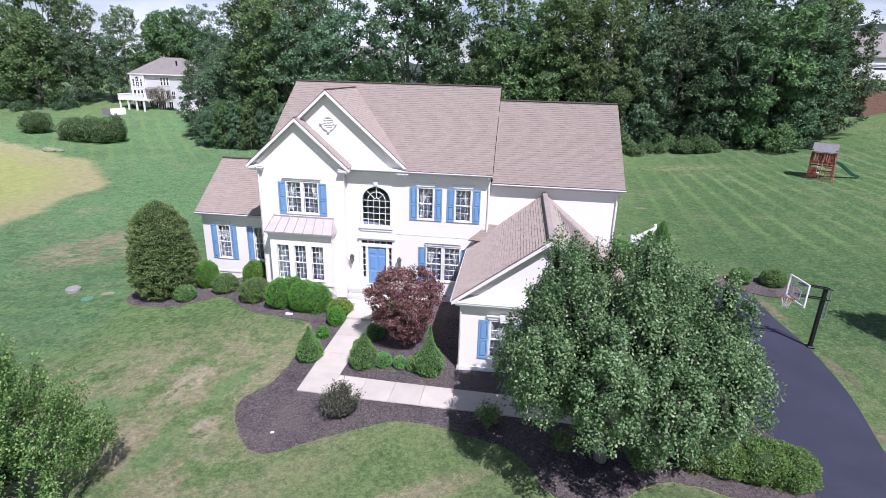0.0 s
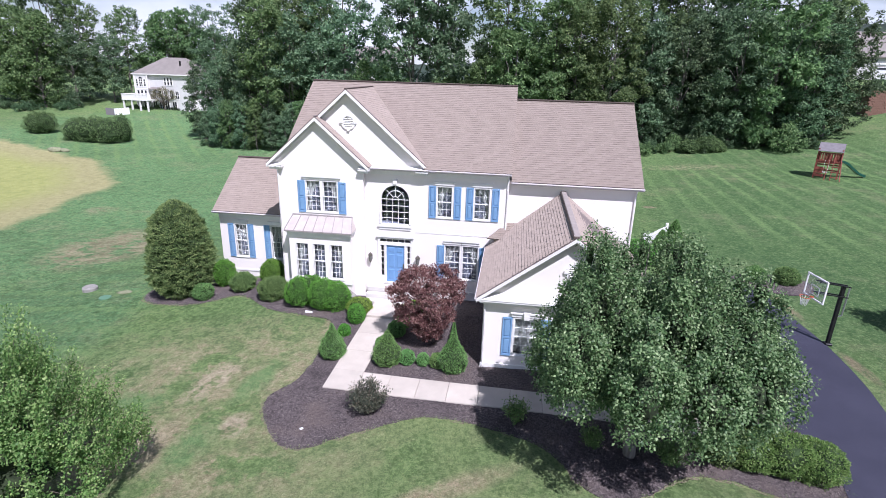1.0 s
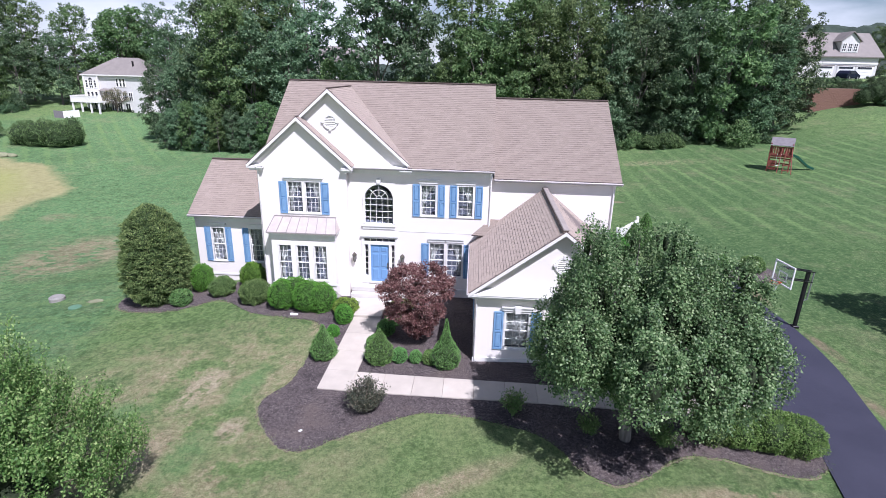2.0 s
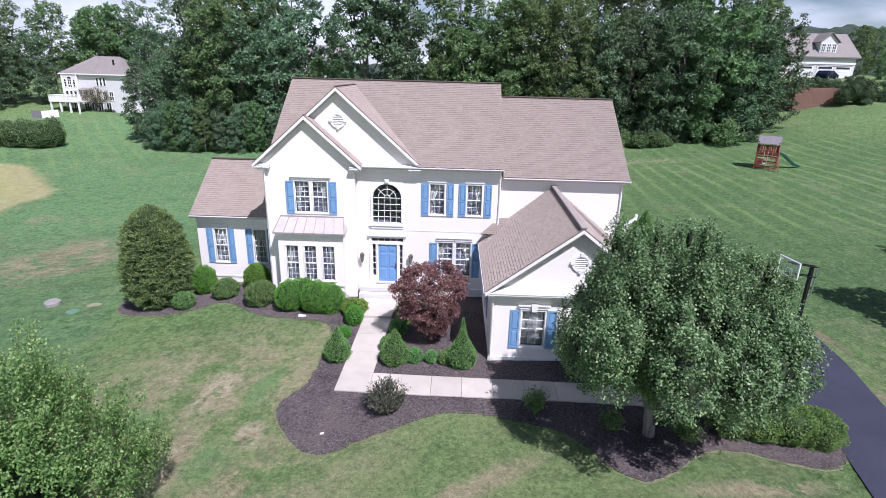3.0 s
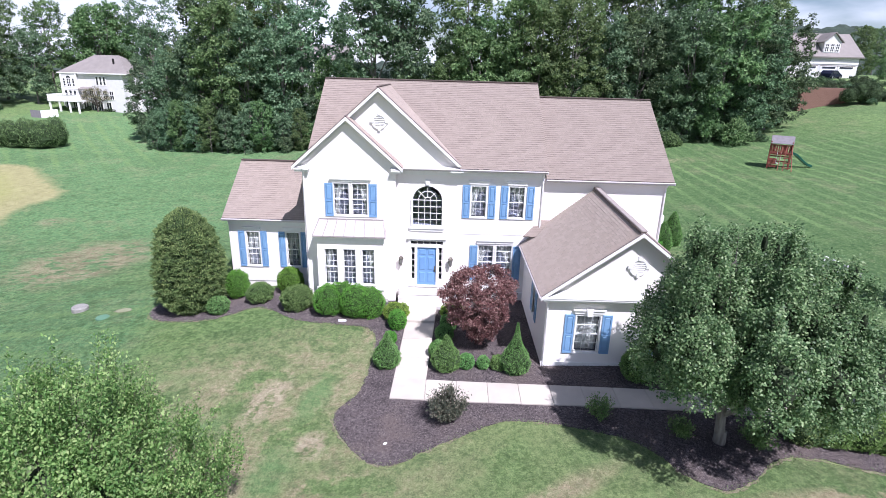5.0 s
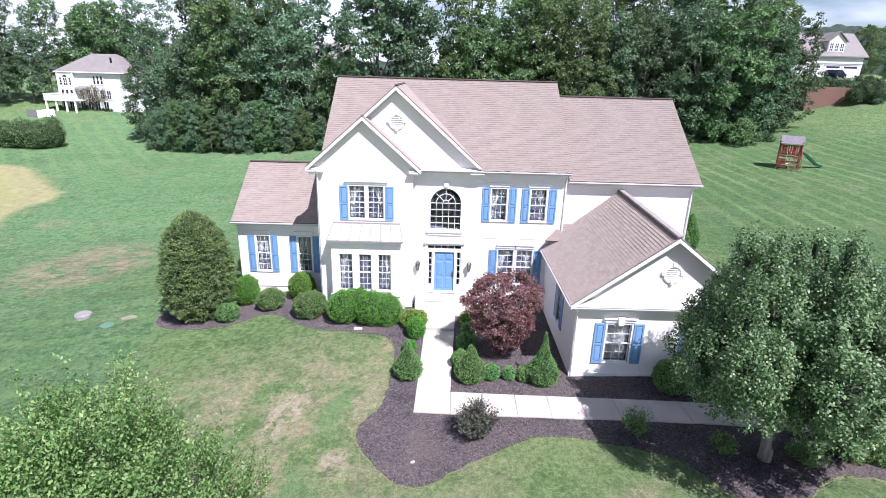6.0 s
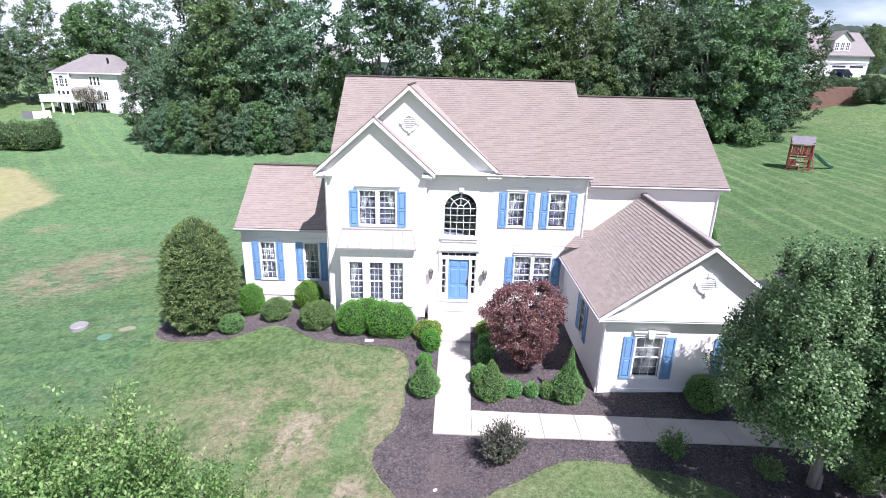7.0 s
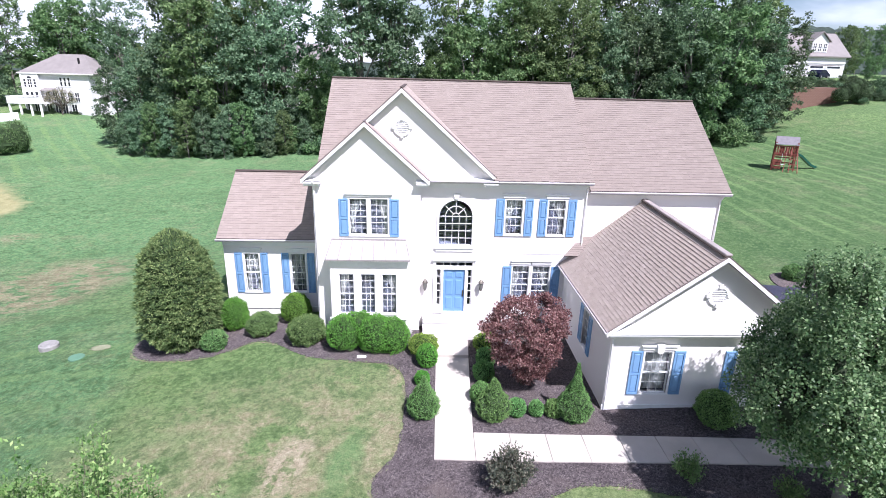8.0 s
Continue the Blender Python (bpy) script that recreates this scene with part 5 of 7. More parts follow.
def leaf_mesh(name, c, d, n, length, width, mat, fold=0.12, corners=4):
    """One mesh of many small folded leaves: foot c, way d, face n."""
    k = len(c)
    d = unit(d)
    s = unit(np.cross(d, n))
    up = np.cross(s, d)
    length, width = np.broadcast_to(length, k)[:, None], np.broadcast_to(width, k)[:, None]
    if corners == 4:
        mid = c + d * length * 0.45 + up * width * fold
        verts = np.stack([c, mid + s * width * 0.5, c + d * length, mid - s * width * 0.5], axis=1).reshape(-1, 3)
    else:
        verts = np.stack([c - s * width * 0.5, c + s * width * 0.5, c + d * length], axis=1).reshape(-1, 3)
    me = bpy.data.meshes.new(name)
    me.vertices.add(corners * k)
    me.vertices.foreach_set("co", verts.astype(np.float32).ravel())
    me.loops.add(corners * k)
    me.loops.foreach_set("vertex_index", np.arange(corners * k, dtype=np.int32))
    me.polygons.add(k)
    me.polygons.foreach_set("loop_start", np.arange(0, corners * k, corners, dtype=np.int32))
    me.update(calc_edges=True)
    me.materials.append(mat)
    return me


def sphere_dirs(rng, k, low=-1.0):
    z = rng.uniform(low, 1, k)
    a = rng.uniform(0, 2 * math.pi, k)
    r = np.sqrt(1 - z * z)
    return np.stack([r * np.cos(a), r * np.sin(a), z], axis=1)


def lump(p, scale, seed):
    return np.array([noise.noise(Vector((x * scale, y * scale, z * scale + seed))) for x, y, z in p])


# Filler lobes; the shade within the foliage is put into their colour.
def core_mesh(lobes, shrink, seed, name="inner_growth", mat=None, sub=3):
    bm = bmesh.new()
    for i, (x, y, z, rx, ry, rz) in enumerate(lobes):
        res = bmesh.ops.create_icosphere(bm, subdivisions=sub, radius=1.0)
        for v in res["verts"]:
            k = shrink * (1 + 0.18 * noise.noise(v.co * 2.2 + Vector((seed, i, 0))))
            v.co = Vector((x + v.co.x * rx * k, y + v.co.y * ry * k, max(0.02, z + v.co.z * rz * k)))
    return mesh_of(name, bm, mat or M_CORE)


def shrub(name, at, lobes, count, length, width, mat, label, category="shrub", seed=0, up=0.4, rough=0.14, group="", open_=False, bumps=2.6):
    """A rounded shrub: lobes (x, y, z, rx, ry, rz), clothed with leaves, round a core coloured dark for inner shade."""
    rng = np.random.default_rng(seed + 101)
    t = thing(name, on_ground(*at), label, category, group)
    base = np.array(t.location)
    size = np.array([l[3] * l[4] + l[4] * l[5] + l[3] * l[5] for l in lobes])
    pick = rng.choice(len(lobes), count, p=size / size.sum())
    L = np.array(lobes)[pick]
    d = sphere_dirs(rng, count, -0.75)
    shell = rng.uniform(0.90, 1.03, count) + rough * lump(d * 1.0 + pick[:, None] * 3.1, bumps, seed)
    p = L[:, :3] + d * L[:, 3:] * shell[:, None]
    keep = p[:, 2] > 0.03
    for i, l in enumerate(lobes):
        q = (p - np.array(l[:3])) / np.array(l[3:])
        keep &= (pick == i) | (np.linalg.norm(q, axis=1) > 0.88)
    p, d = p[keep], d[keep]
    k = len(p)
    way = d * 0.7 + rng.normal(0, 0.6, (k, 3)) + np.array([0, 0, up])
    face = d + rng.normal(0, 0.42, (k, 3)) + np.array([0, 0, 0.3])
    size = rng.uniform(0.7, 1.25, k)
    part("foliage", leaf_mesh("foliage", p + base, way, face, length * size, width * size, mat), None, t)
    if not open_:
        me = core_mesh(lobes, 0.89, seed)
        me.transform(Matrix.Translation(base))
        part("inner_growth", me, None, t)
    bm = bmesh.new()
    for i in range(3 if not open_ else 9):
        a = i * 2.1 + seed
        l = lobes[i % len(lobes)]
        spread = 0.3 if not open_ else 0.8
        tube(bm, [base + np.array((0.04 * math.cos(a), 0.04 * math.sin(a), -0.05)), base + np.array((l[0] + spread * l[3] * math.cos(a), l[1] + spread * l[4] * math.sin(a), l[2] + l[5] * (0.2 if not open_ else 0.6)))],
             [0.025, 0.01], 5)
    part("stem", bm, M_BARK, t)
    return t


def spire(name, at, profile, count, length, width, mat, label, category="conifer", seed=0, tilt=0.5, rough=0.12, bumps=2.2, group="", shrink=0.84, tier=1.0):
    """A clipped or natural conifer turned on a profile of (height, radius), clothed with needle sprays."""
    rng = np.random.default_rng(seed + 501)
    t = thing(name, on_ground(*at), label, category, group)
    base = np.array(t.location)
    hs, rs = np.array([p[0] for p in profile]), np.array([p[1] for p in profile])
    # spread evenly over the surface
    z = rng.uniform(hs[0], hs[-1], count * 3)
    r = np.interp(z, hs, rs)
    ok = rng.uniform(0, rs.max(), count * 3) < r + 0.04
    z, r = z[ok][:count], r[ok][:count]
    k = len(z)
    a = rng.uniform(0, 2 * math.pi, k)
    out = np.stack([np.cos(a), np.sin(a), np.zeros(k)], axis=1)
    q = np.stack([out[:, 0] * r, out[:, 1] * r, z], axis=1)
    rr = r * (rng.uniform(0.91, 1.02, k) + rough * lump(q * np.array([1, 1, tier]), bumps, seed))
    p = np.stack([out[:, 0] * rr, out[:, 1] * rr, z + rng.normal(0, 0.02, k)], axis=1)
    slope_ = np.interp(z, (hs[1:] + hs[:-1]) / 2, -np.diff(rs) / np.maximum(np.diff(hs), 1e-3))
    nrm = unit(out + np.stack([np.zeros(k), np.zeros(k), slope_], axis=1))
    way = nrm * 0.8 + np.array([0, 0, tilt]) + rng.normal(0, 0.45, (k, 3))
    face = nrm + rng.normal(0, 0.38, (k, 3))
    size = rng.uniform(0.7, 1.3, k)
    part("foliage", leaf_mesh("foliage", p + base, way, face, length * size, width * size, mat, 0.05), None, t)
    # Filler body, painted dark as the shade behind the needles.
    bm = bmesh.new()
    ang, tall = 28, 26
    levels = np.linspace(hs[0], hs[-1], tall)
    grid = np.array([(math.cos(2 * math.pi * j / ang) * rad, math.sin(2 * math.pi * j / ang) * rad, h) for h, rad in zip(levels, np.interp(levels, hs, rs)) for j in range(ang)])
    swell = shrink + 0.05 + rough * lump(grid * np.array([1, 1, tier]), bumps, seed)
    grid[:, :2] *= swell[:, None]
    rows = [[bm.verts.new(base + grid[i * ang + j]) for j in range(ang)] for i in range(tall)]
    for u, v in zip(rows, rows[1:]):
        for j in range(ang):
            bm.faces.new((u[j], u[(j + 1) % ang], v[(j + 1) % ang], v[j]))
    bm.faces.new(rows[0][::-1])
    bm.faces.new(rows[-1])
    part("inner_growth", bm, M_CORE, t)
    part("trunk", tube(bmesh.new(), [base + np.array((0, 0, -0.1)), base + np.array((0, 0, hs[-1] * 0.6))], [0.06 + rs.max() * 0.03, 0.03], 7), M_BARK, t)
    return t


def limb(bm, rng, a, b, r0, r1, wob=0.12, sides=6):
    a, b = np.array(a, float), np.array(b, float)
    n = 5
    length = np.linalg.norm(b - a)
    pts = [a + (b - a) * i / n + (rng.normal(0, wob * length / n, 3) if 0 < i < n else 0) + np.array((0, 0, 0.10 * length * math.sin(math.pi * i / n))) for i in range(n + 1)]
    tube(bm, pts, list(np.linspace(r0, r1, n + 1)), sides)


def tree(name, lobes, height, clumps, per, clump_r, length, width, mat, label, category="tree", seed=0, trunk=0.22, bark=None, low=-0.6, droop=0.0, limbs=14, fork=0.28, flat=0.75, inner=0.25, core=0.0, corners=4, rise=1.0, ridge=0.16):
    """A broadleaf tree at the origin: tapered trunk, limbs, and a crown of leaf clumps over lobes."""
    rng = np.random.default_rng(seed + 900)
    t = thing(name, (0, 0, 0), label, category)
    lob = np.array(lobes, float)
    size = lob[:, 3] * lob[:, 4] + lob[:, 5] * lob[:, 3]
    n = clumps * 4
    pick = rng.choice(len(lob), n, p=size / size.sum())
    d = sphere_dirs(rng, n, low)
    rad = np.where(rng.uniform(0, 1, n) < inner, rng.uniform(0.4, 0.8, n), rng.uniform(0.84, 1.02, n))
    rad = rad * (1 + ridge * lump(d * np.array([1, 1, rise]) + pick[:, None] * 2.3, 2.0 / rise ** 0.5, seed))
    centre = lob[pick, :3] + d * lob[pick, 3:] * rad[:, None]
    # leave out what lies deep inside another lobe
    keep = np.ones(n, bool)
    for i, l in enumerate(lob):
        keep &= (pick == i) | (np.linalg.norm((centre - l[:3]) / l[3:], axis=1) > 0.86)
    centre = centre[keep][:clumps]
    clumps = len(centre)
    cr = clump_r * rng.uniform(0.6, 1.25, clumps)
    idx = np.repeat(np.arange(clumps), per)
    k = len(idx)
    off = sphere_dirs(rng, k) * (rng.uniform(0, 1, k) ** 0.45)[:, None] * cr[idx][:, None] * np.array([1, 1, flat])
    p = centre[idx] + off
    mid = np.array([lob[:, 0].mean(), lob[:, 1].mean(), lob[:, 2].mean()])
    out = unit(p - mid)
    nrm = unit(unit(off) * 0.7 + out * 0.5 + np.array([0, 0, 0.35]) + rng.normal(0, 0.35, (k, 3)))
    way = unit(off) * 0.7 + rng.normal(0, 0.6, (k, 3)) - np.array([0, 0, droop])
    s = rng.uniform(0.65, 1.25, k)
    part("crown", leaf_mesh("crown", p, way, nrm, length * s, width * s, mat, corners=corners), None, t)
    # Added dark lobes give the gaps between clumps their shade.
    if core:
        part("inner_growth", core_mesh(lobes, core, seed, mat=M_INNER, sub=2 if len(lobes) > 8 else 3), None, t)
    bm = bmesh.new()
    top = np.array([lob[0, 0] * 0.8, lob[0, 1] * 0.8, height * 0.86])
    limb(bm, rng, (0, 0, -0.25), top, trunk, trunk * 0.18, 0.02, 9)
    limb(bm, rng, (0, 0, -0.3), (0, 0, 0.5), trunk * 1.35, trunk * 0.98, 0, 9)
    order = rng.permutation(clumps)[:limbs]
    for c in centre[order]:
        h = np.clip(fork + 0.55 * rng.uniform(0, 1) * (c[2] / height), 0.12, 0.8)
        a = top * h
        if c[2] < a[2] + 0.3:
            a = top * max(0.1, (c[2] * 0.7) / height)
        limb(bm, rng, a, c, trunk * 0.42 * (1 - h * 0.5), trunk * 0.06, 0.14, 5)
    part("trunk", bm, bark or M_BARK, t)
    return t


# ---------------------------------------------------------------- garden trees
def plumes():
    """Upright domes of slender plumes over a broad skirt."""
    rng = np.random.default_rng(19)
    out = []
    for cx, cy, r, top in ((-1.65, -0.3, 1.22, 7.15), (0.75, -0.45, 1.2, 7.1), (2.6, -0.1, 1.12, 6.35), (0.3, 1.4, 1.4, 6.9), (1.9, 1.6, 1.2, 6.4), (-1.1, 1.2, 1.2, 6.6), (-0.75, -1.7, 1.0, 5.6), (1.75, -1.75, 1.0, 5.5)):
        out.append((cx, cy, (top + 2.4) / 2, r * 0.62, r * 0.62, (top - 2.4) / 2))
        for k in range(6):
            a = 2 * math.pi * (k + rng.uniform(-0.25, 0.25)) / 6
            h = rng.uniform(0.78, 0.96) * top
            out.append((cx + 0.7 * r * math.cos(a), cy + 0.7 * r * math.sin(a), (h + 2.5) / 2, 0.46, 0.46, (h - 2.5) / 2))
        for k in range(3):
            a = rng.uniform(0, 2 * math.pi)
            out.append((cx + 0.35 * r * math.cos(a), cy + 0.35 * r * math.sin(a), top - rng.uniform(0.1, 0.5), 0.2, 0.2, 0.7))
    for k in range(13):
        a = 2 * math.pi * (k + rng.uniform(-0.25, 0.25)) / 13
        s = rng.uniform(0.9, 1.1) * (1.0 + 0.15 * max(0.0, -math.sin(a + 0.35)))
        out.append((0.4 + 2.95 * math.cos(a) * s, -0.25 + 2.4 * math.sin(a) * s, 3.78 + 0.4 * max(0.0, -math.sin(a)) + rng.uniform(-0.2, 0.2), 0.84, 0.84, 1.35))
    return out


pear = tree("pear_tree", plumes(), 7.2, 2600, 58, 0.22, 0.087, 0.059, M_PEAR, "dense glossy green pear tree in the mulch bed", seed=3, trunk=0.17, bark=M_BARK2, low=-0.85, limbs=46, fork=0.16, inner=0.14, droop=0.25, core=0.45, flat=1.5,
            rise=0.5, ridge=0.2)
pear.matrix_basis = Matrix.Translation(on_ground(3.37, 14.56))


def leggy_tree():
    """Young ornamental tree with upright shoots of light leaves."""
    rng = np.random.default_rng(77)
    t = thing("cherry_tree", (0, 0, 0), "light green young tree with upright leafy shoots on the lawn", "tree")
    cs, ds, bm = [], [], bmesh.new()
    limb(bm, rng, (0, 0, -0.3), (0.1, 0, 3.2), 0.12, 0.05, 0.05, 8)
    for i in range(92):
        a = 2.39996 * i + rng.uniform(-0.3, 0.3)
        h = ((i + 0.5) / 92) ** 1.2
        reach = 3.0 * (1.29 - 1.05 * h) * rng.uniform(0.62, 1.02) + 0.1
        head = np.array([math.cos(a) * reach, math.sin(a) * reach, 1.05 + 3.75 * h * rng.uniform(0.88, 1.0)])
        limb(bm, rng, (0.05, 0, min(head[2] * 0.55, 2.6)), head, 0.02, 0.009, 0.1, 4)
        for j in range(8):
            foot = head + rng.normal(0, 0.27, 3) * np.array([1, 1, 0.8])
            tip = foot + np.array([math.cos(a) * rng.uniform(0.05, 0.55), math.sin(a) * rng.uniform(0.05, 0.55), rng.uniform(0.35, 1.15)]) * rng.uniform(0.7, 1.25)
            tube(bm, [foot, foot + (tip - foot) * 0.5 + rng.normal(0, 0.03, 3), tip], [0.006, 0.004, 0.002], 3)
            m = 102
            s = rng.uniform(-0.25, 1, m)[:, None]
            cs.append(foot + (tip - foot) * s + rng.normal(0, 0.075, (m, 3)))
            ds.append(np.tile(tip - foot, (m, 1)) * 0.35 + rng.normal(0, 0.6, (m, 3)))
    c, d = np.concatenate(cs), np.concatenate(ds)
    k = len(c)
    n = unit(unit(c - np.array([0, 0, 2.0])) * 0.6 + np.array([0, 0, 0.6]) + rng.normal(0, 0.42, (k, 3)))
    s = rng.uniform(0.6, 1.2, k)
    part("crown", leaf_mesh("crown", c, d, n, 0.094 * s, 0.056 * s, M_APPLE, 0.2), None, t)
    # Filler lobes with the crown's inner shade in their colour.
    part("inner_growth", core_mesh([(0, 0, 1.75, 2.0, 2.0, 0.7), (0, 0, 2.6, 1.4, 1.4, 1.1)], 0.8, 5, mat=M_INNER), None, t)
    part("trunk", bm, M_BARK, t)
    return t


cherry = leggy_tree()
cherry.matrix_basis = Matrix.Translation(on_ground(-14.5, 9.5)) @ Matrix.Diagonal((0.92, 0.92, 1.12, 1))

maple = tree("maple_tree", [(0, 0, 2.45, 1.45, 1.4, 1.1), (-1.05, -0.1, 2.45, 0.75, 0.8, 0.62), (1.05, 0.1, 2.6, 0.8, 0.8, 0.66), (0.1, -0.4, 3.05, 1.0, 1.0, 0.78), (-0.6, 0.1, 3.1, 0.66, 0.7, 0.6), (0.75, 0.0, 3.25, 0.66, 0.7, 0.6),
                            (-0.5, -0.5, 1.85, 0.85, 0.8, 0.6), (0.55, -0.4, 1.8, 0.85, 0.8, 0.62), (0.15, -0.35, 1.25, 0.82, 0.8, 0.55), (0.2, -0.2, 0.8, 0.5, 0.5, 0.45)],
             3.7, 430, 76, 0.23, 0.085, 0.058, M_MAPLE, "small dark red ornamental maple beside the path", seed=8, trunk=0.07, low=-0.8, limbs=34, fork=0.1, droop=0.15, flat=0.55, ridge=0.3)
maple.matrix_basis = Matrix.Translation(on_ground(-4.5, 21.0)) @ Matrix.Diagonal((0.93, 0.93, 1.0, 1))

spire("yew_tree", (-19.55, 25.7), [(0.05, 0.95), (0.4, 1.32), (1.0, 1.55), (1.8, 1.64), (2.6, 1.62), (3.4, 1.50), (4.1, 1.32), (4.7, 1.02), (5.1, 0.72), (5.4, 0.32), (5.55, 0.05)], 54000, 0.118, 0.035, M_YEW,
      "tall egg-shaped dark green yew on the lawn edge", seed=4, tilt=0.15, rough=0.3, bumps=2.6, shrink=0.84, tier=2.4)

# ---------------------------------------------------------------- shrubs round the front
def ball(at, r, h, mat=None, label="clipped round green boxwood in the mulch bed", seed=0, name="boxwood", dens=1.0, leaf=(0.06, 0.036), group="", rough=0.12):
    count = int(5200 * dens * (r * r + r * h) / 1.0) + 500
    return shrub(name, at, [(0, 0, h * 0.46, r, r, h * 0.54)], count, leaf[0], leaf[1], mat or M_BOX, label, "shrub", seed, rough=rough, group=group)


ball((-17.45, 26.55), 0.62, 1.55, seed=1)
ball((-15.95, 25.8), 0.66, 1.0, M_AZALEA, "rounded grey-green azalea in the mulch bed", 2, "azalea", leaf=(0.07, 0.04), rough=0.2)
ball((-14.55, 26.75), 0.68, 1.35, seed=3)
ball((-13.65, 24.9), 0.8, 1.2, M_AZALEA, "rounded grey-green azalea in the mulch bed", 4, "azalea", leaf=(0.07, 0.04), rough=0.2)
ball((-17.85, 24.85), 0.52, 0.9, M_AZALEA, "small grey-green azalea beside the yew", 5, "azalea", leaf=(0.07, 0.04), rough=0.2)
shrub("boxwood_hedge", (-10.65, 24.0), [(-1.15, 0.1, 0.66, 0.78, 0.70, 0.82), (-0.55, 0.3, 0.78, 0.8, 0.6, 0.80), (0.25, -0.12, 0.72, 0.80, 0.78, 0.86), (0.95, -0.16, 0.66, 0.72, 0.74, 0.84)], 24000, 0.06, 0.038, M_BOX,
      "bright green boxwood hedge below the bay window", "hedge", 6, rough=0.16)
ball((-8.4, 21.1), 0.27, 0.56, seed=7)
ball((-8.2, 22.4), 0.41, 0.95, seed=8)
ball((-8.35, 23.45), 0.62, 0.76, M_GOLD, "yellow-green spirea at the porch corner", 9, "spirea", rough=0.25)
ball((-5.55, 23.6), 0.6, 0.7, M_GOLD, "yellow-green spirea in the shade of the maple", 10, "spirea", rough=0.25)
ball((-5.75, 22.4), 0.4, 0.75, M_SPRUCE, "small clipped grey-green boxwood in the mulch bed", seed=11)
ball((-5.95, 21.4), 0.4, 0.75, M_SPRUCE, "small clipped grey-green boxwood in the mulch bed", seed=12)
ball((-6.2, 20.0), 0.38, 0.75, M_SPRUCE, "small clipped grey-green boxwood in the mulch bed", seed=13)
ball((-5.0, 19.2), 0.33, 0.62, M_SPRUCE, "small clipped grey-green boxwood in the mulch bed", seed=14)
ball((-4.28, 19.15), 0.25, 0.55, M_SPRUCE, "small clipped grey-green boxwood in the mulch bed", seed=15)
ball((-3.66, 19.1), 0.31, 0.6, M_SPRUCE, "small clipped grey-green boxwood in the mulch bed", seed=16)
ball((1.9, 18.45), 0.68, 1.15, M_SPRUCE, "dark green clipped yew below the garage window", 17, "clipped_yew")
for at, prof, sd in (((-8.35, 19.3), [(0.03, 0.36), (0.2, 0.50), (0.45, 0.55), (0.7, 0.48), (0.95, 0.31), (1.25, 0.17), (1.58, 0.03)], 21), ((-5.85, 19.15), [(0.03, 0.40), (0.2, 0.54), (0.45, 0.58), (0.7, 0.50), (0.95, 0.33), (1.25, 0.18), (1.52, 0.04)], 22),
                     ((-2.98, 18.95), [(0.03, 0.38), (0.25, 0.54), (0.55, 0.58), (0.85, 0.46), (1.15, 0.27), (1.5, 0.15), (1.85, 0.08), (2.2, 0.02)], 23)):
    spire("dwarf_spruce", at, prof, 15000, 0.036, 0.022, M_SPRUCE, "dwarf green cone-shaped spruce in the mulch bed", "conifer", sd, 0.25, 0.34, 8.0, "dwarf spruces", 0.88)
def sprig_shrub(name, at, r, h, shoots, per, size, mat, label, seed):
    """A loose shrub of upright leafy shoots."""
    rng = np.random.default_rng(seed)
    t = thing(name, on_ground(*at), label, "shrub")
    base = np.array(t.location)
    cs, ds, bm = [], [], bmesh.new()
    for i in range(shoots):
        a, lean = rng.uniform(0, 2 * math.pi), math.sqrt(rng.uniform(0, 1))
        tip = base + np.array([math.cos(a) * r * lean, math.sin(a) * r * lean, h * (1.05 - 0.45 * lean) * rng.uniform(0.6, 1.1)])
        foot = base + np.array([math.cos(a) * r * 0.15, math.sin(a) * r * 0.15, 0.02])
        mid = foot + (tip - foot) * 0.5 + rng.normal(0, 0.06, 3)
        tube(bm, [foot, mid, tip], [0.012, 0.008, 0.003], 4)
        s = rng.uniform(0.3, 1.02, per)[:, None]
        cs.append(foot + (tip - foot) * s + rng.normal(0, 0.06, (per, 3)))
        ds.append(np.tile((tip - foot) * 0.8, (per, 1)) + rng.normal(0, 0.7, (per, 3)))
    c, d = np.concatenate(cs), np.concatenate(ds)
    n = np.array([0, 0, 0.6]) + unit(c - base) * 0.6 + rng.normal(0, 0.5, (len(c), 3))
    q = rng.uniform(0.65, 1.25, len(c))
    part("foliage", leaf_mesh("foliage", c, d, n, size * q, size * 0.5 * q, mat, 0.15), None, t)
    part("stem", bm, M_BARK, t)


sprig_shrub("barberry", (-5.75, 15.8), 0.78, 1.45, 110, 44, 0.09, M_BARB, "loose bronze-green shrub in the mulch bed", 31)
sprig_shrub("azalea", (-0.3, 15.85), 0.5, 1.0, 46, 30, 0.085, M_AZALEA, "loose grey-green shrub beside the path", 32)
sprig_shrub("azalea", (2.2, 14.9), 0.42, 0.7, 40, 28, 0.085, M_AZALEA, "small grey-green shrub under the pear tree", 33)
shrub("spirea_hedge", (8.7, 14.85), [(-1.45, 0.1, 0.5, 0.8, 0.75, 0.6), (-0.5, 0, 0.55, 0.85, 0.8, 0.66), (0.4, -0.1, 0.5, 0.85, 0.78, 0.62)], 24000, 0.07, 0.036, M_SPIREA, "pale green spirea beside the driveway", "shrub", 34, rough=0.28)
shrub("azalea", (7.0, 15.2), [(0, 0, 0.5, 0.9, 0.8, 0.6), (-0.7, -0.2, 0.4, 0.7, 0.7, 0.5)], 6000, 0.075, 0.04, M_AZALEA, "low grey-green shrub under the pear tree", "shrub", 35, rough=0.28)
sprig_shrub("azalea", (4.6, 14.5), 0.6, 0.75, 60, 32, 0.085, M_AZALEA, "low shaded shrub under the pear tree", 36)
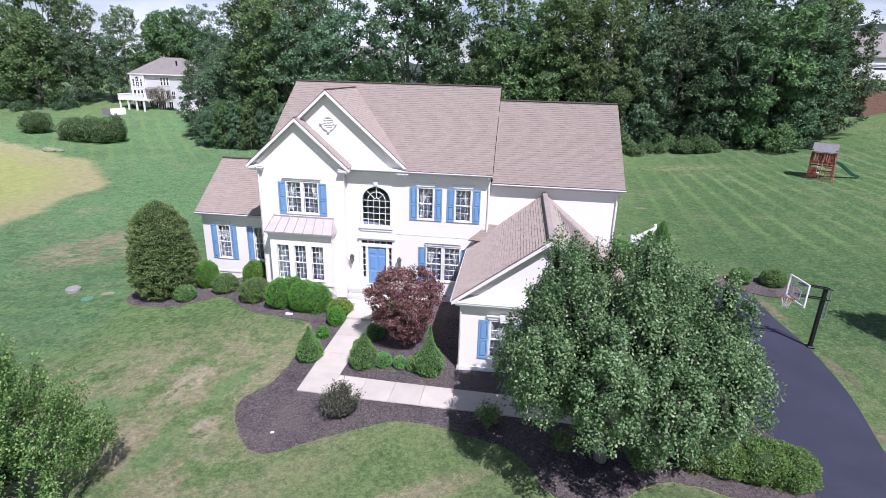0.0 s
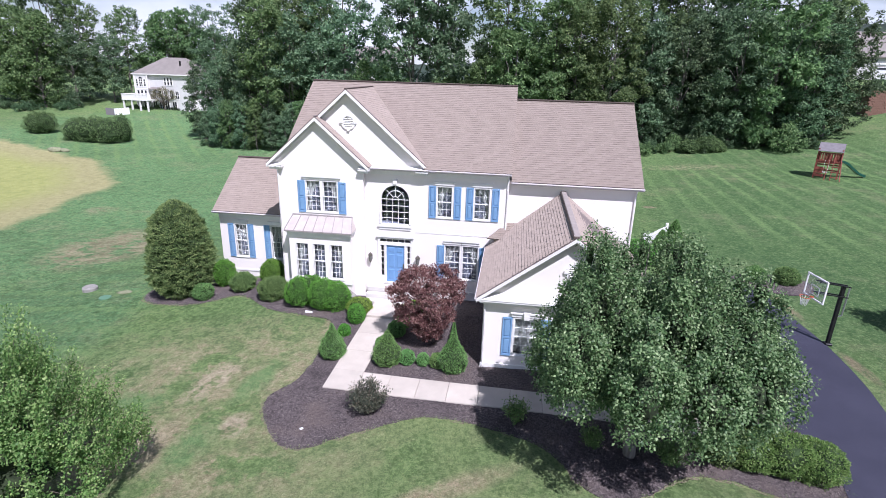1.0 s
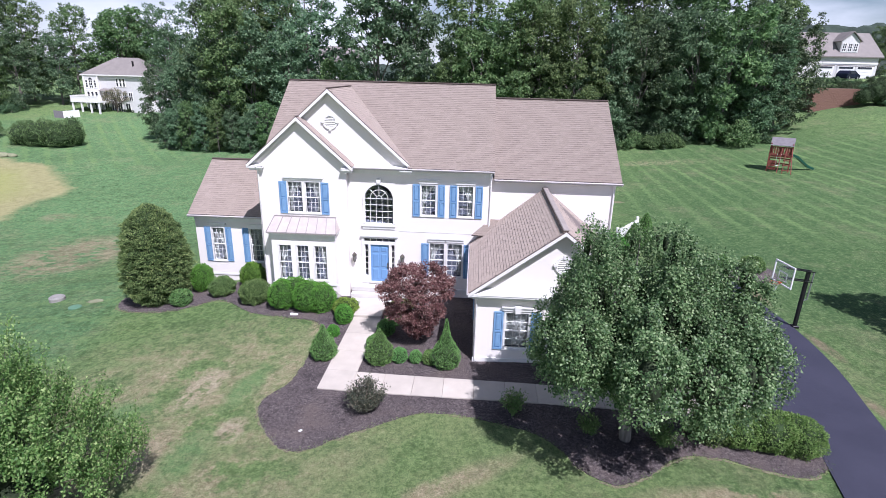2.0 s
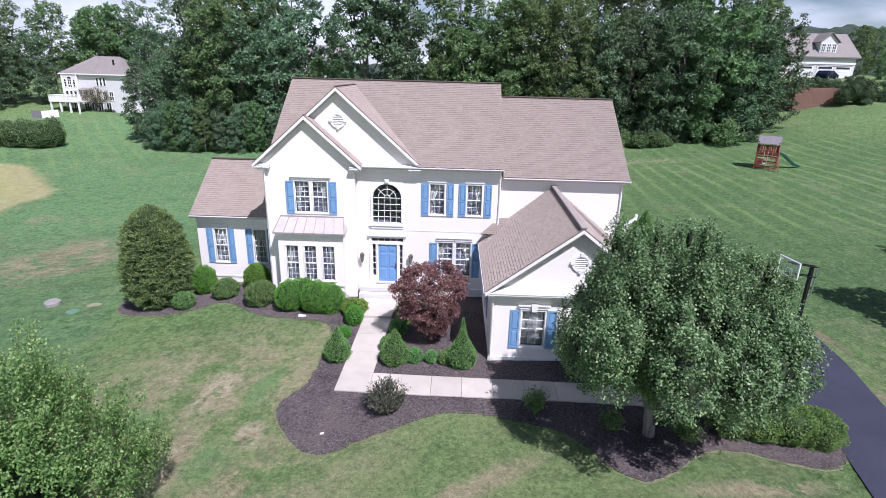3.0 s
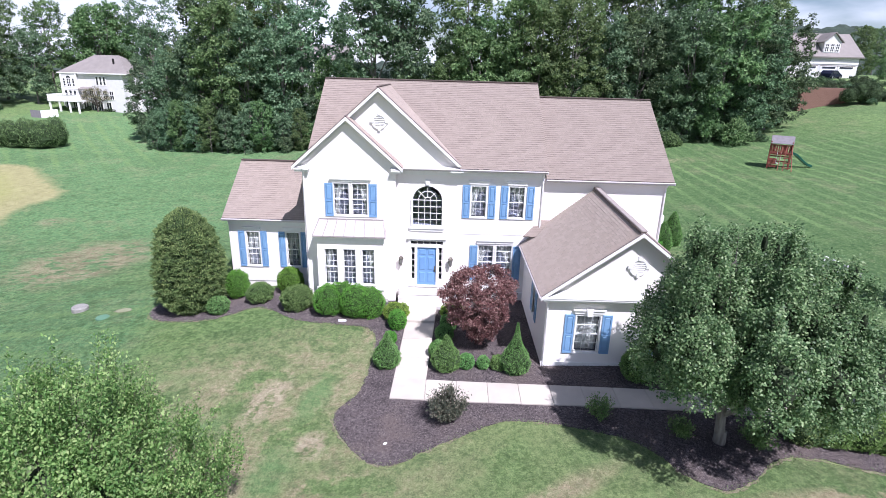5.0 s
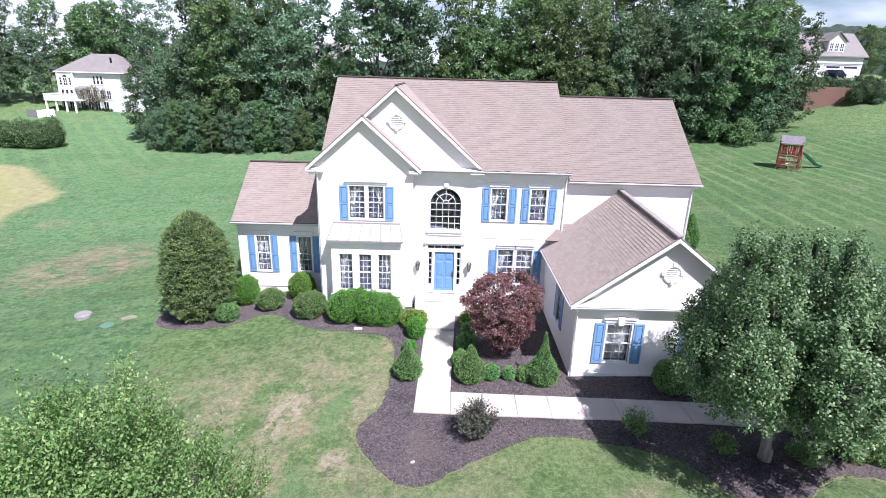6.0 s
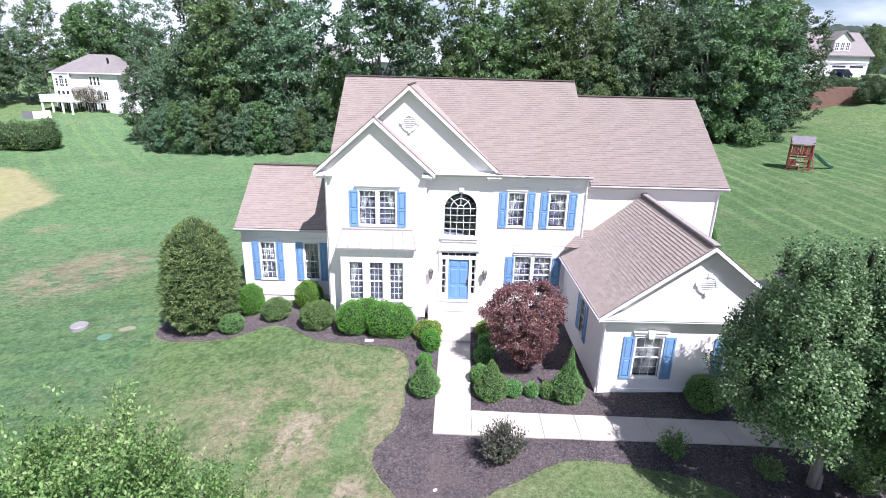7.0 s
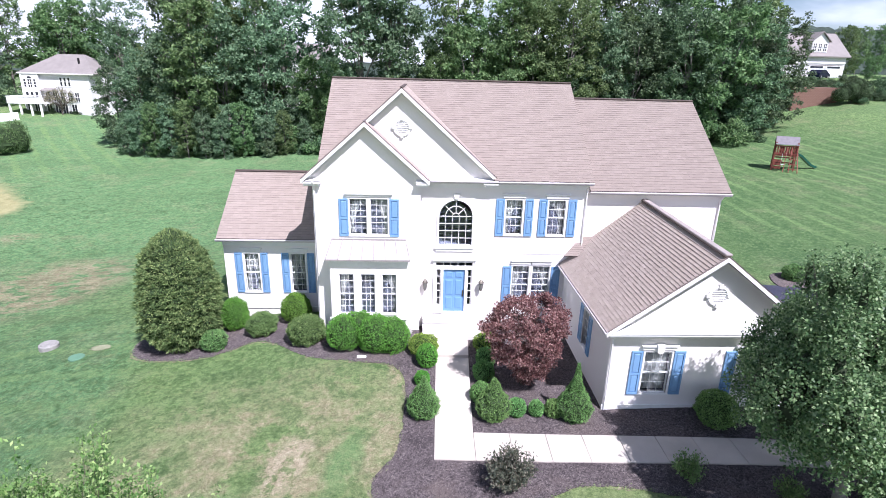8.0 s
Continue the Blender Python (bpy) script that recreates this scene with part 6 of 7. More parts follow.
ball((15.95, 32.0), 0.68, 1.0, M_AZALEA, "rounded shrub at the head of the driveway", 37, "azalea", leaf=(0.08, 0.05), rough=0.2)
ball((14.15, 32.1), 0.6, 0.9, M_AZALEA, "rounded shrub at the head of the driveway", 38, "azalea", leaf=(0.08, 0.05), rough=0.2)
shrub("viburnum", (7.3, 33.5), [(0, 0, 0.8, 1.0, 1.0, 0.9), (0.6, 0.4, 0.6, 0.8, 0.8, 0.7)], 6000, 0.09, 0.05, M_BOX, "bright green shrub at the back corner of the house", "shrub", 39, rough=0.25)
spire("arborvitae", (10.3, 36.2), [(0.05, 0.6), (0.5, 0.75), (1.2, 0.55), (1.9, 0.28), (2.4, 0.05)], 6000, 0.1, 0.045, M_SPRUCE, "dark green pointed evergreen by the fence", "conifer", 40, 0.9)
spire("arborvitae", (9.2, 35.0), [(0.05, 0.55), (0.5, 0.65), (1.1, 0.5), (1.6, 0.28), (2.0, 0.05)], 5000, 0.1, 0.045, M_SPRUCE, "dark green pointed evergreen by the fence", "conifer", 41, 0.9)

# ---------------------------------------------------------------- woods behind
def wood_lobes(rng, height, spread, n, bottom=0.22):
    out = [(0, 0, height * 0.64, spread * 0.56, spread * 0.56, height * 0.32)]
    for i in range(n):
        a = i * 2.4 + rng.uniform(-0.4, 0.4)
        h = bottom + (0.88 - bottom) * ((i + 0.5) / n) + rng.uniform(-0.04, 0.04)
        r = spread * (0.76 - 0.50 * abs(h - 0.42)) * rng.uniform(0.6, 1.08)
        s = spread * rng.uniform(0.22, 0.40)
        out.append((math.cos(a) * r, math.sin(a) * r, height * h, s, s, s * rng.uniform(1.0, 1.6)))
    return out


WOOD = []
for i, (h, sp, n, cl, per, mat, lab, bt) in enumerate((
        (22, 6.0, 22, 250, 40, M_WOOD1, "tall dark green woodland tree", 0.1), (25, 5.6, 22, 250, 40, M_WOOD2, "tall green woodland tree with an uneven crown", 0.12),
        (20, 6.4, 22, 250, 40, M_WOOD1, "broad dark green woodland tree", 0.07), (22, 5.8, 16, 150, 36, M_WOOD3, "airy blue-green locust at the edge of the wood", 0.42),
        (17, 5.0, 16, 190, 38, M_WOOD2, "mid-green tree in the wood", 0.08), (20, 5.0, 17, 190, 38, M_WOOD3, "blue-green tree in the wood", 0.08))):
    r_ = np.random.default_rng(40 + i)
    WOOD.append((h, tree("woodland_tree", wood_lobes(r_, h, sp, n, bt), h, int(cl * 1.6), per, 0.76, 0.37, 0.295, mat, lab, "tree", 60 + i, trunk=0.30, bark=M_BARK2, low=-0.7, limbs=15, fork=0.25, flat=0.66, inner=0.30, corners=3)))
used = set()


def plant(kind, x, y, scale, turn, sink=0.0, squash=1.0):
    h, t = WOOD[kind]
    m = Matrix.Translation(on_ground(x, y, -sink)) @ Matrix.Rotation(turn, 4, "Z") @ Matrix.Diagonal((scale, scale, scale * squash, 1))
    if kind not in used:
        used.add(kind)
        t.matrix_basis = m
        return
    copy_thing(t, m)


rw = random.Random(5)
# dense wood behind the house and to its right
for row, (y, x0, x1, step) in enumerate(((80.5, -2.0, 41.0, 5.0), (88, -3, 44, 5.2))):
    x = x0
    while x < x1:
        k = rw.choice((0, 2, 2, 5) if 14 < x < 33 else (1, 1, 4, 0) if x < 14 else (1, 2, 4))
        plant(k, x + rw.uniform(-1.2, 1.2), y + rw.uniform(-1.5, 1.5) + max(0, x - 38) * 0.35, rw.uniform(0.98, 1.18) * (1.06 if row else 0.9), rw.uniform(0, 6.28))
        x += step
plant(2, 42.0, 82.0, 0.92, 0.7)
plant(1, 21.0, 90.5, 1.12, 0.4)
plant(0, 26.5, 91.5, 1.22, 1.9)
plant(1, 31.5, 90.0, 1.06, 4.0)
for x, y, k, s in ((-23, 93.5, 1, 0.62), (-18.5, 93, 5, 0.68), (-14, 92.5, 1, 0.62), (-9.5, 92, 2, 0.72), (-5, 91, 1, 0.8)):
    plant(k, x, y, s, 0.9 * x, 0.3)
# left clump in the lawn corner
for x, y, k, s in ((-54.5, 86.5, 5, 0.72), (-50, 85, 5, 0.80), (-45, 83.5, 5, 1.0), (-40.5, 82, 1, 1.0), (-36.5, 82.5, 5, 1.1), (-31.8, 84.5, 5, 1.05), (-52, 92, 1, 0.66), (-46, 91, 0, 0.95), (-40, 90, 1, 1.05), (-34.5, 92, 1, 1.05),
                   (-44, 99, 0, 1.1)):
    plant(k, x, y, s, rw.uniform(0, 6.28))
for x, y, k, s in ((-50.5, 80.5, 5, 0.34), (-48.2, 80.2, 5, 0.42), (-46.0, 79.4, 1, 0.36), (-43.6, 79.0, 5, 0.44), (-41.2, 78.4, 1, 0.34), (-38.8, 78.2, 5, 0.40), (-36.2, 78.0, 5, 0.36), (-33.4, 78.6, 1, 0.36), (-30.6, 79.2, 5, 0.34),
                   (-28.0, 79.6, 1, 0.30), (-25.2, 80.0, 5, 0.30)):
    plant(k, x, y, s, 2.1 * x, 0.4)
for x, y, k, s in ((-26.5, 84, 5, 0.50), (-23, 83, 1, 0.46), (-19.5, 82.5, 5, 0.52), (-16, 82, 4, 0.56), (-12.5, 81.5, 1, 0.48), (-9, 81, 4, 0.60), (-6, 82, 1, 0.62)):
    plant(k, x, y, s, 1.7 * x, 0.3)
# thin locusts with sky between them
for x, y, k, s in ((-30.2, 90, 3, 1.22), (-17.4, 84, 3, 1.08), (-14.0, 87, 3, 1.15), (-21, 88, 4, 0.5), (-12, 82, 4, 0.55), (-24.3, 85, 4, 0.77), (-27.5, 88, 5, 0.66), (-20.5, 83, 4, 0.72), (-15.5, 80, 4, 0.45), (-9.5, 84, 4, 0.6)):
    plant(k, x, y, s, rw.uniform(0, 6.28))
# woods beyond the lawn on the far side, round the white house
for x, y, k, s in ((-112, 96, 0, 0.9), (-106, 98, 1, 0.82), (-100, 99, 4, 1.0), (-95, 97, 4, 0.98), (-91, 101, 5, 0.86), (-87.5, 107, 5, 0.82), (-109, 106, 1, 0.85), (-102, 108, 0, 0.9), (-95, 109, 1, 0.86), (-90, 116, 1, 0.86), (-84, 121, 4, 1.05), (-78, 123, 1, 0.78),
                   (-73, 122, 4, 0.92), (-86, 130, 5, 0.95), (-118, 90, 0, 0.95), (-80.5, 118, 4, 1.15), (-66, 112, 3, 0.78)):
    plant(k, x, y, s * (1.1 if x < -93 else 1.02), rw.uniform(0, 6.28))
# beyond the house on the bank
for x, y, k, s in ((75.5, 112, 4, 0.56), (81, 115, 1, 0.42), (88, 118, 1, 0.46), (73, 101, 4, 0.30), (78, 99, 4, 0.38), (84, 106, 4, 0.45), (92, 112, 1, 0.44), (50, 104, 1, 0.8)):
    plant(k, x, y, s, rw.uniform(0, 6.28))
# yard trees out of view that shade the lawn beside the driveway
plant(4, 23.6, 22.0, 0.62, 1.0)
plant(2, 25.0, 18.6, 0.45, 3.0)
plant(2, 30.5, 32.5, 0.36, 2.0)


def thicket(kind_mat, seed, label):
    rng = np.random.default_rng(seed)
    lob = [(rng.uniform(-2.6, 2.6), rng.uniform(-1.0, 1.0), rng.uniform(0.4, 1.5), rng.uniform(0.5, 1.1), rng.uniform(0.5, 1.0), rng.uniform(0.5, 1.4)) for _ in range(11)]
    t = tree("thicket_shrub", lob, 3.0, 150, 28, 0.36, 0.20, 0.145, kind_mat, label, "shrub", seed, trunk=0.06, low=-0.7, limbs=9, fork=0.1, corners=3, ridge=0.4, inner=0.35)
    return t


THICK = [thicket(M_WOOD1, 201, "rough green undergrowth at the edge of the wood"), thicket(M_BRUSH, 202, "dark undergrowth at the edge of the wood"), thicket(M_WOOD2, 203, "pale green brambles at the edge of the wood")]
placed = set()


def underbrush(kind, x, y, s, turn, z=None):
    m = Matrix.Translation(on_ground(x, y) if z is None else (x, y, z)) @ Matrix.Rotation(turn, 4, "Z") @ Matrix.Diagonal((s, s, s, 1))
    if kind not in placed:
        placed.add(kind)
        THICK[kind].matrix_basis = m
    else:
        copy_thing(THICK[kind], m)


x = -8.0
while x < 41:
    underbrush(rw.choice((0, 1, 1, 1, 2)), x, 77.6 + rw.uniform(-1.2, 1.4) + max(0, x - 38) * 0.45, rw.uniform(0.55, 1.3), rw.uniform(0, 6.28))
    if rw.random() < 0.7:
        plant(rw.choice((0, 2, 2)), x + 1.2, 80.5 + rw.uniform(-1, 1) + max(0, x - 38) * 0.45, rw.uniform(0.26, 0.42), rw.uniform(0, 6.28))
    x += rw.uniform(1.4, 3.6)
for x, y, k, s in ((-41, 82, 1, 1.0), (-36.5, 81.3, 1, 1.1), (-33.5, 79.8, 2, 0.6), (-31, 81.5, 1, 1.2), (-45.5, 83, 1, 1.0), (-29, 80.5, 0, 0.9), (-27.5, 83, 1, 1.3), (-25.5, 81, 2, 1.2), (-22, 81.5, 0, 1.2), (-18.5, 80, 1, 1.3), (-14.5, 79, 0, 1.3), (-11, 79, 1, 1.3), 
                   (-95, 93, 1, 1.2), (-101, 94, 1, 1.3), (-107, 92, 1, 1.3), (-113, 90, 1, 1.3), (-90, 97, 1, 1.2), (59.8, 86.5, 1, 0.8), (64, 88, 1, 0.9), (69, 89, 1, 1.0), (74, 90, 1, 1.0), (61.5, 88.5, 1, 0.9), (62.5, 96, 0, 0.5), (66, 96.5, 0, 0.45), (59.5, 95.5, 1, 0.5), (70, 96.5, 1, 0.6),
                   (-72.2, 104.9, 1, 0.5), (-76.2, 104.8, 1, 0.5)):
    underbrush(k, x, y, s, rw.uniform(0, 6.28))


for x, y, k, s in ((51.5, 91.7, 1, 0.5), (53.2, 91.6, 0, 0.55), (55.0, 91.7, 1, 0.55), (56.8, 91.6, 1, 0.6), (58.4, 91.5, 0, 0.6)):
    underbrush(k, x, y, s, rw.uniform(0, 6.28), 10.9)
for x, y, k, s in ((59.5, 90.2, 1, 0.9), (61.5, 90.0, 0, 1.0), (64, 90.4, 1, 1.1), (66.5, 90.2, 1, 1.1), (69.5, 90.5, 0, 1.2), (72.5, 91, 1, 1.2)):
    underbrush(k, x, y, s, rw.uniform(0, 6.28))
for x, y, k, s in ((52.5, 92.8, 1, 0.42), (55.0, 93.0, 0, 0.5), (57.8, 93.2, 1, 0.62), (60.5, 94.0, 1, 0.6), (63.5, 94.5, 0, 0.6), (66.5, 94.5, 1, 0.7), (70, 95, 1, 0.7)):
    underbrush(k, x, y, s, rw.uniform(0, 6.28), 11.75)


shrub("olive_bush", (58.6, 86.4), [(-1.7, 0, 1.3, 1.2, 1.0, 1.2), (0, 0.2, 1.9, 1.5, 1.2, 1.5), (1.7, 0, 1.6, 1.5, 1.2, 1.4), (0.8, 0.3, 2.8, 1.0, 0.9, 0.9)], 6000, 0.2, 0.09, M_BRUSH,
      "dark open bush in front of the brick retaining wall", "shrub", 311, up=0.8, rough=0.4)
shrub("vine_mound", (24.6, 76.2), [(-1.7, 0, 0.6, 1.5, 1.1, 0.9), (0.5, 0, 0.9, 1.8, 1.2, 1.15), (2.0, 0.2, 0.5, 1.0, 0.9, 0.7)], 7000, 0.17, 0.12, M_WOOD2, "low yellow-green vine mound at the edge of the wood", "shrub", 305, rough=0.3)


def wide_bush(at, lobes, seed, count):
    shrub("willow_bush", at, lobes, count, 0.22, 0.10, M_WILLOW, "large rounded grey-green bush standing in the lawn", "shrub", seed, up=0.9, rough=0.42, bumps=2.6)


wide_bush((-68.0, 76.6), [(-2.4, 0, 1.5, 2.4, 2.0, 1.9), (0.2, 0, 1.7, 2.6, 2.2, 2.1), (2.8, 0.2, 1.6, 2.1, 1.9, 2.0), (4.2, 1.5, 1.8, 1.3, 1.3, 2.2)], 301, 13000)
wide_bush((-79.0, 78.2), [(0, 0, 1.3, 2.0, 1.8, 1.7), (1.1, 0.3, 1.5, 1.5, 1.5, 1.6)], 302, 6500)


dogwood = tree("dogwood_tree", [(0, 0, 2.9, 2.6, 1.6, 1.5), (-1.5, 0, 2.4, 1.2, 1.0, 1.0), (1.6, 0, 2.7, 1.3, 1.0, 1.1), (0.4, 0, 3.9, 1.5, 1.2, 0.8)], 4.6, 105, 22, 0.36, 0.2, 0.11, M_TAWNY,
               "small thin tree with tawny leaves before the white house", seed=71, trunk=0.12, low=-0.6, limbs=40, fork=0.1, inner=0.4, corners=3, ridge=0.3)
dogwood.matrix_basis = Matrix.Translation(on_ground(-74.0, 104.0))


# ---------------------------------------------------------------- things in the yard
def basketball_hoop():
    base = on_ground(14.45, 24.35)
    t = thing("basketball_hoop", base, "black pole basketball hoop with clear backboard beside the driveway", "basketball hoop")
    x, y, z = base
    part("pole", boxes((x - 0.075, x + 0.075, y - 0.075, y + 0.075, z - 0.1, z + 3.05), bevel=0.012), M_BLACK, t)
    part("base_plate", boxes((x - 0.16, x + 0.16, y - 0.16, y + 0.16, z + 0.0, z + 0.12), bevel=0.02), M_BLACK, t)
    d = Vector((-0.993, -0.115, 0)).normalized()
    s = Vector((-d.y, d.x, 0))
    c = Vector((x, y, 0)) + d * 1.25
    for off in (-0.12, 0.12):
        for z0, z1 in ((3.02, 3.5), (2.5, 2.95)):
            bm = bmesh.new()
            beam(bm, Vector((x, y, z + z0)) + s * off - d * 0.25, c + s * off + Vector((0, 0, z + z1 - 0.25)), 0.05)
            part("arm", bm, M_BLACK, t)
    bm = bmesh.new()
    beam(bm, Vector((x, y, z + 2.95)) - d * 0.3, Vector((x, y, z + 1.55)) - d * 0.28, 0.05)
    beam(bm, Vector((x, y, z + 1.55)) - d * 0.28, Vector((x, y, z + 1.45)) - d * 0.05, 0.04)
    part("lift_strut", bm, M_STEEL, t)
    m = Matrix.Translation(c + Vector((0, 0, z + 2.85))) @ Matrix(((s.x, d.x, 0, 0), (s.y, d.y, 0, 0), (0, 0, 1, 0), (0, 0, 0, 1)))
    board = part("backboard", boxes((-0.66, 0.66, 0.0, 0.02, -0.45, 0.55), m=m), M_ACRYLIC, t, "pale clear backboard")
    bm = wall_panel(bmesh.new(), -0.7, 0.7, -0.5, 0.6, [(-0.655, 0.655, -0.445, 0.545)], 0.06, m @ Matrix.Translation((0, -0.02, 0)))
    part("board_frame", bm, M_VINYL, board, "white backboard frame")
    bm = wall_panel(bmesh.new(), -0.3, 0.3, -0.3, 0.16, [(-0.25, 0.25, -0.25, 0.11)], 0.006, m @ Matrix.Translation((0, 0.022, 0)))
    part("target_square", bm, M_VINYL, board)
    hub = c + d * 0.38 + Vector((0, 0, z + 2.46))
    bm = bmesh.new()
    pts = [hub + Vector((0.225 * math.cos(k * math.pi / 10), 0.225 * math.sin(k * math.pi / 10), 0)) for k in range(21)]
    tube(bm, pts, [0.014] * 21, 6, cap=False)
    beam(bm, c + d * 0.02 + Vector((0, 0, z + 2.46)), hub - d * 0.22, 0.12, 0.05)
    part("rim", bm, M_RED, t, "orange red rim")
    bm = bmesh.new()
    for k in range(12):
        a, b = k * math.pi / 6, (k + 1) * math.pi / 6
        for q in (a, b):
            tube(bm, [hub + Vector((0.22 * math.cos(a), 0.22 * math.sin(a), 0)), hub + Vector((0.15 * math.cos((a + q) / 2), 0.15 * math.sin((a + q) / 2), -0.22)), hub + Vector((0.12 * math.cos(q), 0.12 * math.sin(q), -0.42))], [0.007] * 3, 4)
    part("net", bm, M_NET, t, "white cord net")


basketball_hoop()


def playset():
    x, y, z = 0.0, 0.0, 0.0
    t = thing("playset", (0, 0, 0), "red timber climbing frame with grey plank roof and green slide", "playset")
    for dx in (-1.1, 1.1):
        for dy in (-0.85, 0.85):
            part("post", boxes((x + dx - 0.07, x + dx + 0.07, y + dy - 0.07, y + dy + 0.07, z - 0.2, z + 2.66)), M_REDWOOD, t)
    part("platform", boxes((x - 1.18, x + 1.18, y - 0.93, y + 0.93, z + 1.35, z + 1.5)), M_REDWOOD, t)
    for sy in (-1, 1):
        for k in range(5):
            bm = bmesh.new()
            a = Vector((x - 1.2, y + sy * (0.92 - 0.2 * k), z + 2.5 + 0.14 * k))
            box(bm, a.x, a.x + 2.4, a.y - 0.13, a.y + 0.13, a.z, a.z + 0.04)
            bmesh.ops.rotate(bm, cent=a, matrix=Matrix.Rotation(-sy * radians(35), 3, "X"), verts=bm.verts)
            part("roof_plank", bm, M_PLANK, t)
    for k in range(11):
        px = x - 1.1 + k * 0.22
        part("slat", boxes((px - 0.07, px + 0.07, y - 0.92, y - 0.88, z + 1.45, z + 2.3)), M_REDWOOD, t)
    for k in range(8):
        py = y - 0.8 + k * 0.22
        for sx in (-1, 1):
            part("slat", boxes((x + sx * 1.16 - 0.03, x + sx * 1.16 + 0.03, py - 0.07, py + 0.07, z + 1.45, z + 2.3)), M_REDWOOD, t)
    for k in range(8):
        px = x - 1.0 + k * 0.285
        part("slat", boxes((px - 0.07, px + 0.07, y + 0.86, y + 0.9, z + 1.45, z + 2.2)), M_REDWOOD, t)
    for zz in (0.5, 1.0):
        part("rail", boxes((x - 1.14, x + 1.14, y + 0.85, y + 0.91, z + zz, z + zz + 0.12)), M_REDWOOD, t)
    for zz in (1.58, 2.3):
        part("rail", boxes((x - 1.18, x + 1.18, y - 0.96, y - 0.92, z + zz - 0.06, z + zz + 0.06)), M_REDWOOD, t)
    for k in range(3):
        part("lower_board", boxes((x - 1.14, x - 0.2, y - 0.9, y - 0.86, z + 0.1 + 0.32 * k, z + 0.36 + 0.32 * k)), M_REDWOOD, t)
    for dx, lean in ((0.1, -0.1), (0.55, 0.0), (1.1, 0.35)):
        bm = bmesh.new()
        beam(bm, (x + dx, y - 0.95, z + 2.2), (x + dx + lean, y - 2.2, z - 0.05), 0.075)
        part("brace", bm, M_REDWOOD, t)
    for k in range(4):
        part("rung", boxes((x + 0.4, x + 1.3, y - 2.0 + 0.26 * k, y - 1.92 + 0.26 * k, z + 0.2 + 0.44 * k, z + 0.29 + 0.44 * k)), M_REDWOOD, t)
    prof = [(1.15, 1.5), (1.8, 1.3), (2.6, 0.8), (3.3, 0.4), (4.0, 0.2)]
    bm = bmesh.new()
    rows = []
    for px, pz in prof:
        rows.append([bm.verts.new((x + px, y + dy, z + pz + dz)) for dy, dz in ((-0.3, 0.2), (-0.26, 0.0), (0.26, 0.0), (0.3, 0.2))])
    for a, b in zip(rows, rows[1:]):
        for i in range(3):
            bm.faces.new((a[i], a[i + 1], b[i + 1], b[i]))
    bmesh.ops.rotate(bm, cent=(x + 1.15, y, z), matrix=Matrix.Rotation(radians(34), 3, "Z"), verts=bm.verts)
    bmesh.ops.solidify(bm, geom=bm.faces[:], thickness=0.04)
    part("slide", bm, M_SLIDE, t, "dark green slide")
    for dx in (-0.2, 0.2):
        part("rope", tube(bmesh.new(), [(x - 0.1 + dx, y - 1.3, z + 1.7), (x - 0.1 + dx, y - 1.3, z + 0.6)], [0.015] * 2, 5), M_NET, t)
    part("swing_seat", boxes((x - 0.34, x + 0.14, y - 1.4, y - 1.2, z + 0.56, z + 0.61)), M_VINYL, t)
    t.matrix_basis = Matrix.Translation(on_ground(33.3, 62.6)) @ Matrix.Rotation(radians(-30), 4, "Z") @ Matrix.Diagonal((0.96, 0.96, 1.18, 1))


playset()


def well_cover(at, r, h, label):
    b = on_ground(*at)
    t = thing("well_cover", b, label, "well cover")
    part("ring", tube(bmesh.new(), [b + Vector((0, 0, -0.1)), b + Vector((0, 0, h)), b + Vector((0, 0, h + 0.03))], [r, r, r * 0.93], 20), M_STONE, t)
    bm = tube(bmesh.new(), [b + Vector((0, 0, h + 0.03)), b + Vector((0, 0, h + 0.07))], [r * 0.82, r * 0.78], 20)
    part("lid", bm, M_STONE, t)


well_cover((-26.3, 26.25), 0.42, 0.2, "low grey concrete well cover in the lawn")


def septic_lid(at):
    b = on_ground(*at)
    t = thing("septic_lid", b, "faded green plastic lid in a bare patch of lawn", "septic lid")
    part("lid", tube(bmesh.new(), [b + Vector((0, 0, -0.05)), b + Vector((0, 0, 0.06)), b + Vector((0, 0, 0.09))], [0.33, 0.33, 0.26], 18), M_TEAL, t)
    bm = bmesh.new()
    n = 16
    vs = [bm.verts.new(on_ground(b.x + 0.64 + 0.46 * math.cos(k * 6.283 / n) * (1 + 0.2 * math.sin(3 * k)), b.y + 0.8 + 0.26 * math.sin(k * 6.283 / n), 0.03)) for k in range(n)]
    bm.faces.new(vs)
    ex = bmesh.ops.extrude_face_region(bm, geom=bm.faces[:])
    for v in (g for g in ex["geom"] if isinstance(g, bmesh.types.BMVert)):
        v.co.z -= 0.08
    part("bare_soil", bm, M_SAND, t, "bare pale soil")


septic_lid((-24.19, 24.94))


def stone_ornament():
    b = on_ground(-9.15, 24.45)
    t = thing("garden_ornament", b, "grey stone bowl ornament beside the porch", "ornament")
    part("bowl", tube(bmesh.new(), [b + Vector((0, 0, -0.05)), b + Vector((0, 0, 0.12)), b + Vector((0, 0, 0.2)), b + Vector((0, 0, 0.42)), b + Vector((0, 0, 0.46)), b + Vector((0, 0, 0.38))], [0.16, 0.14, 0.12, 0.3, 0.32, 0.24], 14), M_STONE, t)
    part("stone", tube(bmesh.new(), [b + Vector((0.02, 0, 0.36)), b + Vector((0, 0, 0.6)), b + Vector((0.05, 0, 0.72))], [0.18, 0.14, 0.05], 9), M_STONE, t)


stone_ornament()


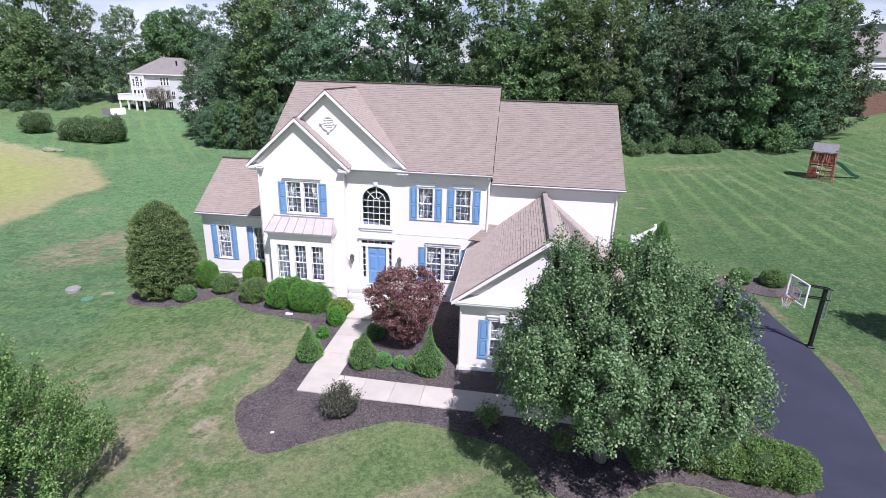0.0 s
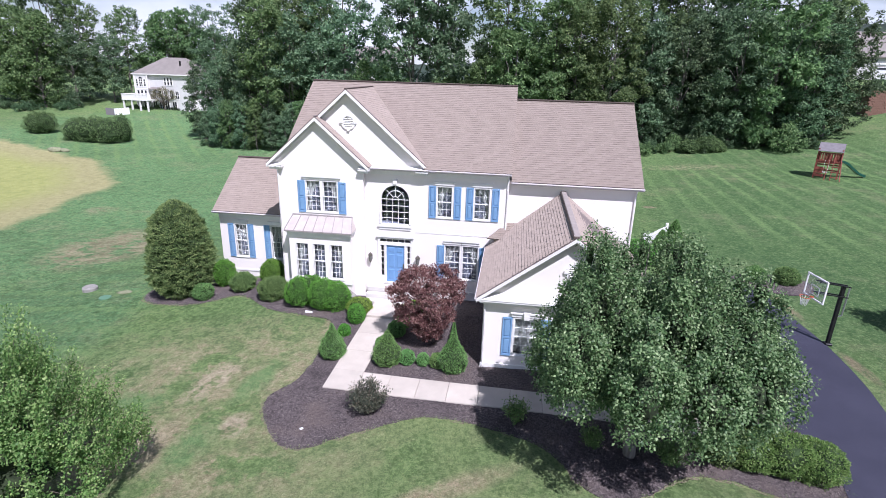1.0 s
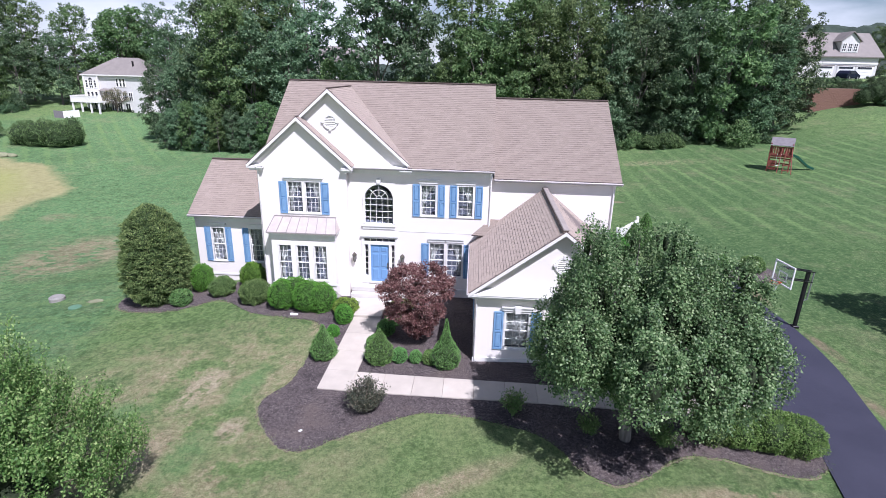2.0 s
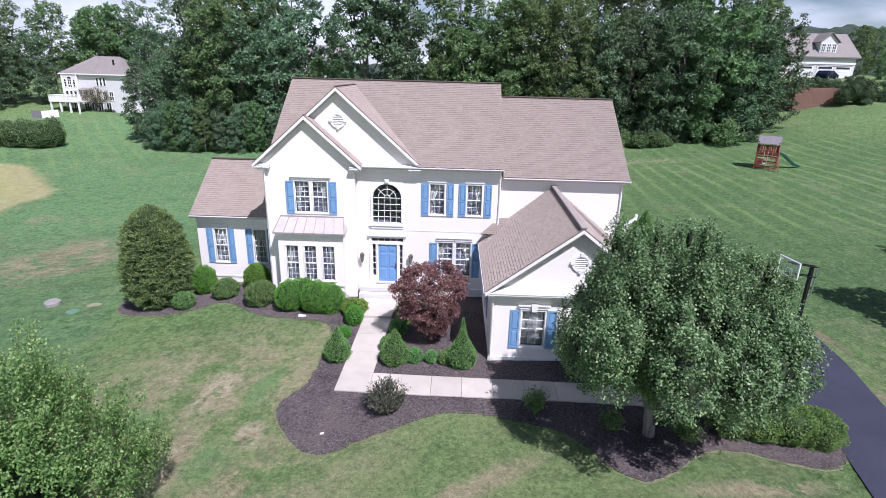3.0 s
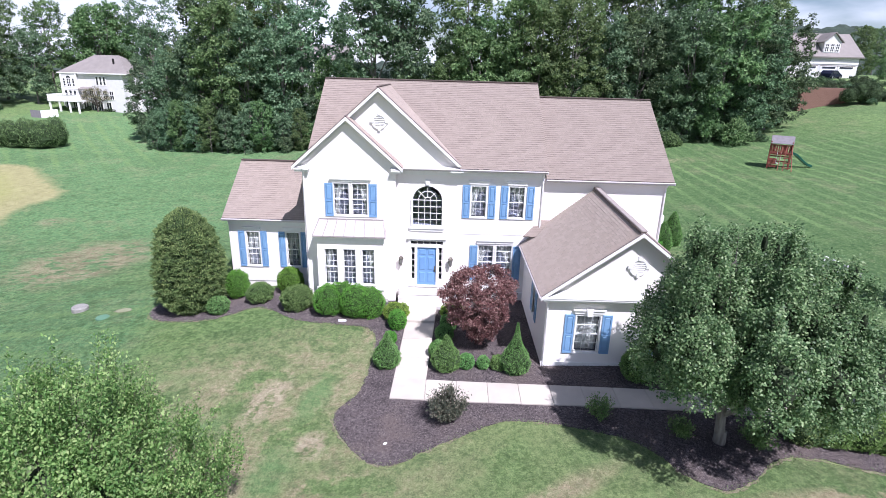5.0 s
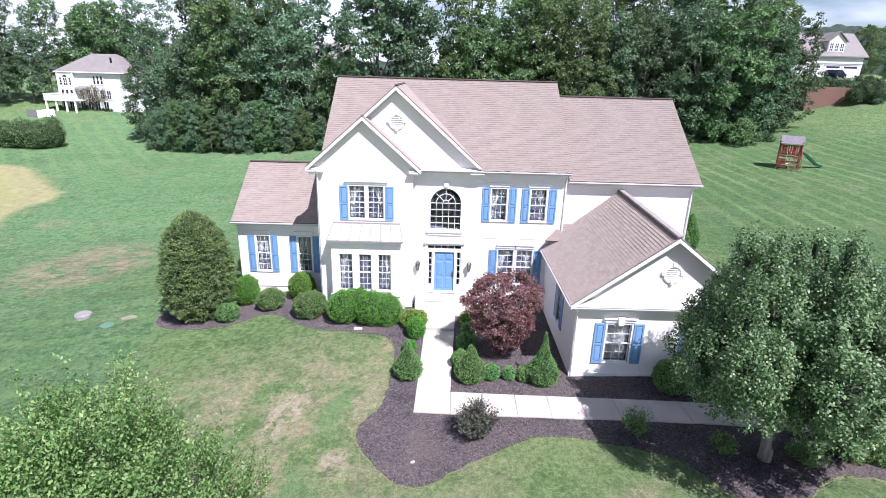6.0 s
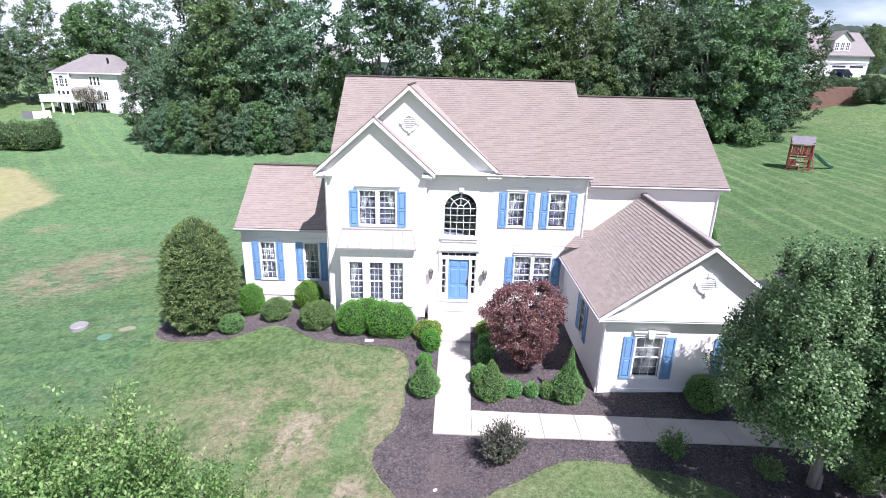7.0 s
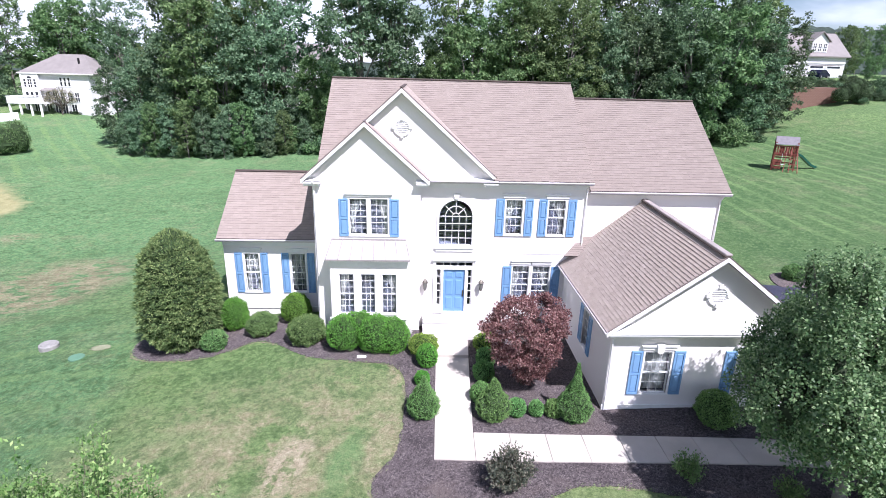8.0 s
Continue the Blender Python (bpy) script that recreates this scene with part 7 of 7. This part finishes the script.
def stone_slab(at, sx, sy, name, label, turn=0.0, mat=None):
    b = on_ground(*at)
    bm = boxes((-sx, sx, -sy, sy, -0.03, 0.12), bevel=0.02, m=Matrix.Translation(b) @ Matrix.Rotation(turn, 4, "Z"))
    solid(name, bm, mat or M_VINYL, label, "drain")


stone_slab((-11.0, 23.2), 0.2, 0.05, "splash_block", "white downspout splash block in the mulch", -0.1)


def pebble(x, y, r):
    b = on_ground(x, y, 0.05)
    bm = bmesh.new()
    bmesh.ops.create_icosphere(bm, subdivisions=2, radius=1.0, matrix=Matrix.Translation(b) @ Matrix.Rotation(0.6, 4, "Z") @ Matrix.Diagonal((r * 1.5, r, r * 0.6, 1)))
    solid("pebble", bm, M_VINYL, "small white pebble lying on the mulch", "stone")


pebble(-7.88, 14.55, 0.05)


def picket_fence():
    t = thing("fence", on_ground(8.3, 35.6), "white vinyl fence behind the house", "fence")
    a, b = Vector((8.2, 35.5)), Vector((10.4, 38.4))
    n = 14
    for k in range(n + 1):
        p = a.lerp(b, k / n)
        g = level(p.x, p.y)
        part("picket", boxes((p.x - 0.06, p.x + 0.06, p.y - 0.02, p.y + 0.02, g, g + 1.35)), M_VINYL, t)
    for h in (0.3, 1.2):
        bm = bmesh.new()
        beam(bm, on_ground(a.x, a.y, h), on_ground(b.x, b.y, h), 0.07, 0.1)
        part("rail", bm, M_VINYL, t)
    for p in (a, b):
        g = level(p.x, p.y)
        part("post", boxes((p.x - 0.09, p.x + 0.09, p.y - 0.09, p.y + 0.09, g - 0.2, g + 1.55), bevel=0.02), M_VINYL, t)


picket_fence()

# white boulders in the meadow
for x, y, s in ((-68.2, 69.2, 0.7), (-67.0, 69.6, 0.5)):
    b = on_ground(x, y)
    bm = bmesh.new()
    bmesh.ops.create_icosphere(bm, subdivisions=2, radius=1.0, matrix=Matrix.Translation(b + Vector((0, 0, 0.25 * s))) @ Matrix.Diagonal((1.6 * s, s, 0.7 * s, 1)))
    for v in bm.verts:
        v.co += Vector((noise.noise(v.co * 1.7), noise.noise(v.co * 1.7 + Vector((5, 0, 0))), noise.noise(v.co * 1.7 + Vector((0, 7, 0))))) * 0.18 * s
    solid("boulder", bm, M_SAND, "pale boulder at the edge of the meadow", "rock")


# ---------------------------------------------------------------- neighbouring houses
def far_window(parent, x0, x1, z0, z1, y, cols=2, rows=2, m=None):
    m = m or Matrix()
    holes = []
    for i in range(cols):
        for j in range(rows):
            w, h = (x1 - x0) / cols, (z1 - z0) / rows
            holes.append((x0 + i * w + 0.04, x0 + (i + 1) * w - 0.04, z0 + j * h + 0.04, z0 + (j + 1) * h - 0.04))
    w = part("window", wall_panel(bmesh.new(), x0 - 0.08, x1 + 0.08, z0 - 0.08, z1 + 0.08, holes, 0.08, m @ Matrix.Translation((0, y - 0.08, 0))), M_TRIM, parent)
    part("pane", boxes((x0, x1, y - 0.045, y - 0.03, z0, z1), m=m), M_DARKGLASS, w)


def hip_roof(parent, x0, x1, y0, y1, z0, z1, inset, mat, m=None, name="roof"):
    bm = bmesh.new()
    yc = (y0 + y1) / 2
    b = [bm.verts.new(p) for p in ((x0, y0, z0), (x1, y0, z0), (x1, y1, z0), (x0, y1, z0))]
    r = [bm.verts.new(p) for p in ((x0 + inset, yc, z1), (x1 - inset, yc, z1))]
    for f in ((b[0], b[1], r[1], r[0]), (b[1], b[2], r[1]), (b[2], b[3], r[0], r[1]), (b[3], b[0], r[0]), b[::-1]):
        bm.faces.new(f)
    if m is not None:
        bmesh.ops.transform(bm, matrix=m, verts=bm.verts)
    return part(name, bm, mat, parent)


def white_house():
    """Three-level white house with a deck, beyond the lawn."""
    gx, gy = -76.0, 108.0
    g = level(gx, gy)
    t = thing("neighbour_house", (gx, gy, g), "white two-storey house with grey hip roof and raised deck", "house")
    m = Matrix.Translation((-81.2, 106.0, 2.7)) @ Matrix.Rotation(radians(-6), 4, "Z")
    part("wall", boxes((0, 12.6, 0, 9, -1.5, 7.45), m=m), M_SIDING, t)
    part("wall", boxes((12.6, 14.4, 2.2, 9, -1.5, 7.45), m=m), M_SIDING, t)
    hip_roof(t, -0.5, 14.0, -0.5, 9.5, 7.4, 10.75, 4.6, M_FARROOF, m)
    hip_roof(t, 11.5, 15.0, 1.8, 9.5, 7.41, 9.4, 1.6, M_FARROOF, m)
    part("eave_board", boxes((-0.5, 14.0, -0.54, -0.5, 7.22, 7.42), m=m), M_TRIM, t)
    part("vent_pipe", boxes((9.6, 9.85, 2.0, 2.25, 8.5, 10.1), m=m), M_BLACK, t)
    part("corner_tower", boxes((0.0, 3.3, -0.4, 0, -1.4, 7.35), m=m), M_SIDING, t)
    for x in (0.06, 3.24):
        part("corner_board", boxes((x - 0.14, x + 0.14, -0.46, -0.4, 2.4, 7.3), m=m), M_TRIM, t)
    part("belt_course", boxes((0, 3.3, -0.5, -0.4, 4.3, 4.5), m=m), M_TRIM, t)
    far_window(t, 1.25, 2.05, 4.8, 6.3, -0.4, 2, 3, m)
    bm = bmesh.new()
    prism(bm, [m @ Vector((1.65 + 0.42 * math.cos(math.pi * k / 10), -0.46, 6.36 + 0.42 * math.sin(math.pi * k / 10))) for k in range(11)], m.to_3x3() @ Vector((0, 0.05, 0)))
    part("fanlight", bm, M_DARKGLASS, t)
    for x in (0.7, 2.6):
        far_window(t, x - 0.24, x + 0.24, 4.9, 6.3, -0.4, 1, 3, m)
    for x in (0.75, 1.65, 2.55):
        far_window(t, x - 0.3, x + 0.3, 2.7, 4.1, -0.4, 1, 2, m)
    for x in (7.3, 8.05, 8.8):
        far_window(t, x - 0.24, x + 0.24, 5.2, 6.7, 0, 1, 2, m)
    for x in (4.3, 5.7, 7.1, 8.5, 9.9):
        far_window(t, x - 0.4, x + 0.4, 2.5, 4.1, 0, 2, 2, m)
    for x in (0.8, 2.2):
        far_window(t, x - 0.45, x + 0.45, 0.0, 2.0, -0.4, 2, 1, m)
    for x in (4.2, 5.8, 7.2, 9.0):
        far_window(t, x - 0.5, x + 0.5, 0.0, 2.0, 0, 2, 1, m)
    part("side_bay", boxes((-1.1, 0.0, 0.6, 4.0, -1.4, 4.9), m=m), M_SIDING, t)
    hip_roof(t, -1.4, 0.3, 0.3, 4.3, 4.88, 5.6, 0.8, M_FARROOF, m, "bay_roof")
    hip_roof(t, 3.3, 6.4, -0.9, 1.0, 4.35, 4.8, 0.6, M_FARROOF, m, "pent_roof")
    deck = part("deck", boxes((-0.2, 6.0, -4.2, -0.46, 2.2, 2.45), m=m), M_TRIM, t)
    for x in (0.0, 2.0, 4.0, 5.8):
        part("deck_post", boxes((x - 0.13, x + 0.13, -4.1, -3.84, -1.2, 2.2), m=m), M_TRIM, deck)
    for k in range(42):
        x = -0.15 + k * 0.15
        part("baluster", boxes((x - 0.045, x + 0.045, -4.16, -4.1, 2.45, 3.35), m=m), M_TRIM, deck)
    for k in range(24):
        y = -4.1 + k * 0.15
        part("baluster", boxes((-0.18, -0.12, y - 0.045, y + 0.045, 2.45, 3.35), m=m), M_TRIM, deck)
    part("handrail", boxes((-0.25, 6.05, -4.2, -4.06, 3.35, 3.47), m=m), M_TRIM, deck)
    part("handrail", boxes((-0.25, -0.1, -4.06, -0.5, 3.35, 3.47), m=m), M_TRIM, deck)
    f = thing("fence", on_ground(-79.2, 96.5), "white and grey board fence before the neighbouring house", "fence")
    line = [Vector((-80.9, 95.8)), Vector((-79.1, 95.8)), Vector((-77.5, 98.0))]
    for a, b, paint in ((line[0], line[1], M_PLANK), (line[1], line[2], M_VINYL)):
        n = 6
        turn = math.atan2(b.y - a.y, b.x - a.x)
        for k in range(n):
            p = a.lerp(b, (k + 0.5) / n)
            half = (b - a).length / n / 2 - 0.012
            part("panel", boxes((-half, half, -0.03, 0.03, -0.2, 1.3), m=Matrix.Translation(on_ground(p.x, p.y)) @ Matrix.Rotation(turn, 4, "Z")), paint, f)


white_house()


def carriage_house():
    """Garage wing of the neighbour on the bank, with a dormer and two doors."""
    t = thing("neighbour_house", (64.5, 103, 13), "white garage wing with tan roof and gabled dormer on a bank", "house")
    z = 12.82
    part("wall", boxes((55.0, 68.2, 101.7, 110, z - 3, 16.5)), M_SIDING, t)
    bm = bmesh.new()
    prism(bm, [(54.6, 101.2, 16.45), (68.7, 101.2, 16.45), (68.2, 105.8, 20.6), (54.6, 105.8, 20.6)], (0, 0.02, -0.2))
    prism(bm, [(54.6, 105.8, 20.6), (68.2, 105.8, 20.6), (68.7, 110.4, 16.45), (54.6, 110.4, 16.45)], (0, 0, -0.2))
    part("roof", bm, M_FARROOF, t)
    bm = bmesh.new()
    prism(bm, [(68.15, 101.7, 16.4), (68.15, 109.9, 16.4), (68.15, 105.8, 20.4)], (-0.2, 0, 0))
    part("gable", bm, M_SIDING, t)
    d = part("dormer", boxes((61.4, 64.4, 101.9, 104.6, 16.9, 19.0)), M_SIDING, t)
    bm = bmesh.new()
    prism(bm, [(61.4, 101.9, 19.0), (64.4, 101.9, 19.0), (62.9, 101.9, 20.4)], (0, 3.5, 0))
    part("dormer_gable", bm, M_SIDING, d)
    for sx in (-1, 1):
        bm = bmesh.new()
        prism(bm, [(62.9, 101.6, 20.6), (62.9 + sx * 1.85, 101.6, 18.95), (62.9 + sx * 1.85, 105.2, 18.95), (62.9, 105.2, 20.6)], (0, 0, -0.14))
        part("dormer_roof", bm, M_FARROOF, d)
    for x in (61.95, 62.9, 63.85):
        far_window(d, x - 0.32, x + 0.32, 17.3, 18.6, 101.9, 2, 3)
    for x in (59.4, 62.95, 66.15):
        dr = part("garage_door", boxes((x - 1.5, x + 1.5, 101.64, 101.7, z, z + 2.0)), M_TRIM, t)
        for k in range(4):
            part("door_panel", boxes((x - 1.42, x + 1.42, 101.60, 101.64, z + 0.06 + k * 0.49, z + 0.49 + k * 0.49)), M_VINYL, dr)
        part("door_glazing", boxes((x - 1.2, x + 1.2, 101.58, 101.6, z + 1.58, z + 1.92)), M_DARKGLASS, dr)
        part("door_surround", boxes((x - 1.62, x + 1.62, 101.62, 101.66, z + 2.0, z + 2.14)), M_FARROOF, dr)
    part("trim_band", boxes((55, 68.2, 101.6, 101.7, 15.2, 15.5)), M_TRIM, t)
    w = thing("retaining_wall", (55.5, 89, 8.5), "red-brown brick retaining wall under the neighbouring drive", "retaining wall")
    part("core", boxes((50.6, 58.1, 88.36, 92, 7.4, 11.2)), M_MORTAR, w)
    block = mesh_of("block", boxes((0, 0.43, 0, 0.3, 0, 0.235), bevel=0.015), M_BRICK)
    for k in range(15):
        for i in range(17):
            ob = part("block", block, None, w)
            ob.location = (50.5 + 0.44 * i + 0.22 * (k % 2), 88.15 + 0.02 * ((i * 7 + k * 5) % 3), 7.5 + 0.245 * k)
    bm = bmesh.new()
    prism(bm, [(50, 92, 8.5), (50, 112, 8.5), (50, 112, 12.8), (50, 101, 12.8), (50, 98, 12.55), (50, 92, 11.1)], (25, 0, 0))
    part("bank", bm, M_LAWN, w)
    car = thing("car", (61.6, 99.4, 13), "dark blue car parked before the garage doors", "car")
    bm = bmesh.new()
    prism(bm, [(59.4, 98.6, 13.25), (63.9, 98.6, 13.25), (63.95, 98.6, 13.8), (62.9, 98.6, 13.95), (62.1, 98.6, 14.5), (60.2, 98.6, 14.5), (59.5, 98.6, 13.95)], (0, 1.8, 0))
    bmesh.ops.bevel(bm, geom=list(bm.edges), offset=0.08, segments=2, affect="EDGES")
    part("body", bm, M_CAR, car)
    part("side_window", boxes((60.3, 62.0, 98.57, 98.6, 13.98, 14.38)), M_DARKGLASS, car)
    for x in (60.3, 63.0):
        wh = part("wheel", tube(bmesh.new(), [(x, 98.55, 13.3), (x, 98.8, 13.3)], [0.33, 0.33], 16), M_TYRE, car)
        part("rim", tube(bmesh.new(), [(x, 98.53, 13.3), (x, 98.56, 13.3)], [0.2, 0.2], 12), M_STEEL, wh)
    car.location, car.rotation_euler = (62.4, 99.6, 12.58), (0, 0, radians(32))


carriage_house()


def hidden_house():
    """A house glimpsed through the gap in the trees."""
    t = thing("neighbour_house", (-36, 134, 5), "tan-roofed white house glimpsed between the trees", "house")
    part("wall", boxes((-41, -31, 131, 141, 2, 14.3)), M_SIDING, t)
    bm = bmesh.new()
    prism(bm, [(-41.6, 130.4, 14.2), (-30.4, 130.4, 14.2), (-30.4, 136, 17.6), (-41.6, 136, 17.6)], (0, 0, -0.2))
    prism(bm, [(-41.6, 136, 17.6), (-30.4, 136, 17.6), (-30.4, 141.6, 14.2), (-41.6, 141.6, 14.2)], (0, 0, -0.2))
    part("roof", bm, M_FARROOF, t)
    for x in (-39, -36, -33):
        far_window(t, x - 0.6, x + 0.6, 11.4, 13.2, 131, 2, 2)
        far_window(t, x - 0.6, x + 0.6, 8, 9.9, 131, 2, 2)


hidden_house()


def far_hill():
    """Wooded ridge on the horizon."""
    xs, ys = np.arange(-420, 620, 4.0), np.array([370, 378, 385, 391, 396, 400, 404, 409, 416, 426, 440, 470])
    verts = []
    for y in ys:
        for x in xs:
            rise = min(1.0, max(0.0, (y - 370) / 32))
            top = 16 + 32 * min(1.0, max(0.0, (x - 140) / 90)) + 2.0 * math.sin(x * 0.008 + 0.6) + 3.0 * noise.noise((x * 0.05, y * 0.05, 0)) + 2.4 * noise.noise((x * 0.19, y * 0.19, 4))
            verts.append((x, y + 2 * noise.noise((x * 0.3, y * 0.3, 9)), -5 + (top + 5) * rise ** 0.6))
    w = len(xs)
    faces = [(j * w + i, j * w + i + 1, (j + 1) * w + i + 1, (j + 1) * w + i) for j in range(len(ys) - 1) for i in range(w - 1)]
    me = bpy.data.meshes.new("far_hill")
    me.from_pydata(verts, [], faces)
    me.materials.append(M_FARWOOD)
    solid("backdrop", me, None, "far wooded ridge on the horizon", "hill", "structure")


far_hill()


# ---------------------------------------------------------------- fine ground cover, last
def inside(poly, x, y):
    c, n = False, len(poly)
    for i in range(n):
        (x0, y0), (x1, y1) = poly[i], poly[i - 1]
        if (y0 > y) != (y1 > y) and x < (x1 - x0) * (y - y0) / (y1 - y0) + x0:
            c = not c
    return c


BEDLINE = [(p.x, p.y) for p in outline(BED, 4)]
DRIVELINE = [(p.x, p.y) for p in outline(DRIVE, 2)]


def on_path(x, y):
    low, high = 16.92 - (x + 6.66) * 0.075, 18.22 - (x + 6.64) * 0.081
    return (x > -8.05 and low - 0.04 < y < high + 0.04) or (y >= 16.9 and -8.0 + (y - 18.3) * 0.03 < x < -6.6 + (y - 18.2) * 0.046)


def scatter_chips():
    rng = np.random.default_rng(11)
    pts = []
    while len(pts) < 26000:
        x, y = rng.uniform(-10.2, 9.9), rng.uniform(12.3, 24.6)
        if inside(BEDLINE, x, y) and not (-1.9 < x < 5 and y > 19.3) and not on_path(x, y):
            pts.append((x, y, level(x, y) + 0.05))
    c = np.array(pts)
    k = len(c)
    d = rng.normal(0, 1, (k, 3)) * np.array([1, 1, 0.25])
    n = np.array([0, 0, 1]) + rng.normal(0, 0.35, (k, 3))
    me = leaf_mesh("mulch_chips", c, d, n, rng.uniform(0.03, 0.075, k), rng.uniform(0.014, 0.03, k), M_CHIP, 0.3)
    solid("mulch_chips", me, None, "loose bark chips scattered over the bed", "mulch", "stuff")


scatter_chips()


def scatter_grass():
    """Short tufts over the near lawn and along the edge of the bed."""
    rng = np.random.default_rng(12)
    pts = []
    while len(pts) < 24000:
        x, y = rng.uniform(-27, 9.5), rng.uniform(6.5, 26.5)
        if rng.uniform() < 0.35 + 0.65 * math.exp(-max(0, abs(x + 6) - 10) / 6) and not inside(BEDLINE, x, y) and not inside(DRIVELINE, x, y) and y < 25:
            pts.append((x, y, level(x, y)))
    for i in range(len(BEDLINE)):
        (x0, y0), (x1, y1) = BEDLINE[i - 1], BEDLINE[i]
        if y0 > 25.6 or x0 > 9.8 or (x0 > 4.8 and y0 > 16):
            continue
        length = math.hypot(x1 - x0, y1 - y0)
        for k in range(int(length * 70)):
            s = rng.uniform()
            px, py = x0 + (x1 - x0) * s, y0 + (y1 - y0) * s
            nx, ny = (y1 - y0) / max(length, 1e-6), -(x1 - x0) / max(length, 1e-6)
            o = rng.normal(0.02, 0.09)
            pts.append((px + nx * o, py + ny * o, level(px, py) + 0.02))
    c = np.array(pts)
    k = len(c)
    d = np.array([0, 0, 0.55]) + rng.normal(0, 0.6, (k, 3)) * np.array([1, 1, 0.2])
    n = rng.normal(0, 1, (k, 3)) * np.array([1, 1, 0.3]) + np.array([0, 0, 0.8])
    me = leaf_mesh("grass_tufts", c, d, n, rng.uniform(0.03, 0.07, k), rng.uniform(0.02, 0.045, k), M_TUFT, 0.2)
    solid("grass_tufts", me, None, "short grass tufts over the lawn", "grass", "stuff")


scatter_grass()


def meadow_grass():
    rng = np.random.default_rng(13)
    n0 = 44000
    x, y = rng.uniform(-86, -44, n0), rng.uniform(20, 74, n0)
    out = np.max([kx * x + ky * y + off for kx, ky, off in MEADOW], axis=0) + rng.normal(0, 0.7, n0)
    x, y = x[out < -0.3], y[out < -0.3]
    n0 = len(x)
    c = np.array([(px, py, level(px, py) - 0.03) for px, py in zip(x, y)])
    d = np.array([0, 0, 1.0]) + rng.normal(0, 0.3, (n0, 3))
    n = rng.normal(0, 1, (n0, 3))
    me = leaf_mesh("meadow_grass", c, d, n, rng.uniform(0.08, 0.22, n0), rng.uniform(0.02, 0.045, n0), M_HAY, 0.1)
    solid("meadow_grass", me, None, "tall straw-coloured meadow grass on the far slope", "grass", "stuff")


meadow_grass()
